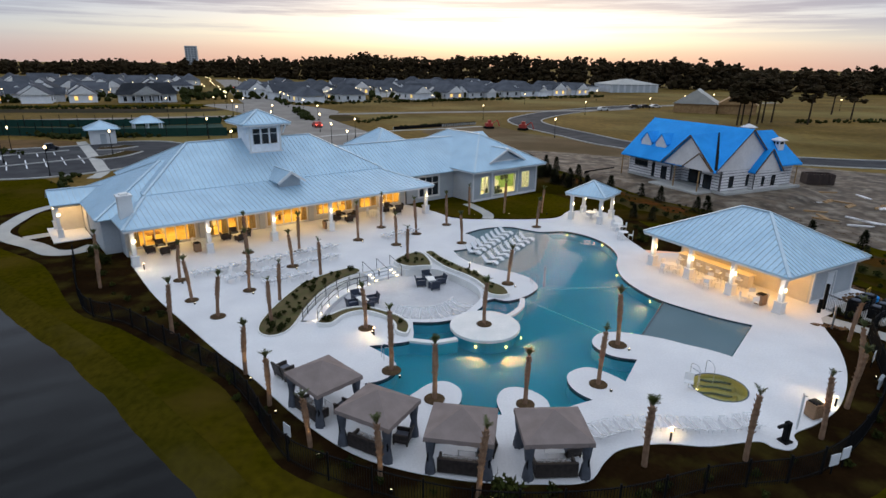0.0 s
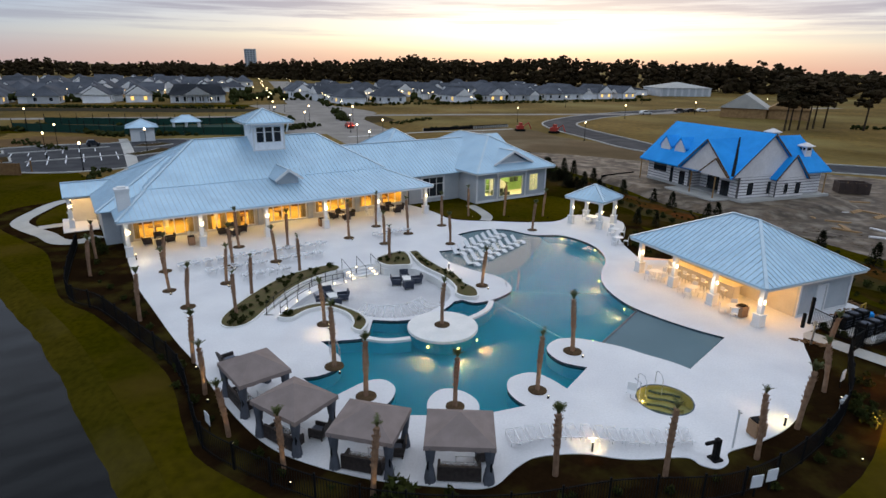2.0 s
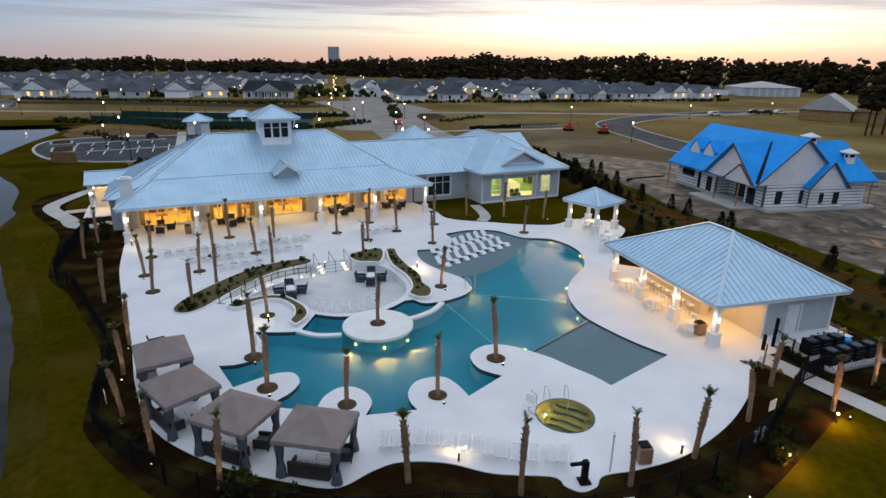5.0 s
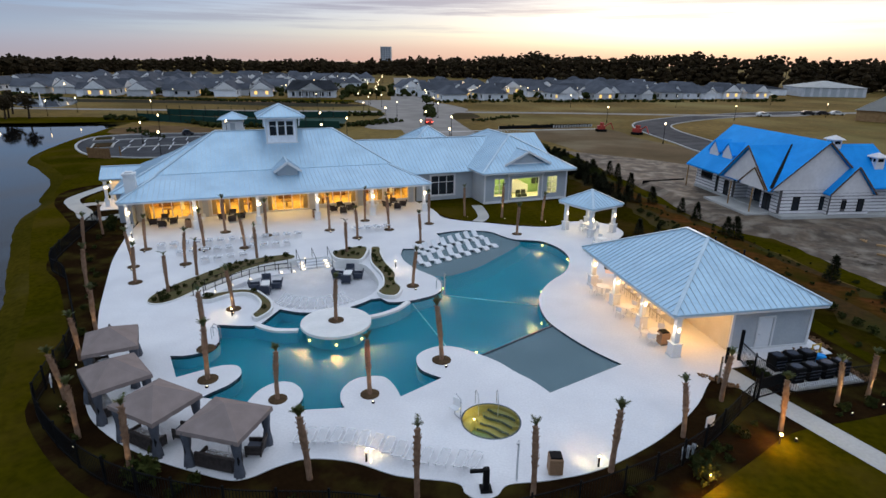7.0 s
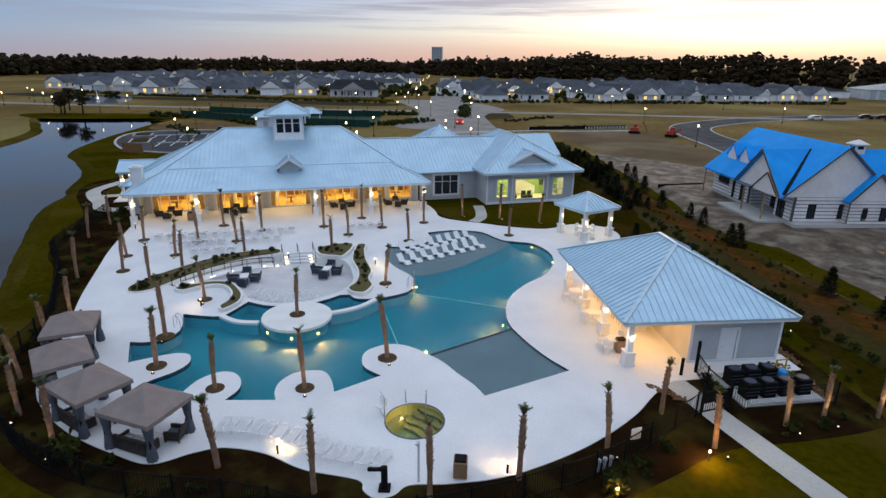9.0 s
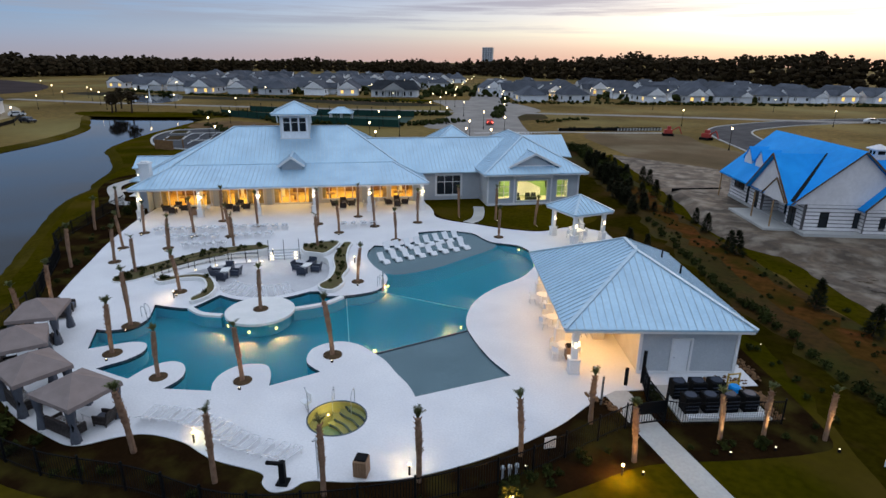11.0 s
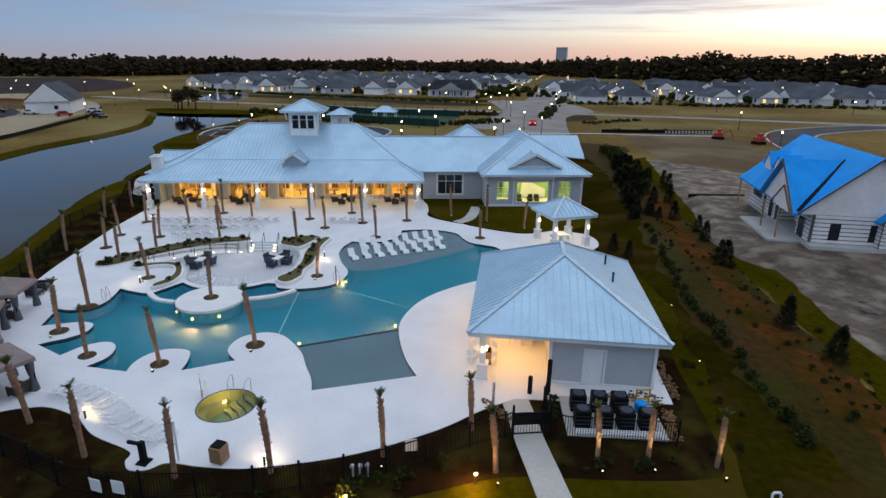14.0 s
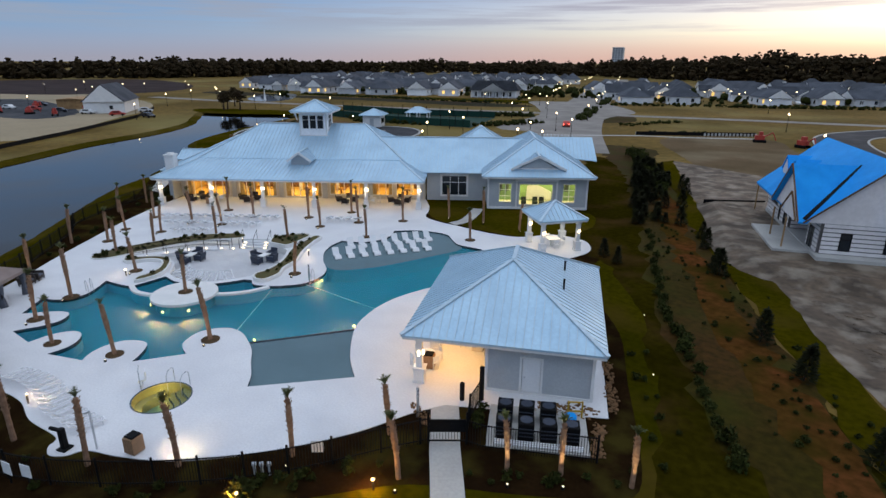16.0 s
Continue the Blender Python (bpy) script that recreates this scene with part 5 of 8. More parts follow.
for x, y, p in ((3.1, 66.2, 30), (7.3, 67.2, 30), (11.9, 67.6, 26), (33.65, 36.5, 55), (35.45, 38.0, 55), (38.05, 39.4, 40), (6.0, 43.8, 22), (-4.3, 34.9, 26), (-4.3, 53.7, 10), (-8.3, 55.0, 6), (-12.7, 46.8, 10), (-1.9, 29.4, 8), (-1.3, 20.2, 6), (-20.9, 42.9, 7), (-18.1, 38.9, 8), (-14.5, 41.1, 7), (0.75, 26.55, 7), (12.3, 33.4, 7), (9.95, 28.5, 7), (-15.9, 45.0, 6), (-7.9, 25.6, 12), (-10.3, 28.7, 12), (2.9, 19.3, 6), (-4.9, 22.3, 8), (30.45, 33.0, 8), (25.85, 30.7, 6)):
    up = thing("ground_spotlight", pose(x + 0.55, y - 0.7, 0.0), "small black ground spotlight shining up a palm", "spotlight", "palm uplights")
    boxes("can", BLACK, up, (-0.06, 0.06, -0.06, 0.06, -0.04, 0.12))
    boxes("lens", SPOT, up, (-0.032, 0.032, -0.032, 0.032, 0.121, 0.13))
    lamp("uplight", "SPOT", (x + 0.5, y - 0.65, 0.2), p * 5, (1.0, 0.78, 0.42), 0.05, (x, y, 2.2), 75)


def shrub_proto(name, label, count, rx, rz, leaf, seed):
    vs, fs = leaf_ball(count, rx, rz, leaf, seed, 0.02)
    ob = raw_mesh(name, vs, fs, [SHRUB])
    ob.location = (0, 0, -200)
    return tagged(ob, label, "shrub", "low shrubs in the beds")


shrubs = [shrub_proto("shrub", "low dark green shrub", 130, 0.34, 0.26, 0.11, k) for k in range(3)]
bushes = [shrub_proto("bush", "rounded dark green bush", 260, 0.75, 0.6, 0.2, 10 + k) for k in range(2)]


def put_shrub(x, y, z, s=1.0, big=False):
    src = (bushes if big else shrubs)[rng.randrange(2)]
    ob = copy_thing(src, pose(x, y, z, 0, 0, rng.uniform(0, 360)))
    ob.scale = (s * rng.uniform(0.8, 1.25),) * 3


def inside(p, poly):
    hit = False
    for a, b in zip(poly, poly[1:] + poly[:1]):
        if (a[1] > p[1]) != (b[1] > p[1]) and p[0] < (b[0] - a[0]) * (p[1] - a[1]) / (b[1] - a[1]) + a[0]:
            hit = not hit
    return hit


for line, z, gap in zip(PLANTERS, (0.08, 0.22, 0.26, 0.24), (0.8, 0.62, 0.75, 0.62)):
    x0, x1, y0, y1 = min(p[0] for p in line), max(p[0] for p in line), min(p[1] for p in line), max(p[1] for p in line)
    y = y0 + gap / 2
    while y < y1:
        x = x0 + gap / 2
        while x < x1:
            q = (x + rng.uniform(-0.2, 0.2), y + rng.uniform(-0.2, 0.2))
            if inside(q, offset(line, -0.3)) and rng.random() < 0.8:
                put_shrub(*q, z, rng.uniform(0.38, 0.8))
            x += gap
        y += gap
# bushes in the mulch beds
for line, step, spread in (([(-33, 51), (-27, 42.6), (-20, 36.5), (-13.5, 30.4), (-9.4, 26.2), (-5.4, 22.0), (2, 18.8), (8, 18.9)], 2.0, 0.5), ([(8, 18.9), (14, 20.8), (20, 22.6), (24.5, 26), (27.5, 30.5), (29.5, 33.5)], 2.2, 0.5), ([(30.8, 37.8), (29.9, 39.4)], 0.35, 0.1), ([(21.0, 53.8), (21.5, 58.5), (22.3, 62.5)], 0.8, 0.7), ([(34, 72.9), (36, 69)], 9, 0)):
    line = smooth(line, 8, False)
    run = 0.0
    for a, b in zip(line, line[1:]):
        run += math.dist(a, b)
        if run > step:
            run = 0
            put_shrub(b[0] + rng.uniform(-spread, spread), b[1] + rng.uniform(-spread, spread), -0.05, rng.uniform(0.5, 0.9), rng.random() < 0.15)


def conifer_proto(seed):
    r = np.random.RandomState(seed)
    t = thing("young_conifer", pose(0, 0, -200), "young dark conifer with an uneven pointed crown", "tree", "young trees on the bank")
    bm = bmesh.new()
    add_tube(bm, [((0, 0, 0), 0.06), ((0.02, 0, 1.2), 0.045), ((0, 0, 2.3), 0.01)], 7)
    part("trunk", bm, BARK, t)
    vs, fs = [], []
    for i in range(620):
        h = r.uniform(0.15, 2.5)
        rad = 0.72 * (1 - h / 2.65) ** 0.8 * r.uniform(0.5, 1.1) + 0.05
        a = r.uniform(0, 2 * math.pi)
        c = np.array((rad * math.cos(a), rad * math.sin(a), h))
        d = np.array((math.cos(a), math.sin(a), r.uniform(-0.2, 0.6))) * r.uniform(0.12, 0.26)
        w = np.array((-math.sin(a), math.cos(a), r.uniform(-0.5, 0.5))) * 0.07
        vs += [c - d, c + w, c + d, c - w]
        fs.append((4 * i, 4 * i + 1, 4 * i + 2, 4 * i + 3))
    raw_mesh("crown", vs, fs, [CONIFER], t)
    return t


conifers = [conifer_proto(21), conifer_proto(22)]
for x, y, s in ((23.6, 81.4, 1.15), (28.6, 74.9, 1.05), (32.0, 68.3, 1.2), (31.2, 69.6, 1.0), (38.1, 57.6, 1.2), (41.3, 54.2, 1.15), (45.6, 48.4, 1.15), (22.5, 66.1, 0.9), (24.4, 65.0, 0.85), (27.0, 78.2, 0.9), (18.2, 96.9, 1.2), (16.9, 98.9, 1.2), (14.0, 101, 1.1), (11, 105, 1.2), (8, 109, 1.2), (20.5, 89.5, 1.2)):
    copy_thing(conifers[rng.randrange(2)], pose(x, y, -0.05, rng.uniform(-4, 4), rng.uniform(-4, 4), rng.uniform(0, 360))).scale = (s * 0.8, s * 0.75, s * 0.8)
row_line = smooth([(22.6, 75.6), (26.7, 67.7), (29.9, 61.0), (32.5, 56.8), (34.8, 53.6), (38.0, 48.4), (41.2, 43.6)], 5, False)
for k in range(30):
    i = k / 29 * (len(row_line) - 1)
    p = Vector(row_line[int(i)]).lerp(Vector(row_line[min(int(i) + 1, len(row_line) - 1)]), i - int(i))
    put_shrub(p.x + rng.uniform(-0.25, 0.25), p.y + rng.uniform(-0.25, 0.25), -0.05, 0.5 * rng.uniform(0.8, 1.2), True)
for k in range(62):
    t = rng.random()
    p = Vector((6, 112)).lerp(Vector((21.4, 79)), t)
    s = rng.uniform(0.6, 1.2)
    copy_thing(conifers[rng.randrange(2)], pose(p.x + rng.uniform(-2.4, 2.4), p.y + rng.uniform(-1.8, 1.8), -0.05, 0, 0, rng.uniform(0, 360))).scale = (s * 0.95, s * 0.95, s * 0.8)
# tiny plants scattered through the straw and the mulch
for k in range(120):
    t = rng.random()
    p = Vector((46.5, 44.5)).lerp(Vector((24, 79)), t)
    put_shrub(p.x + rng.uniform(-3.2, 3.2), p.y + rng.uniform(-2.4, 2.4), -0.05, rng.uniform(0.25, 0.6))
for k in range(46):
    a, b = rng.choice((((32.5, 34.8), (39, 41)), ((38.5, 42.5), (33, 50.5)), ((22, 23.5), (29, 32)), ((2, 18.6), (16, 20.6))))
    p = Vector(a).lerp(Vector(b), rng.random())
    put_shrub(p.x + rng.uniform(-0.7, 0.7), p.y + rng.uniform(-0.7, 0.7), -0.05, rng.uniform(0.4, 0.8))
for k in range(24):
    p = Vector((-2, 124)).lerp(Vector((15, 96)), k / 23)
    put_shrub(p.x + rng.uniform(-1, 1), p.y + rng.uniform(-1, 1), -0.05, rng.uniform(0.9, 1.5), True)

# ---- pool furniture ----
def bent_strip(bm, line, width, thick):
    """A curved board of that width along a profile of (y, z)."""
    rows = []
    for i, (y, z) in enumerate(line):
        rows.append([bm.verts.new((x, y, zz)) for zz in (z, z - thick) for x in (-width / 2, width / 2)])
    for a, b in zip(rows, rows[1:]):
        for f in ((a[0], a[1], b[1], b[0]), (a[3], a[2], b[2], b[3]), (a[1], a[3], b[3], b[1]), (a[2], a[0], b[0], b[2])):
            bm.faces.new(f)
    bm.faces.new((rows[0][1], rows[0][0], rows[0][2], rows[0][3]))
    bm.faces.new((rows[-1][0], rows[-1][1], rows[-1][3], rows[-1][2]))


wave = thing("pool_lounger", pose(0, 0, -200), "white moulded wave lounger standing in shallow water", "lounger", "loungers on the sun shelf")
bm = bmesh.new()
bent_strip(bm, smooth([(-0.95, 0.12), (-0.55, 0.34), (-0.15, 0.26), (0.2, 0.2), (0.45, 0.36), (0.85, 0.78)], 4, False), 0.66, 0.07)
part("shell", bm, WHITE, wave)
boxes("foot", WHITE, wave, (-0.3, 0.3, -0.65, -0.45, 0.0, 0.26))
boxes("foot", WHITE, wave, (-0.3, 0.3, 0.3, 0.5, 0.0, 0.26))
axis = math.degrees(math.atan2(-0.85, -0.52))
for k in range(8):
    for a, b in (((4.75, 49.1), (8.9, 56.6)), ((3.3, 51.9), (6.9, 58.8))):
        p = Vector(a).lerp(Vector(b), k / 7)
        copy_thing(wave, pose(p.x, p.y, -0.145, 0, 0, 62 + rng.uniform(-4, 4))).scale = (0.9, 0.88, 0.95)

chaise = thing("chaise_longue", pose(0, 0, -200), "white sling chaise longue on a slim metal frame", "chaise longue", "chaises on the terrace")
bm = bmesh.new()
for x in (-0.32, 0.32):
    add_beam(bm, (x, -0.95, 0.32), (x, 0.3, 0.32), 0.04)
    add_beam(bm, (x, 0.3, 0.32), (x, 0.9, 0.72), 0.04)
add_beam(bm, (-0.32, -0.95, 0.32), (0.32, -0.95, 0.32), 0.04)
add_beam(bm, (-0.32, 0.9, 0.72), (0.32, 0.9, 0.72), 0.04)
part("frame", bm, WHITE, chaise)
for x in (-0.32, 0.32):
    for y in (-0.75, 0.3):
        boxes("leg", WHITE, chaise, (x - 0.02, x + 0.02, y - 0.02, y + 0.02, 0, 0.3))
SLING = material("pale_sling", (0.72, 0.725, 0.74), (0.68, 0.685, 0.70), rough=0.8, scale=3, fine=30)
# the open weave lets the deck show through
weave = SLING.node_tree.nodes.new("ShaderNodeMixShader")
weave.inputs[0].default_value = 0.32
SLING.node_tree.links.new(SLING.node_tree.nodes.new("ShaderNodeBsdfTransparent").outputs[0], weave.inputs[1])
SLING.node_tree.links.new(SLING.node_tree.nodes["Principled BSDF"].outputs[0], weave.inputs[2])
SLING.node_tree.links.new(weave.outputs[0], SLING.node_tree.nodes["Material Output"].inputs["Surface"])
bm = bmesh.new()
bent_strip(bm, [(-0.9, 0.325), (0.3, 0.325), (0.86, 0.7)], 0.58, 0.015)
part("sling", bm, SLING, chaise)
for k in range(14):
    p = smooth([(8.7, 23.6), (10.4, 24.3), (12.6, 24.5), (14.6, 24.4), (16.9, 24.9)], 4, False)
    i = k / 13 * (len(p) - 1)
    a, b = Vector(p[int(i)]), Vector(p[min(int(i) + 1, len(p) - 1)])
    q = a.lerp(b, i - int(i))
    copy_thing(chaise, pose(q.x, q.y + 0.05, 0, 0, 0, 196 - 1.2 * k + rng.uniform(-4, 4))).scale = (0.72, 0.85, 0.75)
for v0, u0, n in ((-5.2, 4.2, 13), (-7.9, 6.0, 10), (-10.6, 8.2, 4), (-5.4, 23.0, 4)):
    for k in range(n):
        x, y = club_xy(u0 + k * 1.05, v0)
        if all(math.hypot(x - a, y - b) > 0.8 for a, b in ((-20.9, 42.9), (-18.1, 38.9), (-14.5, 41.1), (-12.7, 46.8), (-15.9, 45.0), (-13.2, 50.9), (-8.3, 55.0), (-9.7, 44.7))):
            copy_thing(chaise, pose(x, y, 0, 0, 0, 220 + rng.uniform(-5, 5)))
for k in range(9):
    a = radians(-112 + k * 11.5)
    copy_thing(chaise, pose(-1.2 + 3.7 * math.cos(a), 41.2 + 3.7 * math.sin(a), -0.6, 0, 0, math.degrees(a) + 90 + rng.uniform(-6, 6)))


def lounge_chair_proto(name, frame_mat, pad_mat, label, group):
    c = thing(name, pose(0, 0, -200), label, "chair", group)
    bm = bmesh.new()
    add_box(bm, -0.38, 0.38, -0.38, 0.38, 0.12, 0.3)
    add_box(bm, -0.38, -0.28, -0.38, 0.38, 0.3, 0.58)
    add_box(bm, 0.28, 0.38, -0.38, 0.38, 0.3, 0.58)
    bmesh.ops.bevel(bm, geom=bm.edges[:], offset=0.02, segments=1, affect="EDGES")
    part("seat_frame", bm, frame_mat, c)
    bm = bmesh.new()
    add_box(bm, -0.37, 0.37, 0.0, 0.1, 0.0, 0.55, pose(0, 0.3, 0.3, -14, 0, 0))
    bmesh.ops.bevel(bm, geom=bm.edges[:], offset=0.02, segments=1, affect="EDGES")
    part("backrest", bm, frame_mat, c)
    bm = bmesh.new()
    add_box(bm, -0.27, 0.27, -0.37, 0.28, 0.3, 0.42)
    bmesh.ops.bevel(bm, geom=bm.edges[:], offset=0.035, segments=2, affect="EDGES")
    part("cushion", bm, pad_mat, c, "slate blue-gray cushion")
    for x in (-0.33, 0.33):
        for y in (-0.33, 0.33):
            boxes("leg", frame_mat, c, (x - 0.03, x + 0.03, y - 0.03, y + 0.03, 0, 0.12))
    return c


dark_chair = lounge_chair_proto("lounge_chair", WICKER, CUSHION, "dark wicker lounge chair with slate cushions", "dark lounge chairs")
NAVY = material("navy_frame", (0.03, 0.04, 0.065), (0.022, 0.03, 0.05), rough=0.5, scale=4, fine=20)
navy_chair = lounge_chair_proto("patio_chair", NAVY, CUSHION, "navy slatted patio chair with a gray cushion", "chairs in the sunken lounge")
fire_table = thing("fire_table", pose(0, 0, -200), "white square fire table", "table", "fire tables")
boxes("tabletop", COPING, fire_table, (-0.55, 0.55, -0.55, 0.55, 0.5, 0.58), bevel=0.015)
boxes("base", COPING, fire_table, (-0.38, 0.38, -0.38, 0.38, 0.0, 0.5))
for cx, cy, rot in ((-0.4, 44.7, 20), (-5.4, 40.1, 34)):
    copy_thing(fire_table, pose(cx, cy, -0.6, 0, 0, rot)).scale = (0.6, 0.95, 1.0)
    for k in range(4):
        for s in (-0.0,):
            a = radians(rot + 90 * k)
            copy_thing(navy_chair, pose(cx + (0.85, 1.0)[k % 2] * math.cos(a), cy + (0.85, 1.0)[k % 2] * math.sin(a), -0.6, 0, 0, rot + 90 * k - 90 + rng.uniform(-8, 8)))


def at_club(u, v, z, rz):
    x, y = club_xy(u, v)
    return pose(x, y, z, 0, 0, 40.2 + rz)


for u in (3.6, 10.6, 23.0, 29.6):
    copy_thing(fire_table, at_club(u, 3.7, 0, 8)).scale = (0.7, 0.7, 0.7)
    for k, (du, dv, rz) in enumerate(((-1.0, 0.2, 90), (1.0, 0.1, -90), (0.1, 1.0, 0), (0.0, -1.0, 180))):
        copy_thing(dark_chair, at_club(u + du, 3.7 + dv, 0, rz + rng.uniform(-15, 15)))
cafe_chair = thing("cafe_chair", pose(0, 0, -200), "white cafe chair with a slim frame", "chair", "white cafe chairs")
boxes("seat", WHITE, cafe_chair, (-0.22, 0.22, -0.22, 0.22, 0.43, 0.46))
boxes("backrest", WHITE, cafe_chair, (-0.22, 0.22, 0.2, 0.23, 0.55, 0.9))
for x in (-0.2, 0.2):
    for y in (-0.2, 0.2):
        boxes("leg", WHITE, cafe_chair, (x - 0.015, x + 0.015, y - 0.015, y + 0.015, 0, 0.43 if y < 0 else 0.6))
cafe_table = thing("cafe_table", pose(0, 0, -200), "white round cafe table", "table", "white cafe tables")
bm = bmesh.new()
add_tube(bm, [((0, 0, 0.72), 0.5), ((0, 0, 0.75), 0.5)], 20)
part("tabletop", bm, WHITE, cafe_table)
bm = bmesh.new()
add_tube(bm, [((0, 0, 0), 0.28), ((0, 0, 0.03), 0.26), ((0, 0, 0.06), 0.04), ((0, 0, 0.72), 0.04)], 12)
part("pedestal", bm, WHITE, cafe_table)


def cafe_set(m, n=4):
    copy_thing(cafe_table, m)
    for k in range(n):
        copy_thing(cafe_chair, m @ pose(0, 0, 0, 0, 0, 360 / n * k + rng.uniform(-8, 8)) @ pose(0, 0.75, 0))


for u, v in ((7.0, 2.9), (26.4, 2.9)):
    cafe_set(at_club(u, v, 0, rng.uniform(0, 90)))
BARM = pose(25.19, 38.11, 0, 0, 0, 30.6)
for v in (2.7, 6.7, 10.6):
    cafe_set(BARM @ pose(0.75, v, 0, 0, 0, rng.uniform(0, 90)))
stool = thing("bar_stool", pose(0, 0, -200), "pale bar stool with a low back", "stool", "stools at the bar")
boxes("seat", WHITE, stool, (-0.2, 0.2, -0.2, 0.2, 0.72, 0.77))
boxes("backrest", WHITE, stool, (-0.2, 0.2, 0.18, 0.21, 0.8, 1.05))
for x in (-0.17, 0.17):
    for y in (-0.17, 0.17):
        boxes("leg", STEEL, stool, (x - 0.015, x + 0.015, y - 0.015, y + 0.015, 0, 0.72))
for k in range(7):
    copy_thing(stool, BARM @ pose(2.55, 5.2 + k * 0.95, 0, 0, 0, 90))
GAZM = pose(17.4, 65.4, 0, 0, 0, 55.4)
for k in range(4):
    copy_thing(cafe_chair, GAZM @ pose(0, 0, 0, 0, 0, 90 * k) @ pose(0, 0.95, 0))
for x, y in ((19.2, 60.6), (19.0, 57.4)):
    cafe_set(pose(x, y, 0, 0, 0, 20), 3)


# ---- cabanas ----
def cabana(x, y, rz):
    c = thing("cabana", pose(x, y, 0, 0, 0, rz), "square cabana with a taupe canvas canopy and dark tied drapes", "cabana", "cabanas by the pool edge")
    h, e, pk = 1.4, 1.95, 2.75
    bm = bmesh.new()
    n = 7
    grid = {}
    for i in range(n):
        for j in range(n):
            a, b = -1 + 2 * i / (n - 1), -1 + 2 * j / (n - 1)
            m = max(abs(a), abs(b))
            z = pk - (pk - e) * m - 0.05 * math.sin(math.pi * m) * (1 if abs(abs(a) - abs(b)) > 0.1 else 0)
            grid[i, j] = bm.verts.new((a * (h + 0.12), b * (h + 0.12) * 0.9, z))
    for i in range(n - 1):
        for j in range(n - 1):
            q = (grid[i, j], grid[i + 1, j], grid[i + 1, j + 1], grid[i, j + 1])
            if (i < n // 2) == (j < n // 2):
                bm.faces.new((q[0], q[1], q[2])), bm.faces.new((q[0], q[2], q[3]))
            else:
                bm.faces.new((q[0], q[1], q[3])), bm.faces.new((q[1], q[2], q[3]))
    part("canopy", bm, CANVAS, c, "taupe canvas canopy")
    bm = bmesh.new()
    ring = [(-1, -1), (1, -1), (1, 1), (-1, 1)]
    pts = []
    for (a, b), (a2, b2) in zip(ring, ring[1:] + ring[:1]):
        for s in range(8):
            t = s / 8
            pts.append(((a + (a2 - a) * t) * (h + 0.12), (b + (b2 - b) * t) * (h + 0.12) * 0.9))
    top = [bm.verts.new((p[0], p[1], e + 0.005)) for p in pts]
    low = [bm.verts.new((p[0] * 1.01, p[1] * 1.01, e - 0.22 + (0.03 if k % 2 else 0))) for k, p in enumerate(pts)]
    for k in range(len(pts)):
        j = (k + 1) % len(pts)
        bm.faces.new((low[k], low[j], top[j], top[k]))
    part("valance", bm, CANVAS, c)
    for a in (-1, 1):
        for b in (-1, 1):
            px, py = a * h * 0.96, b * h * 0.9 * 0.96
            boxes("post", BLACK, c, (px - 0.04, px + 0.04, py - 0.04, py + 0.04, 0, e))
            bm = bmesh.new()
            rings = []
            for z, r in ((0.0, 0.23), (0.25, 0.21), (0.7, 0.15), (0.85, 0.11), (1.0, 0.15), (1.5, 0.20), (e - 0.1, 0.23)):
                rings.append((z, r))
            loops = []
            for z, r in rings:
                loops.append([bm.verts.new((px - a * 0.08 + r * (1 + 0.22 * math.cos(k * 2.6)) * math.cos(k * math.pi / 8), py - b * 0.08 + r * (1 + 0.22 * math.cos(k * 2.6)) * math.sin(k * math.pi / 8), z)) for k in range(16)])
            for p, q in zip(loops, loops[1:]):
                for k in range(16):
                    bm.faces.new((p[k], p[(k + 1) % 16], q[(k + 1) % 16], q[k]))
            part("drape", bm, DRAPE, c, "dark gray tied-back drape", shade=True)
    m = c.matrix_basis
    s = thing("sofa", m @ pose(0, -0.75, 0), "dark wicker sofa with pale gray seat cushions", "sofa", "cabana sofas")
    boxes("base", WICKER, s, (-0.95, 0.95, -0.38, 0.38, 0.08, 0.36), bevel=0.02)
    boxes("backrest", WICKER, s, (-0.95, 0.95, -0.45, -0.3, 0.08, 0.8), bevel=0.02)
    for a in (-0.95, 0.83):
        boxes("armrest", WICKER, s, (a, a + 0.12, -0.38, 0.38, 0.36, 0.58), bevel=0.015)
    for k in range(3):
        boxes("seat_cushion", SLING, s, (-0.8 + k * 0.54, -0.29 + k * 0.54, -0.28, 0.36, 0.365, 0.48), bevel=0.03)
    copy_thing(dark_chair, m @ pose(1.05, 0.45, 0, 0, 0, -75))
    t = thing("coffee_table", m @ pose(0.25, 0.35, 0), "low white coffee table", "table", "cabana tables")
    boxes("tabletop", WHITE, t, (-0.45, 0.45, -0.28, 0.28, 0.36, 0.4), bevel=0.01)
    for a in (-0.4, 0.4):
        for b in (-0.23, 0.23):
            boxes("leg", WHITE, t, (a - 0.02, a + 0.02, b - 0.02, b + 0.02, 0, 0.36))


for x, y, rz in ((6.25, 21.75, 5), (2.2, 21.75, -7), (-1.75, 22.95, -27), (-4.95, 25.55, -43)):
    cabana(x, y, rz)
for x, y, rz in ((-8.2, 27.2, 130), (-9.0, 28.0, 140)):
    copy_thing(dark_chair, pose(x + 1.0, y + 0.6, 0, 0, 0, rz)).scale = (1.15, 1.15, 1.15)


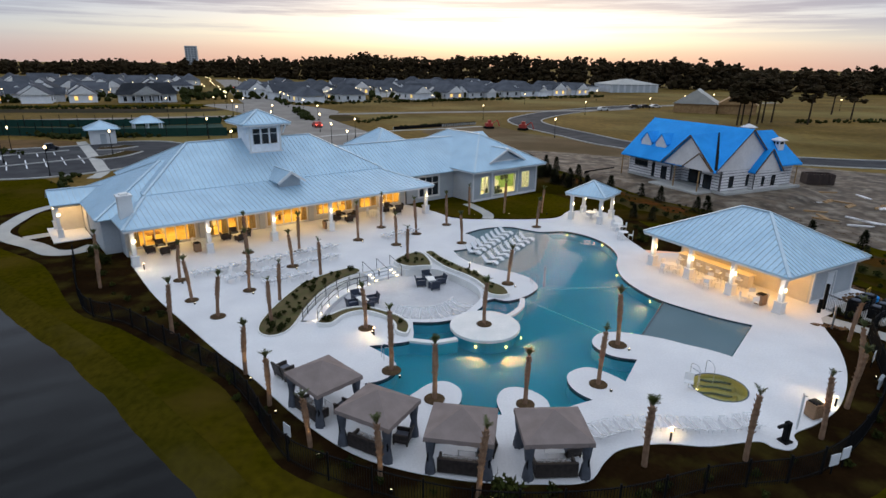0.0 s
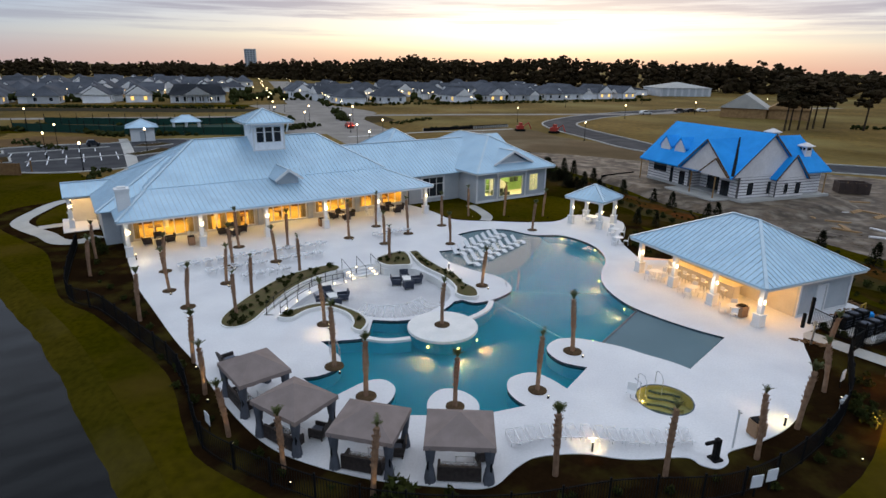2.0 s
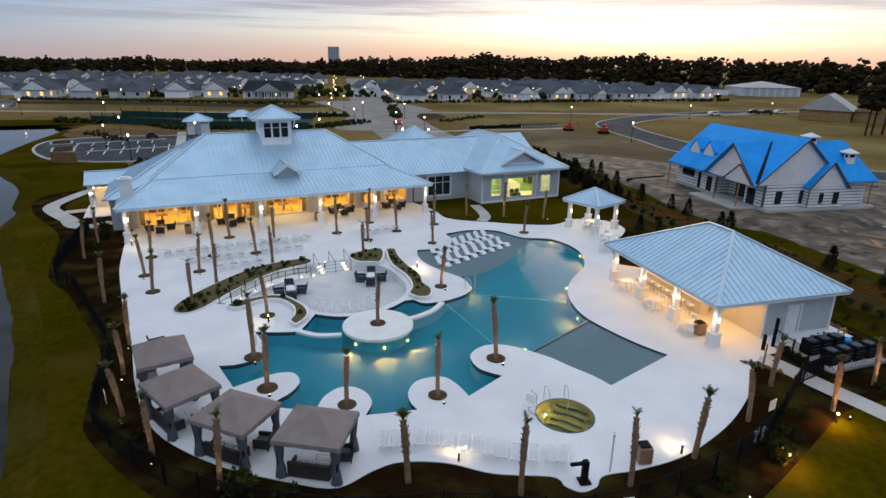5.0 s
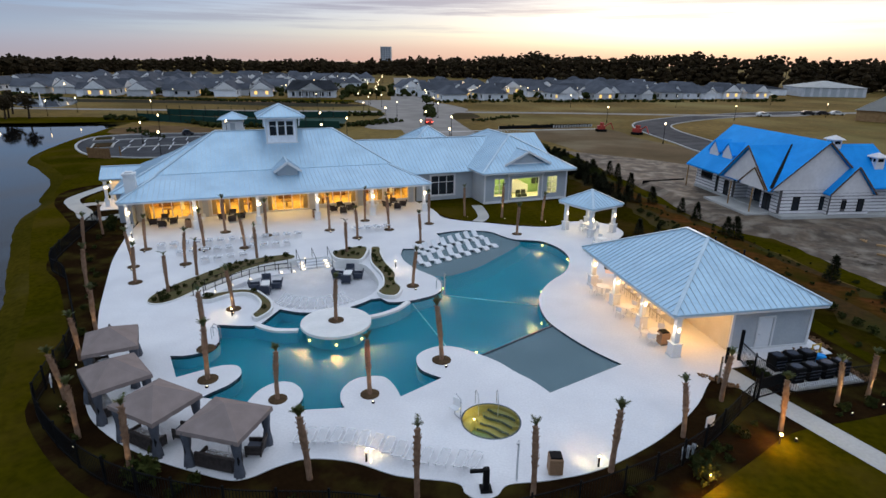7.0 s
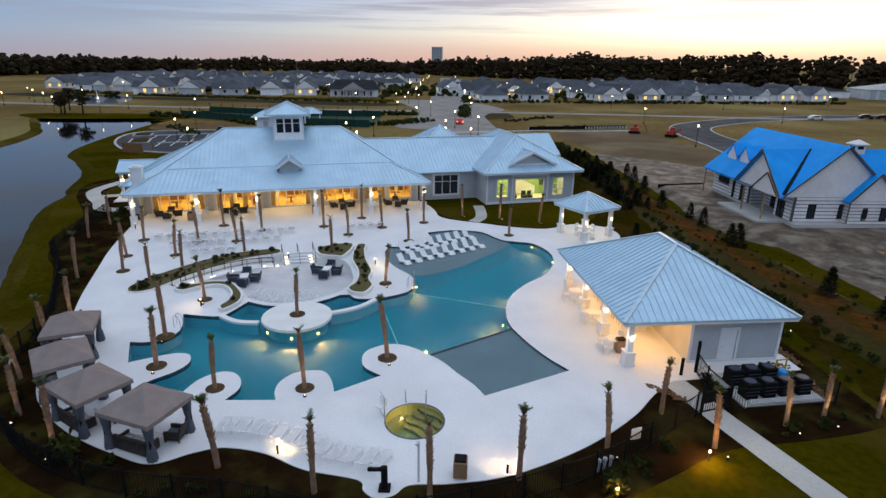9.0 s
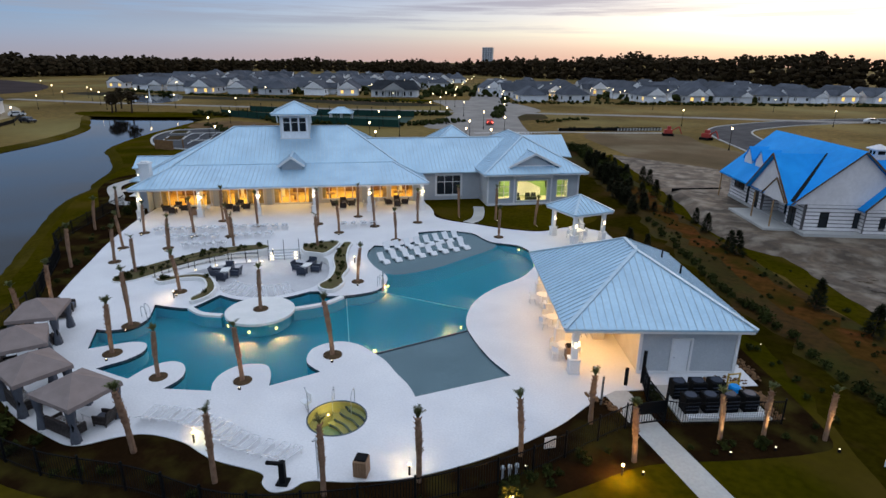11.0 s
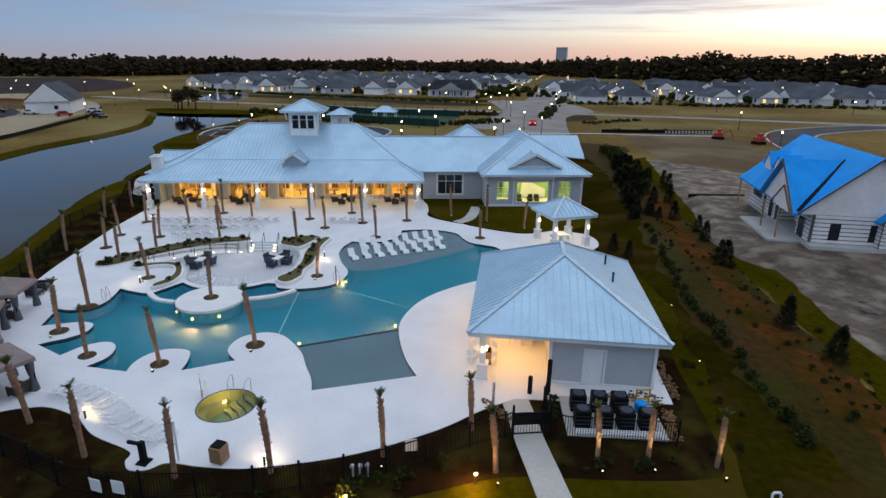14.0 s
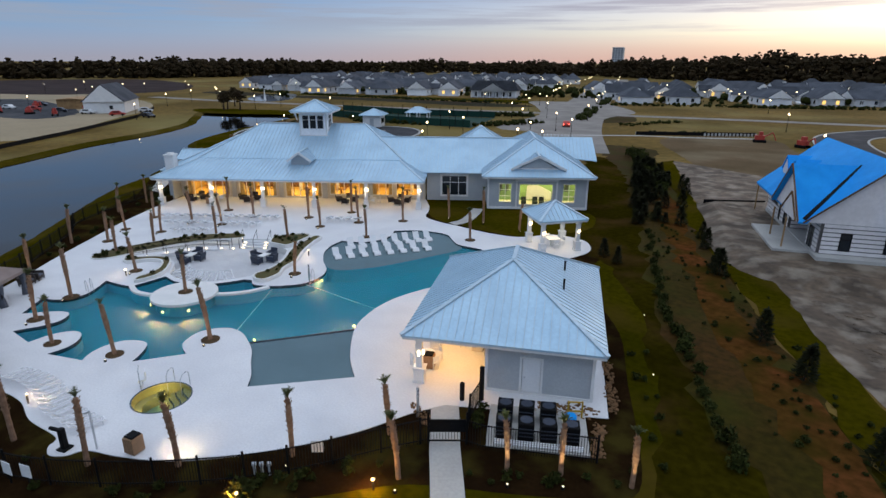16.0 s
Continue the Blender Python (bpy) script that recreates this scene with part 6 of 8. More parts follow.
# ---- roads and paths ----
def strip(name, line, width, z, mat, label, steps=8):
    bm = bmesh.new()
    pts = ribbon(smooth(line, steps, False), width)
    n = len(pts) // 2
    vs = [bm.verts.new((p[0], p[1], z)) for p in pts]
    for i in range(n - 1):
        f = bm.faces.new((vs[i], vs[2 * n - 1 - i], vs[2 * n - 2 - i], vs[i + 1]))
    ob = tagged(ob_from(name, bm, mat), label, name.replace("_", " "), kind="structure")
    return ob


def kerb(line, width, side):
    """A pale kerb standing beside a road."""
    pts = smooth(line, 8, False)
    edge = ribbon(pts, width)
    n = len(edge) // 2
    run = edge[:n] if side > 0 else list(reversed(edge[n:]))
    bm = bmesh.new()
    add_prism(bm, ribbon(run, 0.4), -0.05, 0.12)
    tagged(ob_from("kerb", bm, CONCRETE), "pale concrete kerb", "kerb", kind="structure")


curve_road = [(86, 264), (60, 244), (38, 219), (26, 198), (22, 184), (24.5, 168), (32, 148), (38, 133), (50, 120), (66, 112), (95, 108), (150, 112)]
strip("road", curve_road, 10, -0.03, ASPHALT, "curving gray asphalt road round the building plots")
kerb(curve_road, 10.5, 1), kerb(curve_road, 10.5, -1)
boulevard = [(-14, 118), (-34, 152), (-58, 200), (-88, 262), (-118, 328), (-172, 448), (-215, 540)]
ROADGRAY = material("worn_road", (0.29, 0.265, 0.24), (0.22, 0.20, 0.18), rough=0.9, scale=0.15, fine=2, world_space=True)
strip("boulevard", boulevard, 18, -0.03, ROADGRAY, "wide pale boulevard leading to the woods")
patch("road_junction", smooth([(-50, 143), (-63, 183), (-86, 214), (-101, 234), (-74, 244), (-44, 214), (-41.8, 192), (-35, 161), (-36, 145)], 4), -0.022, ROADGRAY, "wide pale road junction before the houses")
cross = [(-240, 128), (-190, 140), (-140, 158), (-90, 178), (-52, 195), (-10, 212), (60, 236), (86, 262), (160, 300)]
strip("cross_road", cross, 6, -0.026, ROADGRAY, "pale road crossing in front of the houses")
drive = [(-30, 128), (-42, 118), (-58, 106), (-74, 100), (-98, 96)]
LOT = smooth([(-94, 98), (-92, 104.5), (-85, 111), (-78.5, 114.5), (-72, 123), (-63, 124.5), (-55, 119), (-50, 108), (-51.5, 97), (-55.5, 88.5), (-60.5, 83.5), (-66, 81.2), (-75, 81), (-87, 88.5)], 5)
LOT = LOT if area(LOT) > 0 else LOT[::-1]
patch("parking_lot", LOT, -0.028, ASPHALT, "dark asphalt car park with painted bays")
bm = bmesh.new()
band(bm, offset(LOT, 0.25), 0.45, -0.06, 0.12)
tagged(ob_from("kerb", bm, CONCRETE), "pale concrete kerb round the car park", "kerb", kind="structure")
strip("entrance_drive", [(-14, 118), (-30, 116), (-48, 112), (-62, 104)], 9, -0.024, ASPHALT, "asphalt drive to the car park")
bay_dir, bay_out = Vector((0.69, 0.725, 0)), Vector((-0.62, 0.785, 0))
for start, side_of, n in (((-76.0, 89.8), 1, 6), ((-76.0, 89.8), -1, 6), ((-86.5, 97.6), -1, 6)):
    for k in range(n):
        bm = bmesh.new()
        p = Vector((*start, -0.016)) + bay_dir * (2.75 * k + 0.6)
        add_beam(bm, p + bay_out * 0.3 * side_of, p + bay_out * 5.0 * side_of, 0.18, 0.01)
        tagged(ob_from("bay_line", bm, WHITE), "white painted parking bay line", "line", "parking bay lines", "structure")
for start, length in (((-76.0, 89.8), 15.8), ((-86.5, 97.6), 17.0)):
    bm = bmesh.new()
    q = Vector((*start, 0)) + bay_dir * length
    add_prism(bm, ribbon([start, (q.x, q.y)], 0.38), -0.05, 0.12)
    tagged(ob_from("kerb", bm, CONCRETE), "pale concrete kerb between the bays", "kerb", kind="structure")
patch("belt_bed", smooth([(-104, 112), (-98, 106), (-92, 106.5), (-85, 113), (-79, 117), (-79, 121.5), (-90, 124), (-102, 122)], 4), -0.035, material("tan_straw_bed", (0.15, 0.085, 0.035), (0.09, 0.052, 0.02), rough=0.95, scale=0.2, fine=2, world_space=True), "tan straw bed beside the car park", rough_edge=0.3)
strip("porch_path", [(-33.4, 51.6), (-34.0, 49.6), (-36.0, 49.2), (-38.9, 51.0), (-42.4, 52.7), (-45.5, 55.0), (-47.3, 59.6), (-48.2, 64.1), (-46.5, 69.0), (-43.5, 73.0)], 1.7, -0.014, CONCRETE, "pale curving path to the side porch")
strip("porch_walk", [(-41.6, 53.2), (-40.2, 54.7), (-38.4, 55.4)], 1.6, -0.011, CONCRETE, "pale walk up to the side porch")
strip("footpath", [(-53.5, 83.5), (-55.0, 88.5), (-58.5, 93.5), (-69.0, 107.5), (-80.5, 122.4)], 1.9, -0.015, CONCRETE, "pale concrete footpath curving to the car park")
strip("gate_path", [(28.0, 38.6), (29.6, 36.9), (30.5, 35.9), (32.0, 34.4), (34.2, 32.2), (38.0, 28.5), (46, 22)], 1.45, -0.012, CONCRETE, "pale concrete path through the gate")
strip("lawn_path", [(5.2, 64.4), (5.3, 66.4), (4.2, 69.2), (2.9, 71.6)], 1.3, -0.008, CONCRETE, "pale winding path to the clubhouse wing")
patch("red_straw_bed", ribbon(smooth([(51, 38.5), (45.6, 45.5), (39.0, 54.6), (34.4, 61.6), (29.9, 69), (23.0, 80.5), (16, 94.5), (8, 108)], 4, False), 2.6), -0.026, material("fresh_red_straw", (0.13, 0.042, 0.015), (0.06, 0.034, 0.007), rough=0.95, spec=0.0, scale=0.16, fine=1.8, tooth=0.7, grime=(0.03, 0.024, 0.004), grime_scale=0.3, grime_amount=0.95, world_space=True), "fresh red pine straw along the bank", rough_edge=0.7)
strip("field_path", [(-32, 138), (-23, 146), (-14, 153.5), (-5, 158), (8, 167)], 1.5, -0.02, CONCRETE, "pale footpath across the field")
patch("far_plain", smooth([(-260, 20), (-110, 40), (-150, 84), (-178, 104), (-230, 116), (-330, 110), (-360, 40)], 4), -0.05, material("pale_sand", (0.36, 0.29, 0.19), (0.29, 0.23, 0.15), rough=0.95, scale=0.05, fine=0.9, grime=(0.22, 0.19, 0.13), grime_scale=0.04, world_space=True), "pale sandy building land beyond the pond")
patch("works_yard", smooth([(-262, 60), (-205, 52), (-168, 58), (-158, 66), (-172, 78), (-210, 84), (-262, 82)], 4), -0.044, ASPHALT, "dark worn works yard beyond the pond", rough_edge=0.5)
patch("dark_plough", smooth([(-520, 120), (-420, 60), (-300, 90), (-280, 150), (-360, 200), (-480, 210)], 4), -0.048, material("dark_heath", (0.045, 0.028, 0.026), (0.03, 0.02, 0.018), rough=0.95, scale=0.05, fine=0.7, world_space=True), "dark bare heath below the woods")
patch("planting_belt", smooth([(-262, 176), (-210, 183), (-150, 202), (-97, 214), (-84, 208), (-102, 194), (-150, 186), (-205, 168), (-258, 160)], 4), -0.046, material("dark_shrub_bed", (0.040, 0.022, 0.010), (0.022, 0.024, 0.008), rough=0.95, scale=0.08, fine=0.7, tooth=0.7, world_space=True), "dark red-brown planted belt before the houses")
patch("verge_bed", smooth([(-60, 216), (-50, 178), (-38, 172), (-30, 184), (-42, 206), (-52, 224)], 4), -0.044, STRAW, "reddish straw bed beside the avenue")
patch("shore_grass", smooth([(-162, 114), (-148, 107), (-134, 113), (-120, 123.5), (-110, 128), (-122, 136), (-142, 128)], 4), -0.047, LAWN, "yellow-green grass along the far shore", rough_edge=0.5)
patch("green_verge", smooth([(-215, 186), (-150, 208), (-95, 222), (-84, 238), (-120, 232), (-210, 196)], 4), -0.04, LAWN, "green verge before the houses")
patch("court_surface", [(-116, 131), (-80, 130), (-54, 137), (-66, 163), (-90, 151), (-120, 146)], -0.04, material("green_court", (0.03, 0.07, 0.055), (0.04, 0.06, 0.05), rough=0.85, scale=0.1, fine=2, world_space=True), "dark green tennis courts")
bm = bmesh.new()
add_tube(bm, [((-189, 156, -0.02), 0.7), ((-189, 156, 0.5), 0.45), ((-189, 156, 2.6), 0.25), ((-189, 156, 4.6), 0.06)], 8)
tagged(ob_from("fountain_jet", bm, WHITE), "white fountain jet in the far pond", "fountain")

for line in ([(-63.8, 101), (-62.0, 110)], [(-79.5, 88.0), (-84, 92.5)], [(-88.5, 96), (-91.5, 99)], [(-70.5, 112.5), (-66.5, 117)], [(-45, 112), (-36, 120)]):
    isl = tagged(new("parking_island"), "kerbed planting island in the car park", "island", kind="structure")
    bm = bmesh.new()
    add_prism(bm, ribbon(smooth([line[0], ((line[0][0] + line[1][0]) / 2 + 0.8, (line[0][1] + line[1][1]) / 2 - 0.8), line[1]], 5, False), 4.0), -0.05, 0.12)
    part("kerb_ring", bm, CONCRETE, isl)
    bm = bmesh.new()
    add_prism(bm, ribbon(smooth([line[0], ((line[0][0] + line[1][0]) / 2 + 0.8, (line[0][1] + line[1][1]) / 2 - 0.8), line[1]], 5, False), 3.2), 0.1, 0.15)
    part("island_soil", bm, STRAW, isl)

# ---- house under construction ----
site = thing("unfinished_house", pose(29.0, 92.5, 0.0, 0, 0, -63.1), "unfinished house with bright blue roof wrap and white striped walls", "house")
SHEATH = material("gray_sheathing", (0.16, 0.15, 0.15), (0.12, 0.11, 0.11), rough=0.85, scale=0.5, fine=4, world_space=True)


def blue_roof(planes, name="roof"):
    for pl in planes:
        bm = bmesh.new()
        hi = [bm.verts.new(q) for q in pl]
        lo = [bm.verts.new((q[0], q[1], q[2] - 0.18)) for q in pl]
        bm.faces.new(hi)
        bm.faces.new(list(reversed(lo)))
        for i in range(len(pl)):
            j = (i + 1) % len(pl)
            bm.faces.new((lo[i], lo[j], hi[j], hi[i]))
        part(name, bm, TARP, site, "bright blue roof underlay")


def gable_wall(pts, depth, mat, name="gable"):
    bm = bmesh.new()
    a = [bm.verts.new(p) for p in pts]
    b = [bm.verts.new(Vector(p) + Vector(depth)) for p in pts]
    bm.faces.new(a)
    bm.faces.new(list(reversed(b)))
    for i in range(len(pts)):
        j = (i + 1) % len(pts)
        bm.faces.new((a[i], b[i], b[j], a[j]))
    part(name, bm, mat, site, "white house-wrapped gable")


def rake(p, q):
    bm = bmesh.new()
    add_beam(bm, p, q, 0.1, 0.14)
    part("rake_board", bm, RAKE, site, "raw timber rake board")


zb, ze = 0.95, 3.8
blue_roof([[(-0.6, -1.2, ze), (9.0, -1.2, ze), (17.6, -1.2, ze), (17.6, 5, 9.2), (-0.6, 5, 9.2)], [(17.6, 11.2, ze), (-0.6, 11.2, ze), (-0.6, 5, 9.2), (17.6, 5, 9.2)]])
blue_roof([[(8.2, -1.6, ze), (12.9, -1.6, 8.2), (12.9, 4.0, 8.2), (8.2, -1.0, ze)][:3] + [(8.2, -0.9, ze)], [(17.6, -1.6, ze), (17.6, -0.9, ze), (12.9, 4.0, 8.2), (12.9, -1.6, 8.2)]], "cross_gable_roof")
bm = bmesh.new()
add_beam(bm, (13.0, 4.0, 8.25), (17.45, -1.1, 4.0), 0.4, 0.12)
part("valley_strip", bm, BLACK, site, "dark valley strip between two roof planes")
gable_wall([(8.4, -1.2, ze - 0.1), (17.3, -1.2, ze - 0.1), (12.9, -1.2, 7.95)], (0, 0.25, 0), WRAP)
gable_wall([(12.6, -1.7, ze - 0.1), (17.3, -1.7, ze - 0.1), (15.0, -1.7, 5.9)], (0, 0.45, 0), WRAP)
gable_wall([(17.25, -1.0, ze - 0.1), (17.25, 11.0, ze - 0.1), (17.25, 5, 8.95)], (-0.25, 0, 0), WRAP)
gable_wall([(-0.2, 11.0, ze - 0.1), (-0.2, -1.0, ze - 0.1), (-0.2, 5, 8.95)], (0.25, 0, 0), WRAP)
rake((8.2, -1.6, ze), (12.9, -1.6, 8.15)), rake((12.9, -1.6, 8.15), (17.5, -1.6, ze))
rake((12.4, -1.8, ze), (15.0, -1.8, 5.95)), rake((15.0, -1.8, 5.95), (17.4, -1.8, ze))
rake((17.6, -1.2, ze - 0.1), (17.6, 5, 9.1)), rake((17.6, 5, 9.1), (17.6, 11.2, ze - 0.1))
boxes("slab", CONCRETE, site, (-0.1, 18.4, 0.1, 15.6, 0.6, zb - 0.01), label="pale concrete house slab")


def striped_wall(axis, at, a0, a1, z0, z1, outward, holes=()):
    """A sheathed wall with rows of white wrap and window openings set in it."""
    if axis == "u":
        boxes("wall", SHEATH, site, (a0, a1, at, at + 0.2, z0, z1))
    else:
        boxes("wall", SHEATH, site, (at, at + 0.2, a0, a1, z0, z1))
    d0, d1 = ((at - 0.03, at - 0.002) if outward < 0 else (at + 0.202, at + 0.23))
    n = 7
    for k in range(n):
        lo, hi = z0 + (z1 - z0) * (k + 0.12) / n, z0 + (z1 - z0) * (k + 0.88) / n
        spans, cur = [], a0
        for h0, h1, hz0, hz1 in sorted(holes):
            if hz0 < hi and hz1 > lo:
                spans.append((cur, h0))
                cur = h1
        spans.append((cur, a1))
        for s0, s1 in spans:
            if s1 - s0 > 0.05:
                if axis == "u":
                    boxes("wrap_strip", WRAP, site, (s0, s1, d0, d1, lo, hi))
                else:
                    boxes("wrap_strip", WRAP, site, (d0, d1, s0, s1, lo, hi))
    for h0, h1, hz0, hz1 in holes:
        window(site, axis, at - 0.02 if outward < 0 else at + 0.21, h0, h1, hz0, hz1, 1 if h1 - h0 < 1.3 else 2, 2, DARKGLASS, BLACK, label="dark unfinished window")


striped_wall("u", 0.2, 0.0, 8.6, zb, ze - 0.1, -1, [(1.2, 4.0, 2.3, 3.0), (4.9, 5.5, 0.9, 3.0), (6.8, 7.9, 0.9, 2.8)])
striped_wall("u", 2.2, 8.6, 14.0, zb, ze - 0.1, -1, [(10.2, 13.2, 0.45, 2.9)])
striped_wall("u", 0.4, 14.0, 17.0, zb, ze - 0.1, -1, [(14.4, 15.8, 0.45, 2.9)])
striped_wall("v", 8.6, 0.4, 2.2, zb, ze - 0.1, 1)
striped_wall("v", 17.0, 0.6, 11.0, zb, ze - 0.1, 1, [(2.0, 2.9, 1.3, 2.9), (5.4, 6.3, 1.3, 2.9)])
striped_wall("u", 11.0, 0.0, 17.0, zb, ze - 0.1, 1)
striped_wall("v", 0.0, 0.4, 11.0, zb, ze - 0.1, -1)
striped_wall("v", 17.9, 6.0, 11.0, zb, ze - 0.3, 1, [(7.4, 8.0, 1.6, 2.6), (9.4, 10.2, 1.3, 2.8)])
striped_wall("u", 6.0, 17.2, 17.9, zb, ze - 0.3, -1)
striped_wall("v", 16.8, 11.2, 15.2, zb, ze - 0.1, 1)
gable_wall([(18.1, 5.9, ze - 0.4), (18.1, 11.1, ze - 0.4), (18.1, 8.5, 6.3)], (-0.25, 0, 0), WRAP)
rake((18.4, 5.6, ze - 0.5), (18.4, 8.5, 6.45)), rake((18.4, 8.5, 6.45), (18.4, 11.4, ze - 0.5))
blue_roof([[(18.4, 8.5, 6.5), (14.0, 8.5, 6.5), (14.0, 5.6, ze - 0.4), (18.4, 5.6, ze - 0.4)], [(18.4, 11.4, ze - 0.4), (14.0, 11.4, ze - 0.4), (14.0, 8.5, 6.5), (18.4, 8.5, 6.5)]], "wing_roof")
blue_roof([[(18.1, 10.6, 4.05), (18.1, 15.7, 4.05), (14.3, 13.2, 8.5), (14.3, 7.6, 8.5)], [(18.1, 15.7, 4.05), (10.0, 15.7, 4.05), (14.3, 13.2, 8.5)], [(10.0, 15.7, 4.05), (10.0, 9.0, 4.05), (14.3, 7.6, 8.5), (14.3, 13.2, 8.5)]], "rear_roof")
for u, v, zt in ((14.2, 8.2, 9.5), (16.0, 12.6, 7.7)):
    boxes("roof_cupola", WRAP, site, (u - 0.55, u + 0.55, v - 0.55, v + 0.55, zt - 2.0, zt - 0.5))
    boxes("cupola_slot", BLACK, site, (u - 0.42, u - 0.1, v - 0.57, v - 0.551, zt - 1.0, zt - 0.65), (u + 0.1, u + 0.42, v - 0.57, v - 0.551, zt - 1.0, zt - 0.65), (u + 0.551, u + 0.57, v - 0.35, v + 0.35, zt - 1.0, zt - 0.65))
    bm = bmesh.new()
    add_tube(bm, [((u, v, zt - 0.5), 1.15), ((u, v, zt - 0.42), 1.1), ((u, v, zt), 0.1)], 4)
    bmesh.ops.rotate(bm, cent=(u, v, 0), matrix=Matrix.Rotation(radians(45), 3, "Z"), verts=bm.verts[:])
    part("cupola_cap", bm, WRAP, site)
for u in (2.6, 5.6):
    gable_wall([(u - 1.0, 0.7, 5.2), (u + 1.0, 0.7, 5.2), (u + 1.0, 0.7, 6.2), (u, 0.7, 7.35), (u - 1.0, 0.7, 6.2)], (0, 0.2, 0), WRAP, "dormer")
    blue_roof([[(u - 1.2, 0.6, 6.05), (u - 1.2, 1.9, 6.05), (u, 3.4, 7.5), (u, 0.6, 7.5)], [(u + 1.2, 1.9, 6.05), (u + 1.2, 0.6, 6.05), (u, 0.6, 7.5), (u, 3.4, 7.5)]], "dormer_roof")
for u, v in ((11.4, -2.0), (15.6, -2.0), (-0.3, -1.0), (17.7, 15.3)):
    boxes("prop_post", TIMBER, site, (u - 0.06, u + 0.06, v - 0.06, v + 0.06, 0.6, ze - 0.15))
boxes("porch_slab", CONCRETE, site, (7.6, 16.4, -2.9, 0.08, 0.6, 0.85))

# raised building plot under the house
plot = smooth([(-6, -6), (4, -7), (14, -8), (23, -5), (25, 6), (22, 17), (10, 19), (-3, 16), (-7, 5)], 4)
rot = Matrix.Rotation(radians(-63.1), 2)
loops = [[Vector((29.0, 92.5)) + rot @ (Vector((8.5, 5)) + (Vector(p) - Vector((8.5, 5))) * k) for p in plot] for k in (1.0, 0.92, 0.86)]
bm = bmesh.new()
rows = [[bm.verts.new((p.x, p.y, z)) for p in lp] for lp, z in zip(loops, (-0.08, 0.35, 0.62))]
for ra2, rb2 in zip(rows, rows[1:]):
    for i in range(len(ra2)):
        j = (i + 1) % len(ra2)
        bm.faces.new((ra2[i], ra2[j], rb2[j], rb2[i]))
bm.faces.new(rows[-1])
bmesh.ops.triangulate(bm, faces=[f for f in bm.faces if len(f.verts) > 4])
tagged(ob_from("building_plot", bm, MUD), "raised muddy building plot under the house", "plot", kind="structure")

# site clutter
skip = thing("dumpster", pose(57.5, 89.5, 0, 0, 0, -8), "open dark brown steel dumpster full of offcuts", "dumpster")
RUST = material("brown_steel", (0.06, 0.035, 0.025), (0.04, 0.025, 0.02), rough=0.6, scale=1, fine=8)
boxes("skip_wall", RUST, skip, (-2.0, 2.0, -1.2, -1.08, 0, 1.6))
boxes("skip_wall", RUST, skip, (-2.0, 2.0, 1.08, 1.2, 0, 1.6))
for x in (-2.0, 1.88):
    boxes("skip_end", RUST, skip, (x, x + 0.12, -1.08, 1.08, 0, 1.6))
boxes("skip_floor", RUST, skip, (-1.88, 1.88, -1.08, 1.08, 0, 0.1))
for x in (-1.2, -0.4, 0.4, 1.2):
    boxes("skip_rib", RUST, skip, (x - 0.05, x + 0.05, -1.28, -1.201, 0.1, 1.55))
for k in range(9):
    bm = bmesh.new()
    add_box(bm, -0.8, 0.8, -0.1, 0.1, -0.03, 0.03, pose(-1.0 + 0.25 * k, -0.5 + 0.25 * (k % 4), 1.15 + 0.05 * (k % 3), 8 * (k % 3), 10 * (k % 2) - 5, 37 * k))
    part("offcut", bm, TIMBER, skip)
boxes("rubble", RUST, skip, (-1.85, 1.85, -1.05, 1.05, 0.1, 1.05))
for k in range(26):
    lx, ly = rng.uniform(44, 60), rng.uniform(64, 84)
    if math.hypot(lx - 47, ly - 84) < 7:
        continue
    pile = thing("timber_pile", pose(lx, ly, -0.05, 0, 0, rng.uniform(0, 180)), "loose pale boards lying on the mud", "timber", "timber offcuts")
    for j in range(3):
        boxes("board", TIMBER if k % 3 else WRAP, pile, (-1.3 + 0.2 * j, 1.2 + 0.15 * j, -0.25 + 0.22 * j, -0.05 + 0.22 * j, 0, 0.08 + 0.03 * j))
mound_v, mound_f = ico_clumps([(lambda t, w: (28.5 + 22 * t + w, 82.5 - 33 * t + w * 0.7, -0.12, rng.uniform(0.12, 0.5)))(rng.random(), abs(rng.gauss(0, 2.6))) for k in range(260)] + [(rng.uniform(40, 60), rng.uniform(102, 110), -0.1, rng.uniform(0.3, 0.8)) for k in range(30)], 5, 0.4)
tagged(raw_mesh("earth_clods", mound_v, mound_f, [MUD]), "clods and heaps of wet earth", "earth", kind="stuff")
boxes_silt = thing("silt_fence", pose(0, 0, 0), "low black silt fence along the plot edge", "fence")
for a, b in (((22.1, 92.4), (27.9, 96.8)), ((-16, 154.5), (6, 172)), ((-92, 39), (-111, 58)), ((-111, 58), (-143, 86)), ((-143, 86), (-172, 102))):
    bm = bmesh.new()
    add_box(bm, 0, math.dist(a, b), -0.03, 0.03, -0.05, 0.8, pose(a[0], a[1], 0, 0, 0, math.degrees(math.atan2(b[1] - a[1], b[0] - a[0]))))
    part("fabric_panel", bm, BLACK, boxes_silt)
for k in range(34):
    t = k / 33
    blk = thing("kerb_block", pose(-16 + 22 * t, 155 + 17 * t, 0.0, 0, 0, 38), "pale block in a long row on the field", "block", "row of blocks")
    boxes("block_body", CONCRETE, blk, (-0.25, 0.25, -0.2, 0.2, -0.06, 0.6), bevel=0.02)

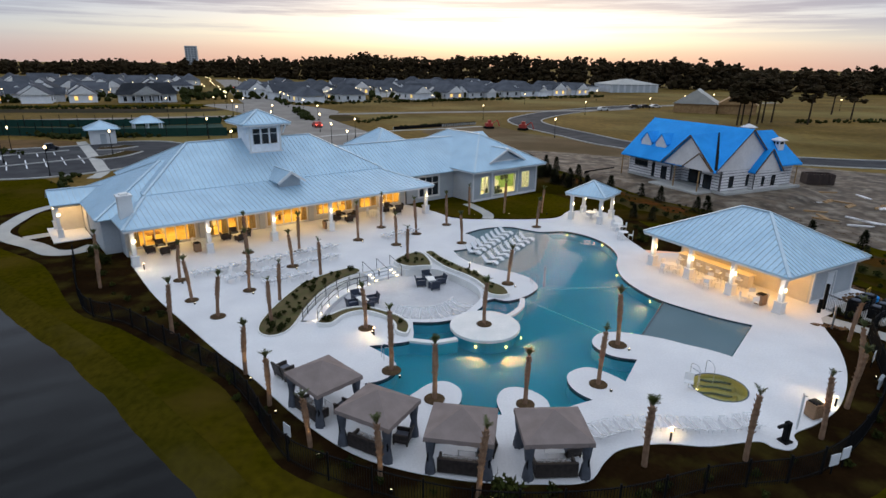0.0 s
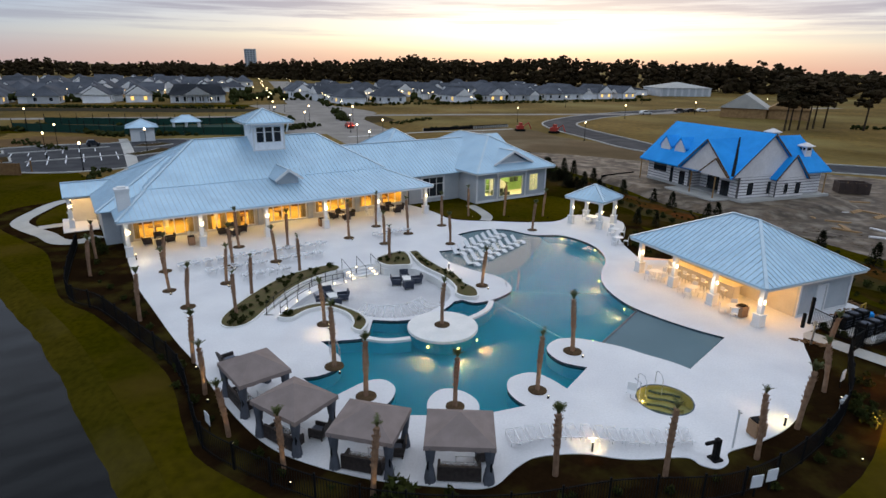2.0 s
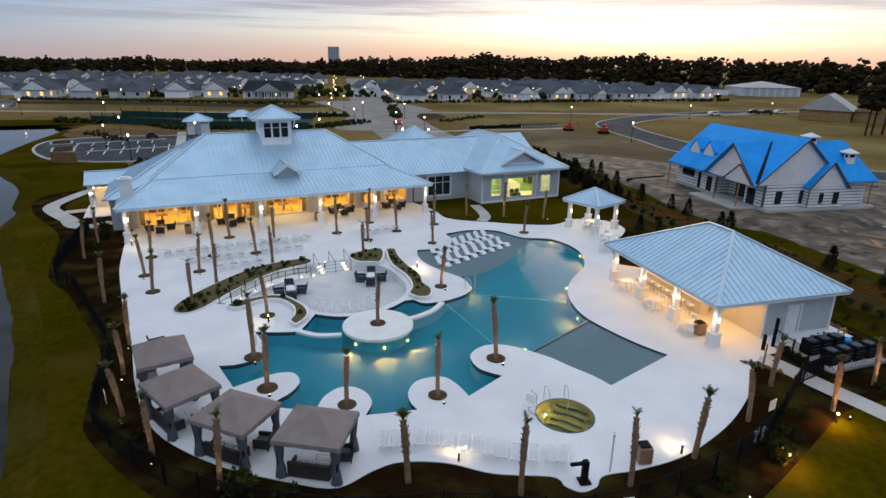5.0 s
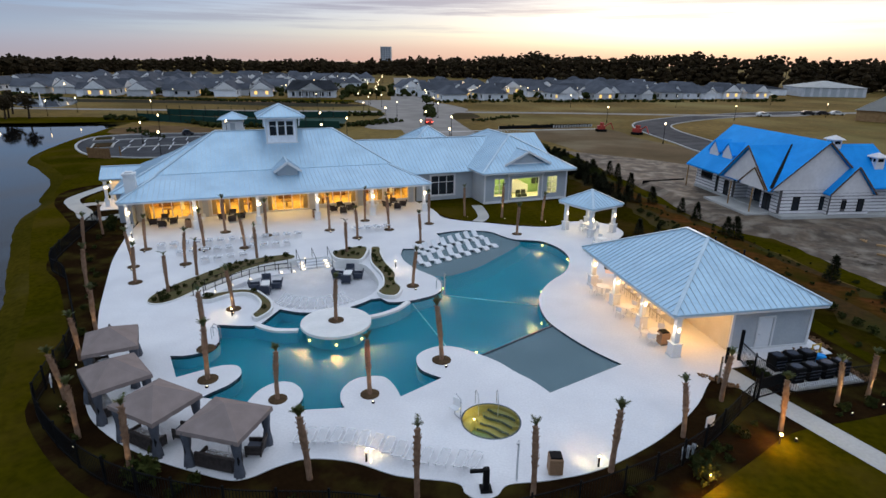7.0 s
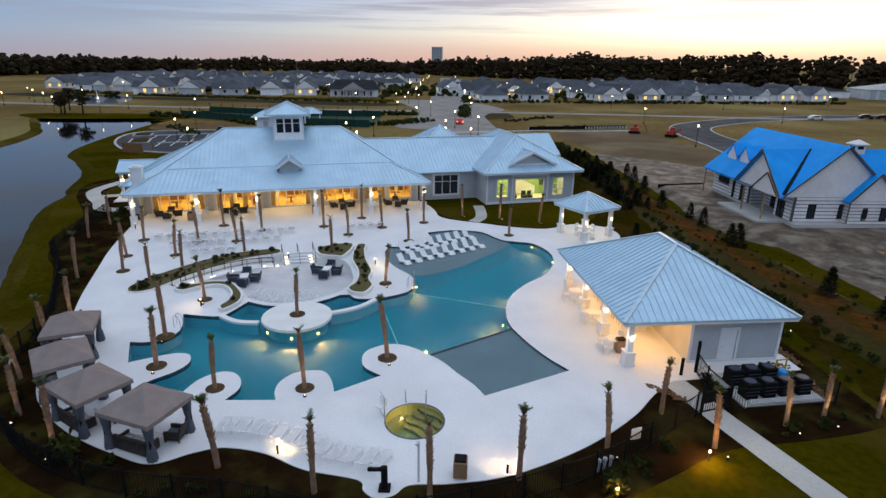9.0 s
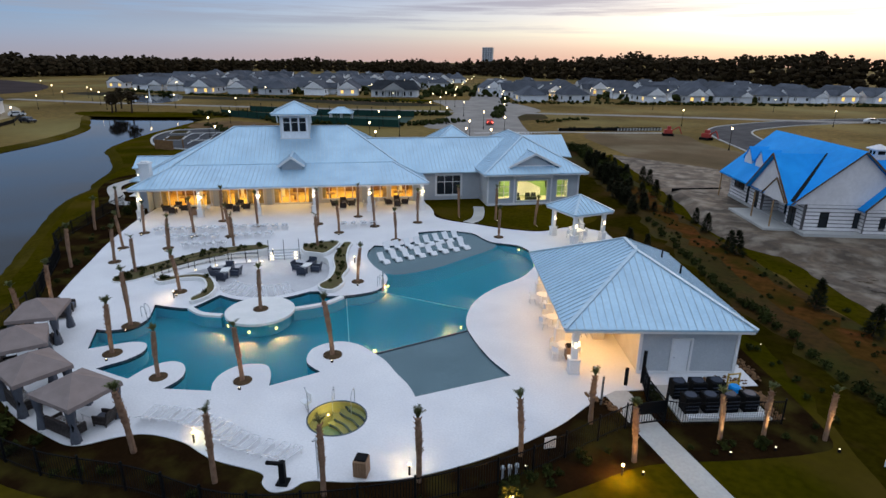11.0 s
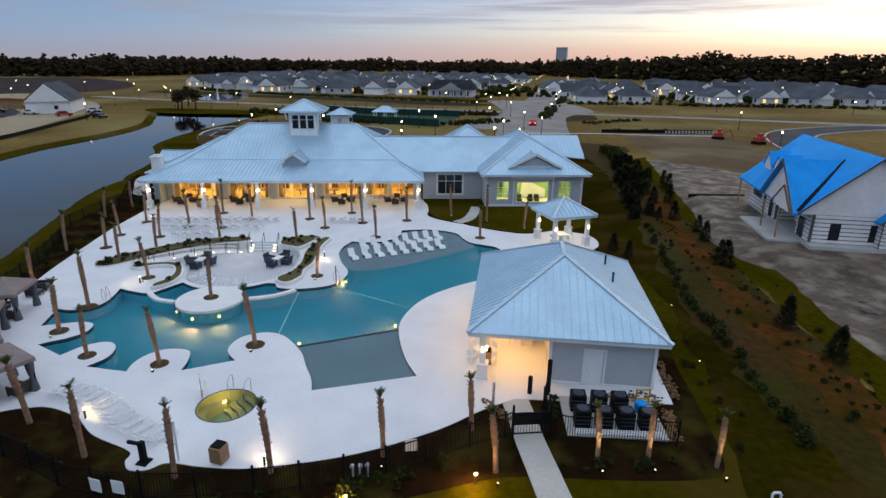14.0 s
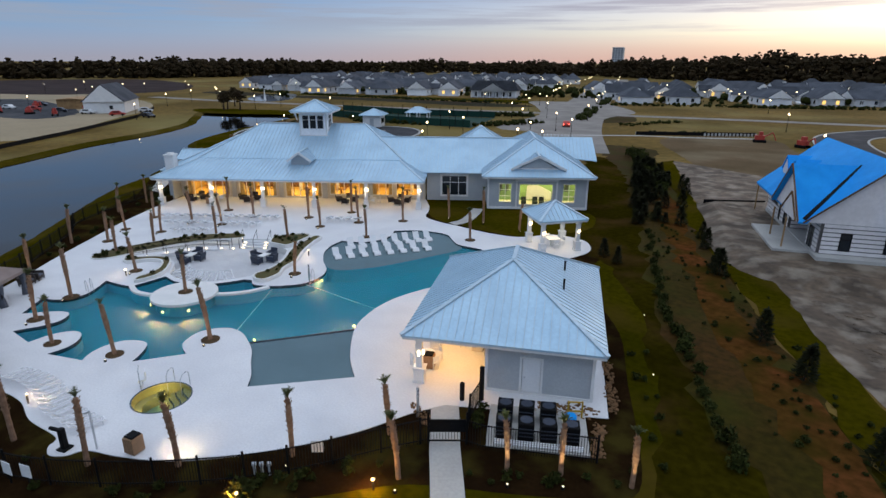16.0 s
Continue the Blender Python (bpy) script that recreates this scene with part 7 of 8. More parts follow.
# ---- fence, gate and service yard ----
fence = thing("perimeter_fence", pose(0, 0, 0), "black metal picket fence round the terrace beds", "fence")
fence_line = smooth([(-33.5, 48.6), (-25.3, 37.1), (-20.5, 34.5), (-15.0, 30.7), (-11.1, 27.9), (-8.8, 25.4), (-7.0, 22.9), (-4.6, 20.6), (2.0, 18.4), (8.0, 18.6), (13.0, 20.2), (17.8, 21.3), (22.1, 24.4), (26.1, 28.9), (28.8, 34.0), (29.7, 35.7)], 10, False)
yard = [(31.1, 36.8), (31.9, 37.0), (36.2, 39.8)]
pick = bmesh.new()
for line in (fence_line, yard, [(31.1, 36.7), (29.9, 38.4), (29.35, 39.9)]):
    run = 0.0
    for a, b in zip(line, line[1:]):
        d = math.dist(a, b)
        for z in (0.15, 1.25):
            bm = bmesh.new()
            add_beam(bm, (*a, z), (*b, z), 0.04)
            part("rail", bm, BLACK, fence)
        n = max(1, int(d / 0.12))
        for k in range(n):
            p = Vector(a).lerp(Vector(b), k / n)
            add_box(pick, p.x - 0.011, p.x + 0.011, p.y - 0.011, p.y + 0.011, -0.04, 1.32)
        run += d
        if run > 1.8:
            run = 0
            boxes("post", BLACK, fence, (b[0] - 0.04, b[0] + 0.04, b[1] - 0.04, b[1] + 0.04, -0.05, 1.42))
tagged(part("picket_infill", pick, BLACK, fence), kind="stuff")
gate = thing("metal_gate", pose(30.4, 36.2, 0, 0, 0, 43), "black metal gate across the path", "gate")
boxes("gate_frame", BLACK, gate, (-0.95, -0.85, -0.05, 0.05, 0, 1.7), (0.85, 0.95, -0.05, 0.05, 0, 1.7), (-0.85, 0.85, -0.03, 0.03, 1.2, 1.28), (-0.85, 0.85, -0.03, 0.03, 0.1, 0.16))
for k in range(12):
    boxes("gate_bar", BLACK, gate, (-0.8 + k * 0.14, -0.78 + k * 0.14, -0.015, 0.015, 0.16, 1.2))
boxes("mesh_panel", BLACK, gate, (-0.85, 0.85, -0.008, 0.008, 0.6, 1.2))
for x, y, h in ((28.55, 39.35, 1.05), (29.3, 40.05, 2.0)):
    tagged(boxes("yard_post", BLACK, None, (x - 0.09, x + 0.09, y - 0.09, y + 0.09, -0.05, h)), "tall black square post by the bar", "post")
pad = boxes("equipment_pad", CONCRETE, None, (-0.2, 4.6, -0.2, 3.2, -0.05, 0.06))
pad.matrix_basis = pose(31.9, 37.5, 0, 0, 0, 34)
tagged(pad, "pale concrete equipment pad", "pad", kind="structure")
stones = []
for (ax, ay), (bx, by), w, n in (((32.0, 41.5), (33.9, 42.9), 0.55, 130), ((34.9, 42.5), (36.1, 40.0), 0.3, 90), ((34.9, 43.9), (32.3, 48.2), 0.28, 120), ((27.0, 37.3), (28.9, 36.6), 0.22, 50)):
    for k in range(n):
        t = rng.random()
        stones.append((ax + (bx - ax) * t + rng.uniform(-w, w), ay + (by - ay) * t + rng.uniform(-w, w), 0.02, rng.uniform(0.06, 0.13)))
boulder_v, boulder_f = ico_clumps(stones, 9, 0.6)
tagged(raw_mesh("brown_stones", boulder_v, boulder_f, [material("brown_stone", (0.22, 0.12, 0.06), (0.13, 0.075, 0.04), rough=0.9, scale=3, fine=15)]), "strips of small brown landscaping stones", "stones", kind="stuff")
rack = thing("yellow_frame", pose(33.75, 42.0, 0.0, 0, 0, 40), "yellow tubular frame standing on the service pad", "frame")
YELLOW = material("yellow_paint", (0.55, 0.34, 0.02), (0.42, 0.25, 0.02), rough=0.5, scale=4, fine=20)
for x in (-0.35, 0.35):
    boxes("upright", YELLOW, rack, (x - 0.035, x + 0.035, -0.035, 0.035, 0, 1.0))
boxes("crossbar", YELLOW, rack, (-0.315, 0.315, -0.03, 0.03, 0.92, 0.98), (-0.315, 0.315, -0.03, 0.03, 0.4, 0.46))
unit = thing("air_conditioner", pose(0, 0, -200), "dark outdoor air conditioning unit", "air conditioner", "units on the service pad")
boxes("casing", BLACK, unit, (-0.38, 0.38, -0.38, 0.38, 0.06, 1.0), bevel=0.03)
bm = bmesh.new()
add_tube(bm, [((0, 0, 1.0), 0.3), ((0, 0, 1.03), 0.3)], 16)
part("fan_grille", bm, NAVY, unit)
for z in (0.3, 0.5, 0.7):
    boxes("louvre", NAVY, unit, (-0.36, 0.36, -0.4, -0.383, z, z + 0.06))
PADM = pose(31.9, 37.5, 0.0, 0, 0, 34)
for i in range(4):
    for j in range(2):
        if (i, j) != (3, 1):
            copy_thing(unit, PADM @ pose(0.6 + i * 1.05, 0.75 + j * 1.35, 0, 0, 0, rng.uniform(-4, 4)))
tank = thing("blue_barrel", PADM @ pose(3.8, 2.1, 0), "bright blue plastic barrel", "barrel")
bm = bmesh.new()
add_tube(bm, [((0, 0, 0.06), 0.28), ((0, 0, 0.2), 0.31), ((0, 0, 0.52), 0.31), ((0, 0, 0.6), 0.25)], 16)
part("drum", bm, TARP, tank)
pipe = thing("pipe_rack", PADM @ pose(0.2, -0.05, 0), "white plastic pipes lying along the pad", "pipes")
bm = bmesh.new()
for k in range(3):
    add_beam(bm, (0, 0.09 * k, 0.12 + 0.04 * k), (4.1, 0.09 * k, 0.12 + 0.04 * k), 0.07)
part("pipe_run", bm, WHITE, pipe)

# ---- small things ----
def bin_at(x, y, rz):
    b = thing("litter_bin", pose(x, y, 0, 0, 0, rz), "tan slatted litter bin with a dark top", "litter bin", "litter bins")
    tan = (-0.3, 0.3, -0.3, 0.3, 0.04, 0.85)
    boxes("bin_body", TANWOOD, b, tan, bevel=0.02)
    boxes("bin_lid", BLACK, b, (-0.26, 0.26, -0.26, 0.26, 0.85, 0.93), bevel=0.02)
    for k in range(5):
        boxes("slat", TANWOOD, b, (-0.29 + k * 0.125, -0.2 + k * 0.125, -0.325, -0.301, 0.08, 0.82))


TANWOOD = material("tan_slats", (0.34, 0.20, 0.11), (0.27, 0.16, 0.09), rough=0.7, scale=2, fine=16)
bin_at(20.4, 25.9, 20), bin_at(24.9, 40.6, 30)
for u in (6.2, 19.6):
    x, y = club_xy(u, 1.6)
    bin_at(x, y, 40)
lift = thing("pool_lift", pose(17.85, 23.75, 0, 0, 0, 25), "black covered pool lift on a post", "pool lift")
boxes("lift_post", BLACK, lift, (-0.13, 0.13, -0.13, 0.13, 0, 1.1), bevel=0.03)
boxes("lift_arm", BLACK, lift, (-0.7, 0.1, -0.08, 0.08, 0.9, 1.05), bevel=0.03)
boxes("lift_base", BLACK, lift, (-0.25, 0.25, -0.25, 0.25, 0, 0.08))
shower = thing("shower_post", pose(18.95, 24.75, 0), "slim white outdoor shower post", "shower")
boxes("shower_pole", WHITE, shower, (-0.04, 0.04, -0.04, 0.04, 0, 2.0))
boxes("shower_head", STEEL, shower, (-0.05, 0.05, -0.22, 0.04, 2.0, 2.05))
for x, y, rz in ((27.9, 36.7, 0), (8.9, 43.3, 40)):
    post = thing("sign_post", pose(x, y, 0, 0, 0, rz), "slim gray post on the terrace edge", "post")
    boxes("pole", STEEL, post, (-0.05, 0.05, -0.05, 0.05, 0, 1.7))
# bollards at (-3.6, 33.9), (-4.8, 45.0), (2.9, 47.3) are added to carry glows
for x, y, aim in ((12.3, 23.55, (12.0, 26.0)), (22.2, 26.95, (21.0, 28.5)), (-3.6, 33.9, (-4.5, 33.0)), (-4.8, 45.0, (-3.5, 44.0)), (-25.1, 45.2, (-24.0, 44.0)), (2.9, 47.3, (3.8, 46.0))):
    bol = thing("bollard_light", pose(x, y, 0), "black bollard lamp lighting the terrace, in places added for a glow", "bollard light", "terrace bollards")
    bm = bmesh.new()
    add_tube(bm, [((0, 0, 0), 0.05), ((0, 0, 0.5), 0.05)], 10)
    part("bollard_post", bm, BLACK, bol)
    bm = bmesh.new()
    add_tube(bm, [((0, 0, 0.5), 0.045), ((0, 0, 0.57), 0.045)], 10)
    part("bollard_lens", bm, SPOT, bol)
    lamp("bollard_beam", "SPOT", (x, y, 0.62), 110, (1.0, 0.72, 0.36), 0.06, (aim[0] * 0.25 + x * 0.75, aim[1] * 0.25 + y * 0.75, 0), 130)
for x, y, power in ((30.2, 31.8, 190), (26.8, 27.5, 140), (31.0, 56.1, 0), (34.9, 48.7, 0), (24.6, 24.6, 0)):
    pl2 = thing("path_light", pose(x, y, -0.04), "small black garden path light", "path light", "garden path lights")
    pl2.scale = (1, 1, 1) if power else (0.55, 0.55, 0.25)
    boxes("stake", BLACK, pl2, (-0.03, 0.03, -0.03, 0.03, 0, 0.5))
    boxes("head", SPOT, pl2, (-0.05, 0.05, -0.05, 0.05, 0.5, 0.58))
    if power:
        lamp("path_beam", "POINT", (x, y - 0.25, 0.55), power, (1.0, 0.56, 0.16), 0.04)
for x, y, rz in ((27.0, 31.3, 45), (18.7, 21.5, 20), (19.5, 22.0, 25), (-6.0, 22.5, -40)):
    bd = thing("notice_board", pose(x, y, 0, 0, 0, rz), "small white board fixed on the fence", "board", "white boards on the fence")
    boxes("panel", WHITE, bd, (-0.28, 0.28, -0.03, 0.0, 0.45, 1.05))
    boxes("support", BLACK, bd, (-0.03, 0.03, 0.0, 0.05, -0.05, 0.6))
bend = thing("pipe_bend", pose(40.5, 38.7, -0.04, 0, 0, 35), "white plastic pipe bend rising from the grass", "pipe")
meter = thing("valve_group", pose(26.0, 29.1, 0, 0, 0, 45), "row of three pale irrigation valves", "valves")
for k in range(3):
    bm = bmesh.new()
    add_tube(bm, [((k * 0.32 - 0.32, 0, -0.05), 0.06), ((k * 0.32 - 0.32, 0, 0.4), 0.06), ((k * 0.32 - 0.32, 0, 0.5), 0.11), ((k * 0.32 - 0.32, 0, 0.6), 0.09)], 10)
    part("valve", bm, SIDING, meter)


def bent_rail(name, label, category, pts, r=0.022, mat=None, parent=None, group=""):
    cu = bpy.data.curves.new(name, "CURVE")
    cu.dimensions, cu.bevel_depth, cu.bevel_resolution = "3D", r, 2
    sp = cu.splines.new("POLY")
    sp.points.add(len(pts) - 1)
    for q, p in zip(sp.points, pts):
        q.co = (*p, 1)
    cu.materials.append(mat or STEEL)
    me = bpy.data.meshes.new_from_object(bpy.data.objects.new("tmp", cu))
    ob = new(name, me)
    if parent:
        ob.parent = parent
        return ob
    return tagged(ob, label, category, group)


for cx, cy, dx, dy in ((15.55, 29.75, 0.35, -0.55), (16.6, 30.15, 0.25, -0.6), (-2.7, 31.0, 0.6, 0.0), (-2.5, 30.6, 0.6, 0.0), (7.9, 44.2, 0.5, -0.1), (8.0, 43.8, 0.5, -0.1)):
    bent_rail("grab_rail", "polished steel pool grab rail", "rail", [(cx, cy, 0), (cx, cy, 0.75), (cx + dx * 0.2, cy + dy * 0.2, 0.88), (cx + dx * 0.7, cy + dy * 0.7, 0.85), (cx + dx, cy + dy, 0.6), (cx + dx, cy + dy, -0.4)], group="pool grab rails")
spa_lift = thing("spa_lift", pose(14.9, 28.3, 0, 0, 0, -20), "steel and white chair lift beside the spa", "pool lift")
boxes("lift_seat", WHITE, spa_lift, (-0.25, 0.25, -0.2, 0.2, 0.42, 0.5), (-0.25, 0.25, 0.16, 0.22, 0.5, 0.95))
bent_rail("lift_tube", "", "", [(0, 0, 0.42), (0, 0, 0.1), (0.45, -0.1, 0.05), (0.45, -0.1, 1.2), (0.1, -0.05, 1.35)], 0.03, None, spa_lift)
bent_rail("bent_pipe", "", "", [(-0.17, 0, -0.02), (-0.17, 0, 0.33), (-0.11, 0, 0.42), (0.11, 0, 0.42), (0.17, 0, 0.33), (0.17, 0, -0.02)], 0.055, WHITE, bend)
# ramp and stair rails
for off, z0 in ((0.52, 0), (-0.52, 0)):
    edge = ribbon(ramp_line, 1.04)
    n = len(ramp_line)
    run = edge[:n] if off > 0 else list(reversed(edge[n:]))
    rail = thing("ramp_rail", pose(0, 0, 0), "gray metal handrail along the ramp", "handrail", "ramp handrails")
    for h in (0.9, 0.5):
        bent_rail("rail_bar", "", "", [(p[0], p[1], h - 0.56 * i / (n - 1)) for i, p in enumerate(run)], 0.022, BLACK, rail)
    for i in range(0, n, 4):
        z = -0.02 - 0.56 * i / (n - 1)
        boxes("baluster", BLACK, rail, (run[i][0] - 0.02, run[i][0] + 0.02, run[i][1] - 0.02, run[i][1] + 0.02, z - 0.05, z + 0.92))
for s in (0.05, 1.45, 2.85):
    rail = thing("stair_rail", pose(0, 0, 0), "gray metal stair handrail", "handrail", "stair handrails")
    a = Vector((-6.25, 45.75, 0)) + side * s - down * 0.15
    b = a + down * 1.6
    bent_rail("rail_bar", "", "", [(a.x, a.y, 0), (a.x, a.y, 0.92), (b.x, b.y, 0.35), (b.x, b.y, -0.6)], 0.024, BLACK, rail)
for k in range(7):
    i = int(k * (len(ramp_line) - 1) / 6)
    p = ramp_line[i]
    z = -0.02 - 0.56 * i / (len(ramp_line) - 1)
    dot = thing("ramp_light", pose(p[0] + 0.45, p[1], z), "small bright ramp marker light", "light", "ramp lights")
    boxes("lens", SPOT, dot, (-0.05, 0.05, -0.05, 0.05, 0.0, 0.1))
    lamp("ramp_glow", "POINT", (p[0] + 0.3, p[1], z + 0.25), 2.5, PALE, 0.05)

# ---- gatehouses, lamps, cars ----
TANWOOD2 = material("brown_boards", (0.24, 0.135, 0.06), (0.17, 0.095, 0.045), rough=0.85, scale=2, fine=12)
kiosk = thing("garden_pavilion", pose(-75.0, 121.6, 0, 0, 0, 35), "small pale kiosk with a hipped metal roof", "pavilion")
boxes("pavilion_body", TRIM, kiosk, (-2.4, 2.4, -2.4, 2.4, -0.05, 3.0))
boxes("kiosk_door", SIDING, kiosk, (-0.55, 0.55, -2.46, -2.405, 0, 2.1))
boxes("kiosk_opening", DARKGLASS, kiosk, (2.405, 2.46, -1.4, 1.4, 0.9, 2.2))
pl, cp = hip(-3.3, 3.3, -3.3, 3.3, 3.05, 1.6)
roof(kiosk, pl, "roof", cp)
shelter = thing("open_pavilion", pose(-73.0, 136.4, 0, 0, 0, 35), "open pavilion on white posts with a metal roof", "pavilion")
pl, cp = hip(-3.4, 3.4, -2.6, 2.6, 2.9, 1.5)
roof(shelter, pl, "roof", cp)
for x in (-2.9, 0.0, 2.9):
    for y in (-2.1, 2.1):
        boxes("post", TRIM, shelter, (x - 0.16, x + 0.16, y - 0.16, y + 0.16, -0.05, 2.9))
boxes("shelter_floor", CONCRETE, shelter, (-3.3, 3.3, -2.5, 2.5, -0.05, 0.05))
enclosure = thing("timber_enclosure", pose(-69.6, 79.0, 0, 0, 0, 8), "low brown timber enclosure by the car park", "enclosure")
for x in range(8):
    boxes("board", TANWOOD2, enclosure, (-2.2 + 0.56 * x, -1.67 + 0.56 * x, -0.06, 0.06, -0.05, 1.75))
for y in (0.06, 2.6):
    boxes("end_post", TANWOOD2, enclosure, (-2.3, -2.15, y, y + 0.15, -0.05, 1.8), (2.2, 2.35, y, y + 0.15, -0.05, 1.8))
GREENNET = material("green_court_screen", (0.012, 0.045, 0.034), (0.018, 0.05, 0.04), rough=0.9, scale=1, fine=6, world_space=True)
court = thing("court_fence", pose(0, 0, 0), "tennis court fence with dark green screens", "fence")
for (ax, ay), (bx, by) in (((-120, 146), (-90, 151)), ((-90, 151), (-66, 163)), ((-116, 131), (-80, 130)), ((-80, 130), (-54, 137))):
    n = max(2, int(math.dist((ax, ay), (bx, by)) / 4))
    ang = math.degrees(math.atan2(by - ay, bx - ax))
    for k in range(n):
        bm = bmesh.new()
        t = k / n
        add_box(bm, 0.1, math.dist((ax, ay), (bx, by)) / n - 0.1, -0.02, 0.02, 0.05, 1.9, pose(ax + (bx - ax) * t, ay + (by - ay) * t, 0, 0, 0, ang))
        part("screen", bm, GREENNET, court)
        boxes("post", BLACK, court, (ax + (bx - ax) * t - 0.06, ax + (bx - ax) * t + 0.06, ay + (by - ay) * t - 0.06, ay + (by - ay) * t + 0.06, -0.05, 3.0))
street = thing("street_lamp", pose(0, 0, -200), "black street lamp with a glowing globe", "street lamp", "street lamps")
bm = bmesh.new()
add_tube(bm, [((0, 0, -0.05), 0.16), ((0, 0, 0.5), 0.1), ((0, 0, 0.6), 0.06), ((0, 0, 4.2), 0.05)], 8)
part("post", bm, BLACK, street)
bm = bmesh.new()
add_tube(bm, [((0, 0, 4.2), 0.08), ((0, 0, 4.3), 0.15), ((0, 0, 4.45), 0.18), ((0, 0, 4.6), 0.12), ((0, 0, 4.66), 0.03)], 10)
part("globe", bm, BULB, street)
for x, y in ((9, 187), (25, 143), (46.5, 212), (-48, 152), (-55, 175), (-34, 147), (-26, 124), (-20, 111), (-23, 136), (-43.5, 122), (-41.5, 108), (-31, 96), (-76.2, 95), (-85.2, 108.5), (-60.7, 84.4), (-148, 128), (-163, 123), (-152, 141), (-122, 142), (-63.3, 105.3), (-56, 131), (-87, 209), (-100, 251), (-108, 296), (-71, 240), (-15, 112), (-136, 83), (-191, 96), (-215, 99.5), (-180, 110), (-222, 421), (-179, 365), (-154, 344), (-75, 205), (-130, 300), (-140, 320), (-95, 275), (78, 240), (100, 262), (120, 280), (140, 292), (110, 240), (30, 262), (-10, 244), (70, 300), (-250, 150), (-280, 140), (-300, 170), (-100, 200), (-170, 200), (160, 250), (190, 240), (-250, 72), (-222, 66), (-196, 70), (-322, 124), (-282, 130), (-236, 96), (-300, 100), (-262, 110), (-197, 127), (-205, 142), (-222, 150), (-184, 133), (-193, 153)):
    copy_thing(street, pose(x, y, 0, 0, 0, rng.uniform(0, 90)))


def car(x, y, rz, mat, label, lights=False):
    c = thing("car", pose(x, y, -0.02, 0, 0, rz), label, "car", "parked cars")
    bm = bmesh.new()
    prof = [(-2.2, 0.35), (2.2, 0.35), (2.25, 0.75), (1.2, 0.95), (0.6, 1.5), (-1.3, 1.52), (-2.1, 1.0), (-2.25, 0.8)]
    a = [bm.verts.new((p[0], -0.9, p[1])) for p in prof]
    b = [bm.verts.new((p[0], 0.9, p[1])) for p in prof]
    bm.faces.new(a), bm.faces.new(list(reversed(b)))
    for i in range(len(prof)):
        j = (i + 1) % len(prof)
        bm.faces.new((a[j], a[i], b[i], b[j]))
    part("body", bm, mat, c)
    boxes("side_glass", DARKGLASS, c, (-1.2, 0.6, -0.91, 0.91, 1.02, 1.4))
    for wx in (-1.4, 1.4):
        for wy in (-0.85, 0.85):
            bm = bmesh.new()
            add_tube(bm, [((0, 0, -0.1), 0.33), ((0, 0, 0.1), 0.33)], 12)
            part("wheel", bm, BLACK, c, at=pose(wx, wy, 0.33, 90, 0, 0))
    if lights:
        for wy in (-0.7, 0.7):
            boxes("tail_light", TAIL, c, (-2.3, -2.2, wy - 0.15, wy + 0.15, 0.75, 0.9))
    return c


CARW = material("white_car_paint", (0.7, 0.7, 0.7), (0.62, 0.62, 0.62), rough=0.25, scale=1, fine=5)
CARD = material("dark_car_paint", (0.03, 0.03, 0.035), (0.02, 0.02, 0.025), rough=0.25, scale=1, fine=5)
CARR = material("red_machine_paint", (0.45, 0.05, 0.03), (0.36, 0.04, 0.03), rough=0.5, scale=1, fine=5)
car(57.7, 232, 20, CARW, "white car parked on the road edge"), car(74, 247, 10, CARD, "dark car parked on the road edge"), car(79, 249, 15, CARD, "dark car parked on the road edge"), car(84, 251, 12, CARW, "white car parked on the road edge")
car(-37.5, 158, 118, CARR, "red car with its tail lamps lit", True), car(-128, 340, 118, CARD, "dark car with red tail lamps", True), car(-142, 372, 118, CARD, "dark car with red tail lamps", True)
car(-78.0, 109.5, 46, CARD, "dark buggy parked at the kerb").scale = (0.55, 0.6, 0.95)
for k in range(11):
    car(-205 + 6.5 * k - 14 * (k % 2), 66 + 2.2 * k + 9 * (k % 2), 40 + rng.uniform(-30, 30), (CARW, CARD, CARR)[k % 3], "car parked on the far building land")
for k in range(7):
    car(-20 + k * 3.4 - 0, 292 + k * 2.4, 125 + rng.uniform(-6, 6), (CARW, CARD)[k % 2], "car parked between the far houses")
for x, y, rz in ((9.7, 161.5, 20), (18.8, 158.5, -30), (-190, 60, 10), (-178, 66, 60), (-205, 74, 20), (-166, 70, -20)):
    d = thing("digger", pose(x, y, 0, 0, 0, rz), "red compact digger parked on bare earth", "digger", "diggers")
    boxes("track", BLACK, d, (-1.3, 1.3, -0.9, -0.5, -0.05, 0.55), bevel=0.1)
    boxes("track", BLACK, d, (-1.3, 1.3, 0.5, 0.9, -0.05, 0.55), bevel=0.1)
    boxes("cab", CARR, d, (-1.0, 0.9, -0.7, 0.7, 0.55, 1.5), (-0.3, 0.5, -0.5, 0.5, 1.5, 2.3), bevel=0.05)
    bm = bmesh.new()
    add_beam(bm, (0.8, 0, 1.2), (2.4, 0, 2.2), 0.22)
    add_beam(bm, (2.4, 0, 2.2), (3.2, 0, 0.5), 0.2)
    part("boom", bm, CARR, d)


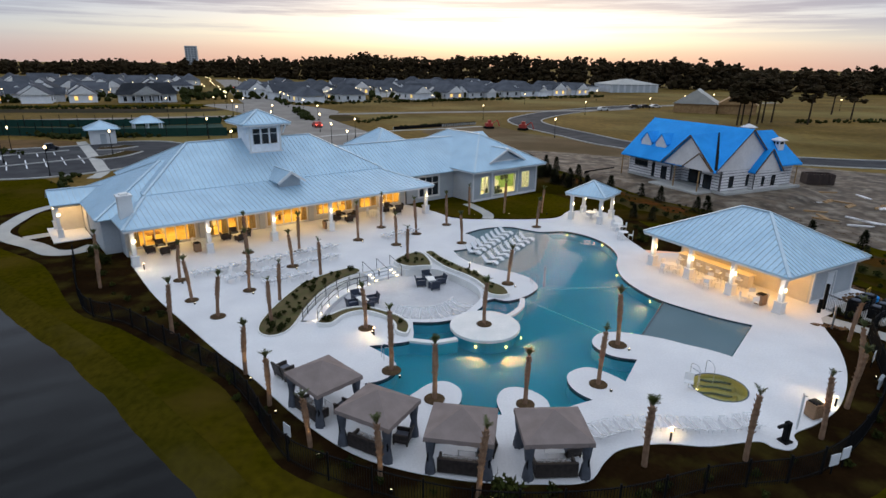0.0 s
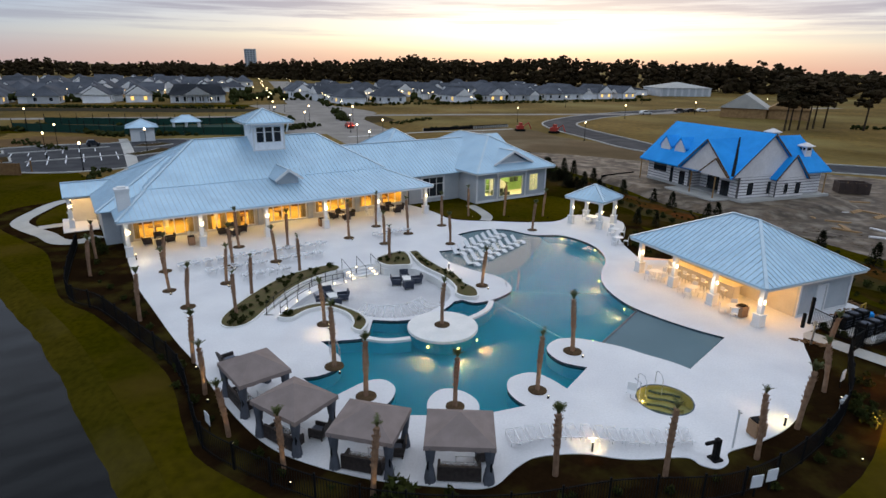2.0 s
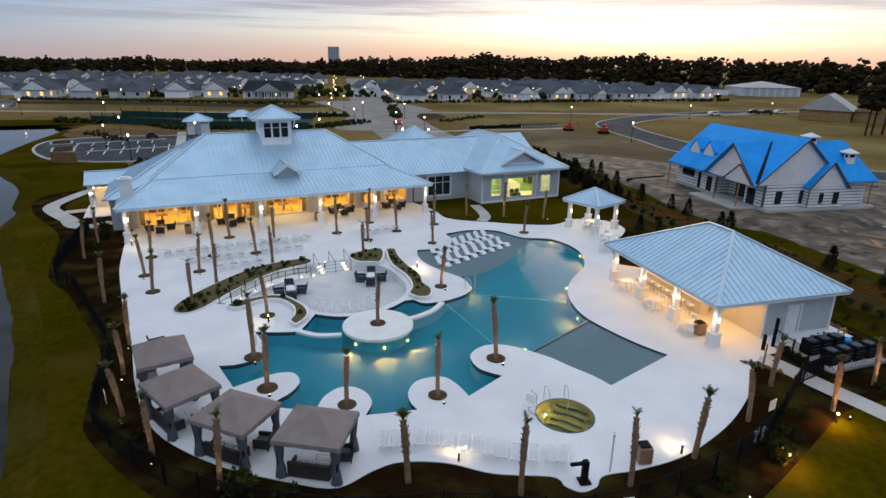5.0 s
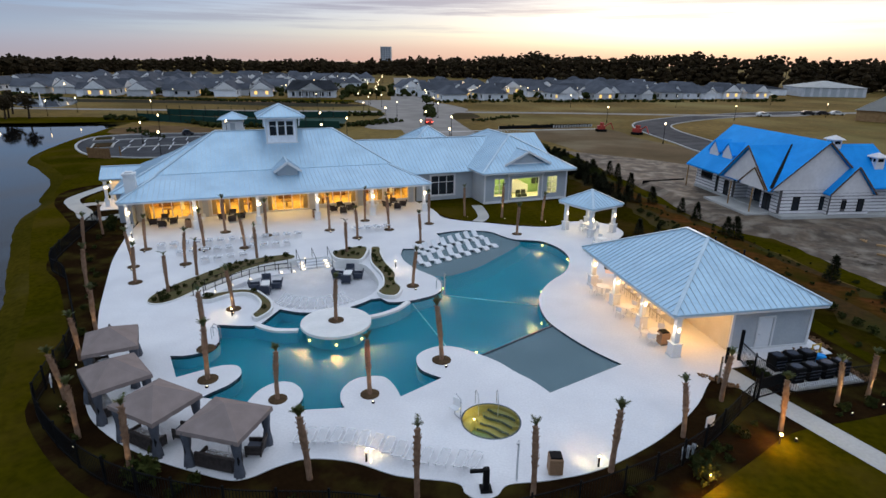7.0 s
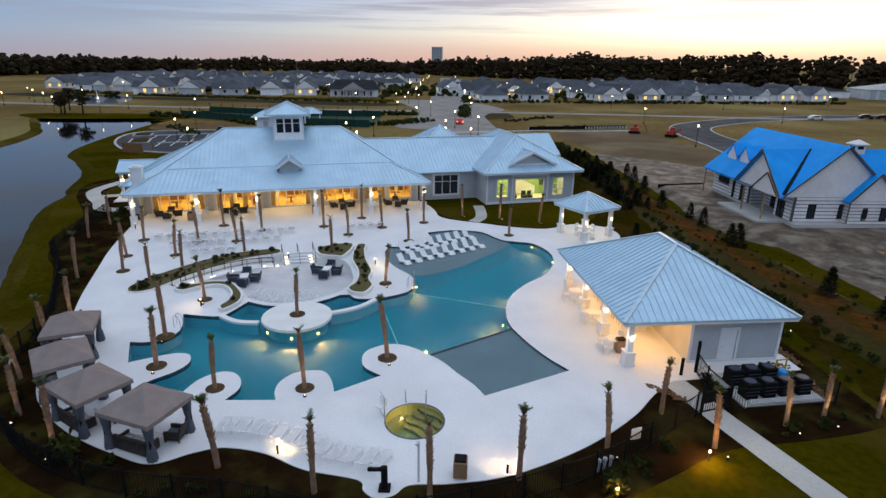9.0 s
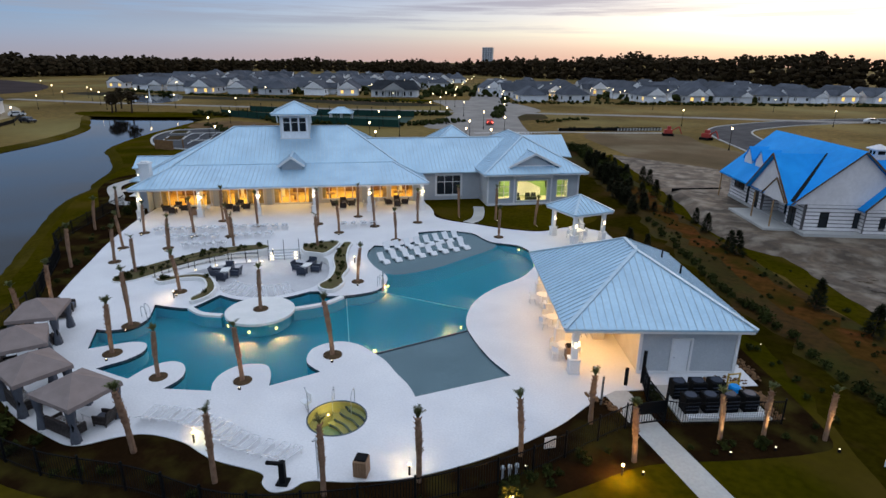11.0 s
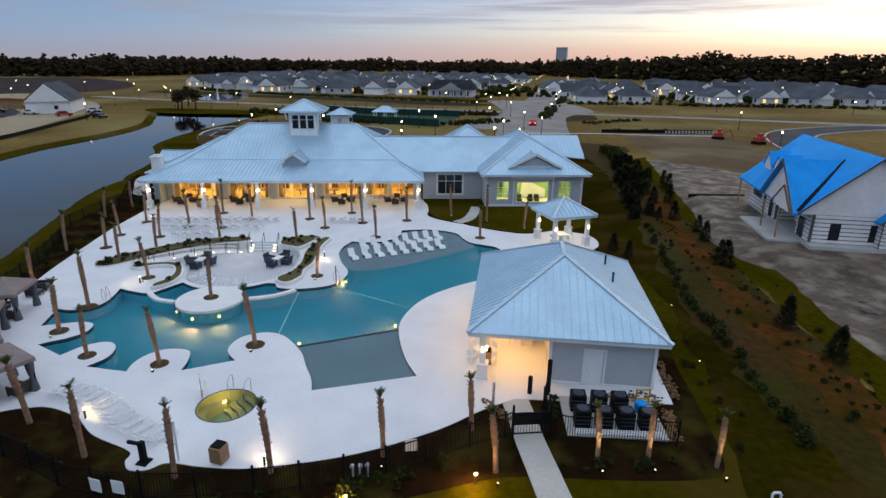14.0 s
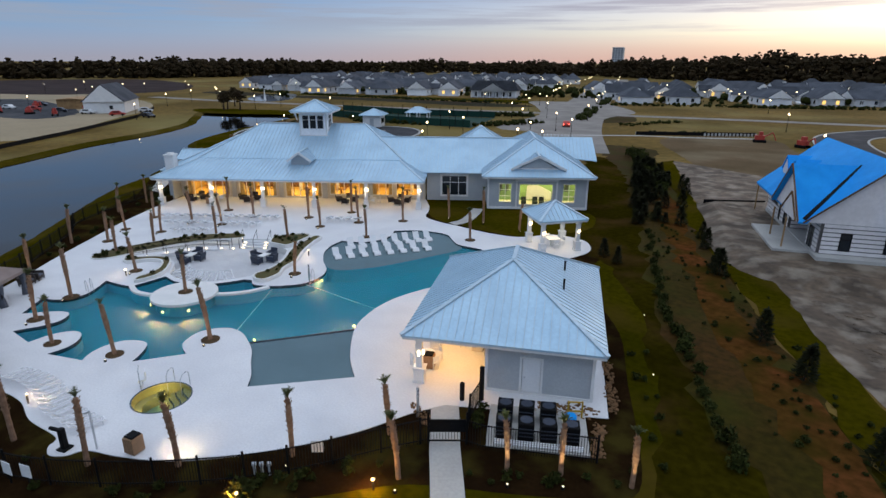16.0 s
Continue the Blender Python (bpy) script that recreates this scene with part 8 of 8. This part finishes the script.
# ---- the estate ----
def house_proto(seed, w, d, hipped, wing):
    r = random.Random(seed)
    h = thing("estate_house", pose(0, 0, -200), "one-storey estate house with pale siding and gray shingle roof", "house", "estate houses")
    boxes("wall", HOUSEWALL, h, (-w / 2, w / 2, -d / 2, d / 2, -0.05, 3.0))
    bm = bmesh.new()
    e, rz = 0.5, 3.0 + (w / 2 + 0.5) * 0.62
    if hipped:
        a, b = (0, -d / 2 + w / 2 * 0.8, rz), (0, d / 2 - w / 2 * 0.8, rz)
    else:
        a, b = (0, -d / 2 - e, rz), (0, d / 2 + e, rz)
    c = [(-w / 2 - e, -d / 2 - e, 2.9), (w / 2 + e, -d / 2 - e, 2.9), (w / 2 + e, d / 2 + e, 2.9), (-w / 2 - e, d / 2 + e, 2.9)]
    V = [bm.verts.new(p) for p in c + [a, b]]
    for f in ((0, 1, 4), (1, 2, 5, 4), (2, 3, 5), (3, 0, 4, 5), (3, 2, 1, 0)):
        bm.faces.new([V[i] for i in f])
    part("roof", bm, SHINGLE, h, "gray shingle roof")
    if not hipped:
        for y in (-d / 2 - e - 0.03, d / 2 + e + 0.03):
            bm = bmesh.new()
            add_prism(bm, [(-w / 2 - 0.1, 0), (w / 2 + 0.1, 0), (0, rz - 3.25)], -0.03, 0.02)
            part("gable", bm, TRIM, h, at=pose(0, y, 2.95, 90, 0, 0))
    if wing:
        boxes("wing_wall", HOUSEWALL, h, (-w / 2 - 3.5, -w / 2, -d / 2 + 1, -d / 2 + 7, -0.05, 2.9))
        bm = bmesh.new()
        y0, y1, ym = -d / 2 + 0.4, -d / 2 + 7.6, -d / 2 + 4
        V = [bm.verts.new(p) for p in ((-w / 2 - 4, y0, 2.8), (-w / 2 - 4, y1, 2.8), (-w / 2 - 4, ym, 5.2), (0, y0, 2.8), (0, y1, 2.8), (0, ym, 5.2))]
        for f in ((0, 3, 5, 2), (1, 2, 5, 4)):
            bm.faces.new([V[i] for i in f])
        part("wing_roof", bm, SHINGLE, h)
        bm = bmesh.new()
        add_prism(bm, [(-3.45, 0), (3.45, 0), (0, 2.2)], 0.0, 0.1)
        part("wing_gable", bm, TRIM, h, "white wing gable", at=pose(-w / 2 - 3.85, ym, 2.82, 90, 0, -90))
    for k in range(3):
        y = -d / 2 + d * (k + 0.5) / 3
        for sx in (-1, 1):
            boxes("window", DARKGLASS if (k + seed) % 3 else LIT, h, *[(sx * (w / 2 + 0.03) - 0.03, sx * (w / 2 + 0.03) + 0.03, y - 0.6, y + 0.6, 0.9, 2.3)])
    for sx in (-1, 1):
        boxes("window", LIT if seed % 2 else DARKGLASS, h, (sx * w / 4 - 0.6, sx * w / 4 + 0.6, -d / 2 - 0.06, -d / 2 - 0.005, 0.9, 2.3))
    boxes("porch_post", TRIM, h, (-w / 2 - 1.6, -w / 2 - 1.4, d / 2 - 2.1, d / 2 - 1.9, -0.05, 2.8))
    return h


houses = [house_proto(31, 10, 15, False, False), house_proto(32, 11, 16, True, True), house_proto(33, 10, 17, False, True), house_proto(34, 12, 15, True, False)]
a_dir, a_out = Vector((0.88, 0.475)), Vector((-0.475, 0.88))
base_a = math.degrees(math.atan2(0.475, 0.88))
for row, (off, n, start) in enumerate(((4, 6, 0), (24, 7, -40), (46, 9, -70), (70, 11, -80), (96, 12, -80), (124, 12, -70), (152, 12, -80), (182, 12, -70), (214, 11, -60))):
    for k in range(n):
        p = Vector((-214, 204)) + a_dir * (start + k * 17.5 + rng.uniform(-1.5, 1.5)) + a_out * (off + rng.uniform(-2, 2))
        if p.x > -150 + (p.y - 230) * -0.35 and row < 2:
            continue
        if abs((p.x + 88) * 0.9 + (p.y - 262) * 0.43) < 22:
            continue
        copy_thing(houses[rng.choice((0, 0, 2, 2, 1, 3))], pose(p.x, p.y, 0, 0, 0, base_a + rng.choice((0, 0, 90, 180)) + rng.uniform(-5, 5))).scale = (1, 1, rng.uniform(0.95, 1.15))
b_dir, b_out = Vector((0.81, 0.586)), Vector((-0.586, 0.81))
for off, n, start in ((6, 10, 4), (30, 10, 2), (56, 10, -4), (82, 9, 4), (110, 8, 10)):
    for k in range(n):
        if (off, k) in ((6, 2), (30, 2), (56, 2)):
            continue
        p = Vector((-66, 252)) + b_dir * (start + k * 18.5 + rng.uniform(-1.5, 1.5)) + b_out * (off + rng.uniform(-2, 2))
        copy_thing(houses[rng.choice((0, 0, 2, 2, 1, 3))], pose(p.x, p.y, 0, 0, 0, 36 + rng.choice((0, 0, 90, 180)) + rng.uniform(-5, 5))).scale = (1, 1, rng.uniform(0.95, 1.15))
# lamps along the boulevard and the estate streets
for k in range(13):
    p, q = Vector((-52, 172)).lerp(Vector((-190, 470)), k / 12), Vector((0.909, 0.416))
    for side_of in (-11, 11):
        copy_thing(street, pose(p.x + q.x * side_of + rng.uniform(-1, 1), p.y + q.y * side_of, 0, 0, 0, rng.uniform(0, 90)))
for k in range(130):
    o, d, q, length, off = (Vector((-214, 204)), a_dir, a_out, 150, rng.choice((14, 35, 58, 83, 110, 138, 167))) if k % 2 else (Vector((-66, 252)), b_dir, b_out, 175, rng.choice((18, 43, 69, 96)))
    p = o + d * (rng.random() * length - (40 if k % 2 else 0)) + q * off
    copy_thing(street, pose(p.x, p.y, 0, 0, 0, rng.uniform(0, 90))).scale = (1.0, 1.0, rng.uniform(0.7, 1.05))
# community house with a columned gable front
hall = thing("community_house", pose(-131, 246, 0, 0, 0, 28), "white columned community house with a dark gray roof", "house")
boxes("wall", HOUSEWALL, hall, (-11, 11, -5, 8, -0.05, 3.2))
for pl3, nm in (([(-12, -6, 3.2), (12, -6, 3.2), (9, 1.5, 7.6), (-9, 1.5, 7.6)], "roof"), ([(12, 9, 3.2), (-12, 9, 3.2), (-9, 1.5, 7.6), (9, 1.5, 7.6)], "roof"), ([(-12, 9, 3.2), (-12, -6, 3.2), (-9, 1.5, 7.6)], "roof"), ([(12, -6, 3.2), (12, 9, 3.2), (9, 1.5, 7.6)], "roof"), ([(-6, -7.5, 3.3), (0, -7.5, 6.8), (0, 1, 6.8), (-6, -4, 3.3)], "gable_roof"), ([(6, -7.5, 3.3), (6, -4, 3.3), (0, 1, 6.8), (0, -7.5, 6.8)], "gable_roof")):
    bm = bmesh.new()
    bm.faces.new([bm.verts.new(p) for p in pl3])
    bmesh.ops.solidify(bm, geom=bm.faces[:], thickness=0.15)
    part(nm, bm, SHINGLE, hall)
bm = bmesh.new()
bm.faces.new([bm.verts.new(p) for p in ((-5.8, -7.3, 3.2), (5.8, -7.3, 3.2), (0, -7.3, 6.6))])
bmesh.ops.solidify(bm, geom=bm.faces[:], thickness=0.2)
part("gable", bm, TRIM, hall, "white gable")
for k in range(8):
    boxes("column", TRIM, hall, (-10.5 + k * 3 - 0.2, -10.5 + k * 3 + 0.2, -6.9 if 2 <= k <= 5 else -5.9, -6.5 if 2 <= k <= 5 else -5.5, -0.05, 3.2))
for k in range(6):
    boxes("window", DARKGLASS, hall, (-9 + k * 3.2, -7.4 + k * 3.2, -5.06, -5.005, 0.5, 2.5))
# low long hall far off, timber-framed house, white house across the pond, tower
for nm, lab, cat, x, y, rz, w, d, h, rh, roofmat, wallmat in (
        ("sports_hall", "long pale hall with a low white roof", "hall", 112, 402, 14, 34, 24, 5.0, 3.4, CONCRETE, HOUSEWALL),
        ("low_store", "low gray store beside the hall", "building", 78, 398, 14, 26, 14, 3.5, 2, SHINGLE, HOUSEWALL),
        ("white_house", "white gabled house with a gray roof beyond the pond", "house", -173, 89, 58, 12, 20, 3.6, 5.4, SHINGLE, TRIM),
        ("timber_house", "raw timber house shell under a pale gray roof deck", "house", 94, 233, -25, 15, 16, 3.4, 5.2, CONCRETE, TIMBER),
        ("unfinished_cottage", "raw timber cottage shell beside the gray-roofed shell", "house", 108, 229, -25, 13, 15, 3.4, 4.4, TIMBER, TIMBER),
        ("timber_shell", "raw timber house shell beyond the pond", "house", -196, 84, 60, 8, 12, 3.2, 0.4, TIMBER, TIMBER)):
    b = thing(nm, pose(x, y, 0, 0, 0, rz), lab, cat)
    boxes("wall", wallmat, b, (-w / 2, w / 2, -d / 2, d / 2, -0.05, h))
    bm = bmesh.new()
    V = [bm.verts.new(p) for p in ((-w / 2 - 0.6, -d / 2 - 0.6, h), (w / 2 + 0.6, -d / 2 - 0.6, h), (w / 2 + 0.6, d / 2 + 0.6, h), (-w / 2 - 0.6, d / 2 + 0.6, h), (0, -d / 2 + (w * 0.3 if nm == "sports_hall" else -0.6), h + rh), (0, d / 2 - (w * 0.3 if nm == "sports_hall" else -0.6), h + rh))]
    for f in ((0, 1, 4), (1, 2, 5, 4), (2, 3, 5), (3, 0, 4, 5)):
        bm.faces.new([V[i] for i in f])
    part("roof", bm, roofmat, b)
    if nm in ("white_house",):
        for y0 in (-d / 2 - 0.63, d / 2 + 0.6):
            bm = bmesh.new()
            add_prism(bm, [(-w / 2, 0), (w / 2, 0), (0, rh - 0.2)], 0, 0.03)
            g = part("gable", bm, wallmat, b, at=pose(0, y0 + 0.03, h, 90, 0, 0))
        for k in range(3):
            boxes("window", DARKGLASS, b, (-w / 2 - 0.05, -w / 2 - 0.005, -5 + k * 4.5, -4 + k * 4.5, 1.0, 2.4))
        boxes("window", DARKGLASS, b, (1.5, 2.6, -d / 2 - 0.06, -d / 2 - 0.005, 1.2, 2.4))
    if nm == "sports_hall":
        for k in range(7):
            boxes("door", SIDING, b, (-15.5 + k * 4.6, -12.5 + k * 4.6, -d / 2 - 0.1, -d / 2 - 0.005, -0.05, 5))
block = thing("tower_block", pose(-480, 1060, 0, 0, 0, 20), "gray tower block beyond the woods", "building")
boxes("wall", SIDING, block, (-10, 10, -9, 9, 0, 40))
for z in range(10):
    for k in range(4):
        boxes("window", CUSHION, block, (-9 + k * 4.8, -6 + k * 4.8, -9.15, -9.01, 3 + z * 3.7, 5.0 + z * 3.7))

# ---- woods ----
wood = smooth([(-640, 40), (-560, 110), (-520, 200), (-490, 262), (-510, 366), (-540, 560), (-420, 625), (-234, 592), (-110, 548), (42, 522), (160, 446), (230, 418), (330, 372), (430, 300), (520, 180)], 12, False)
spots, trunks = [], bmesh.new()
for a, b in zip(wood, wood[1:]):
    d = math.dist(a, b)
    nx, ny = -(b[1] - a[1]) / d, (b[0] - a[0]) / d
    for k in range(max(1, int(d / 1.0))):
        t = rng.random()
        depth = rng.uniform(0, 60)
        x, y = a[0] + (b[0] - a[0]) * t + nx * depth, a[1] + (b[1] - a[1]) * t + ny * depth
        h = rng.uniform(13.5, 16.5) + 1.6 * math.sin(x * 0.045) + 1.1 * math.sin(x * 0.13 + 1) + (2.5 if -100 < x < 190 else 0) + (3.5 if -220 < x < 130 else 0) + (2.5 if rng.random() < 0.15 else 0) - (2.0 if x < -300 else 0)
        if depth < 45:
            add_tube(trunks, [((x, y, -0.1), 0.3), ((x, y, h * 0.8), 0.14)], 4, False)
        for c in range(5):
            f = rng.uniform(0.25, 0.86)
            spots.append((x + rng.uniform(-2, 2), y + rng.uniform(-2, 2), h * f, rng.uniform(1.9, 3.0)))
        for c in range(11):
            f = rng.uniform(0.68, 1.0)
            spots.append((x + rng.uniform(-4.2, 4.2) * (1.35 - f), y + rng.uniform(-3, 3) * (1.35 - f), h * f, rng.uniform(0.7, 1.7)))
        if depth > 35:
            spots.append((x, y, rng.uniform(1, 9), rng.uniform(2.8, 4.2)))
        if depth < 30:
            for c in range(3):
                spots.append((x + rng.uniform(-3, 3), y + rng.uniform(-2, 2), rng.uniform(0.5, 7), rng.uniform(1.8, 3.4)))
v, f = ico_clumps(spots, 3, 0.75)
tagged(raw_mesh("pine_woods", v, f, [PINE]), "dark belt of tall pine woods on the horizon", "woods", kind="stuff")
tagged(ob_from("pine_trunks", trunks, BARK), "tall bare pine trunks of the woods", "trunks", kind="stuff")


def pine(x, y, h, seed):
    r = random.Random(seed)
    t = thing("pine_tree", pose(x, y, -0.05), "tall pine with a bare trunk and flat dark crown", "tree", "pines in the field")
    bm = bmesh.new()
    add_tube(bm, [((0, 0, 0), 0.3), ((0.2, 0.1, h * 0.5), 0.2), ((0, 0.2, h * 0.95), 0.06)], 8)
    sp = []
    for k in range(26):
        f = r.uniform(0.46, 0.98)
        a = r.uniform(0, 6.28)
        l = r.uniform(0.8, 4.2) * (1.3 - 0.6 * f) * h / 13
        e = Vector((l * math.cos(a), l * math.sin(a), h * f + 0.5))
        add_beam(bm, (0.1, 0.1, h * f), e, 0.09)
        for c in range(9):
            sp.append((e.x + r.uniform(-0.9, 0.9), e.y + r.uniform(-0.9, 0.9), e.z + r.uniform(-0.4, 0.6), r.uniform(0.4, 0.95) * min(1.0, h / 11)))
    part("trunk", bm, BARK, t)
    v, f = ico_clumps(sp, seed, 0.6)
    raw_mesh("crown", v, f, [PINE], t)


for i, (x, y, h) in enumerate(((86.5, 181, 13.5), (88.7, 183, 15), (92, 185, 14), (95.5, 187, 15), (98.5, 190, 14.5), (103, 193, 13), (111.3, 187, 14), (144, 229, 14), (136, 205, 12), (-150, 117, 5), (-146, 121, 6), (-153, 120, 5.5), (-163, 128, 6))):
    pine(x, y, h, 60 + i)
# hedge rows and roadside bushes
hedge = []
for a, b, n, s in (((-118, 140), (-84, 126), 60, 0.9), ((-84, 126), (-54, 142), 60, 0.9), ((-54, 142), (-48, 160), 30, 1.0), ((-210, 190), (-95, 216), 150, 0.9), ((-70, 236), (80, 330), 170, 1.1), ((-60, 215), (-44, 176), 40, 1.2), ((-20, 190), (-28, 170), 40, 0.6), ((-260, 190), (-215, 186), 40, 1.2), ((-112, 132), (-125, 128), 16, 1.2), ((-14, 158), (-4, 168), 26, 0.6), ((110, 190), (150, 200), 30, 1.0), ((-100, 150), (-60, 176), 90, 1.1), ((-58, 84), (-50, 70), 20, 0.6), ((-98, 112), (-80, 104), 24, 0.6), ((-206, 214), (-90, 276), 40, 2.6), ((-236, 236), (-110, 304), 44, 2.8), ((-250, 262), (-124, 330), 44, 3.0), ((-60, 262), (86, 366), 44, 2.6), ((-76, 284), (70, 390), 44, 2.8), ((-94, 308), (52, 414), 40, 3.0), ((-110, 235), (-160, 350), 60, 1.2), ((-72, 245), (-120, 350), 60, 1.2)):
    for k in range(n * 2):
        t = rng.random()
        hedge.append((a[0] + (b[0] - a[0]) * t + rng.uniform(-1.5, 1.5), a[1] + (b[1] - a[1]) * t + rng.uniform(-1.5, 1.5), rng.uniform(0.1, 0.9) * s, rng.uniform(0.3, 0.85) * s))
v, f = ico_clumps(hedge, 8, 0.9)
tagged(raw_mesh("hedge_rows", v, f, [SHRUB]), "dark hedges and roadside bushes", "hedge", kind="stuff")

# the patterns that the copies were taken from are not part of the place
for ob in [o for o in scene.objects if o.parent is None and o.location.z < -150]:
    for o in (*ob.children_recursive, ob):
        bpy.data.objects.remove(o)
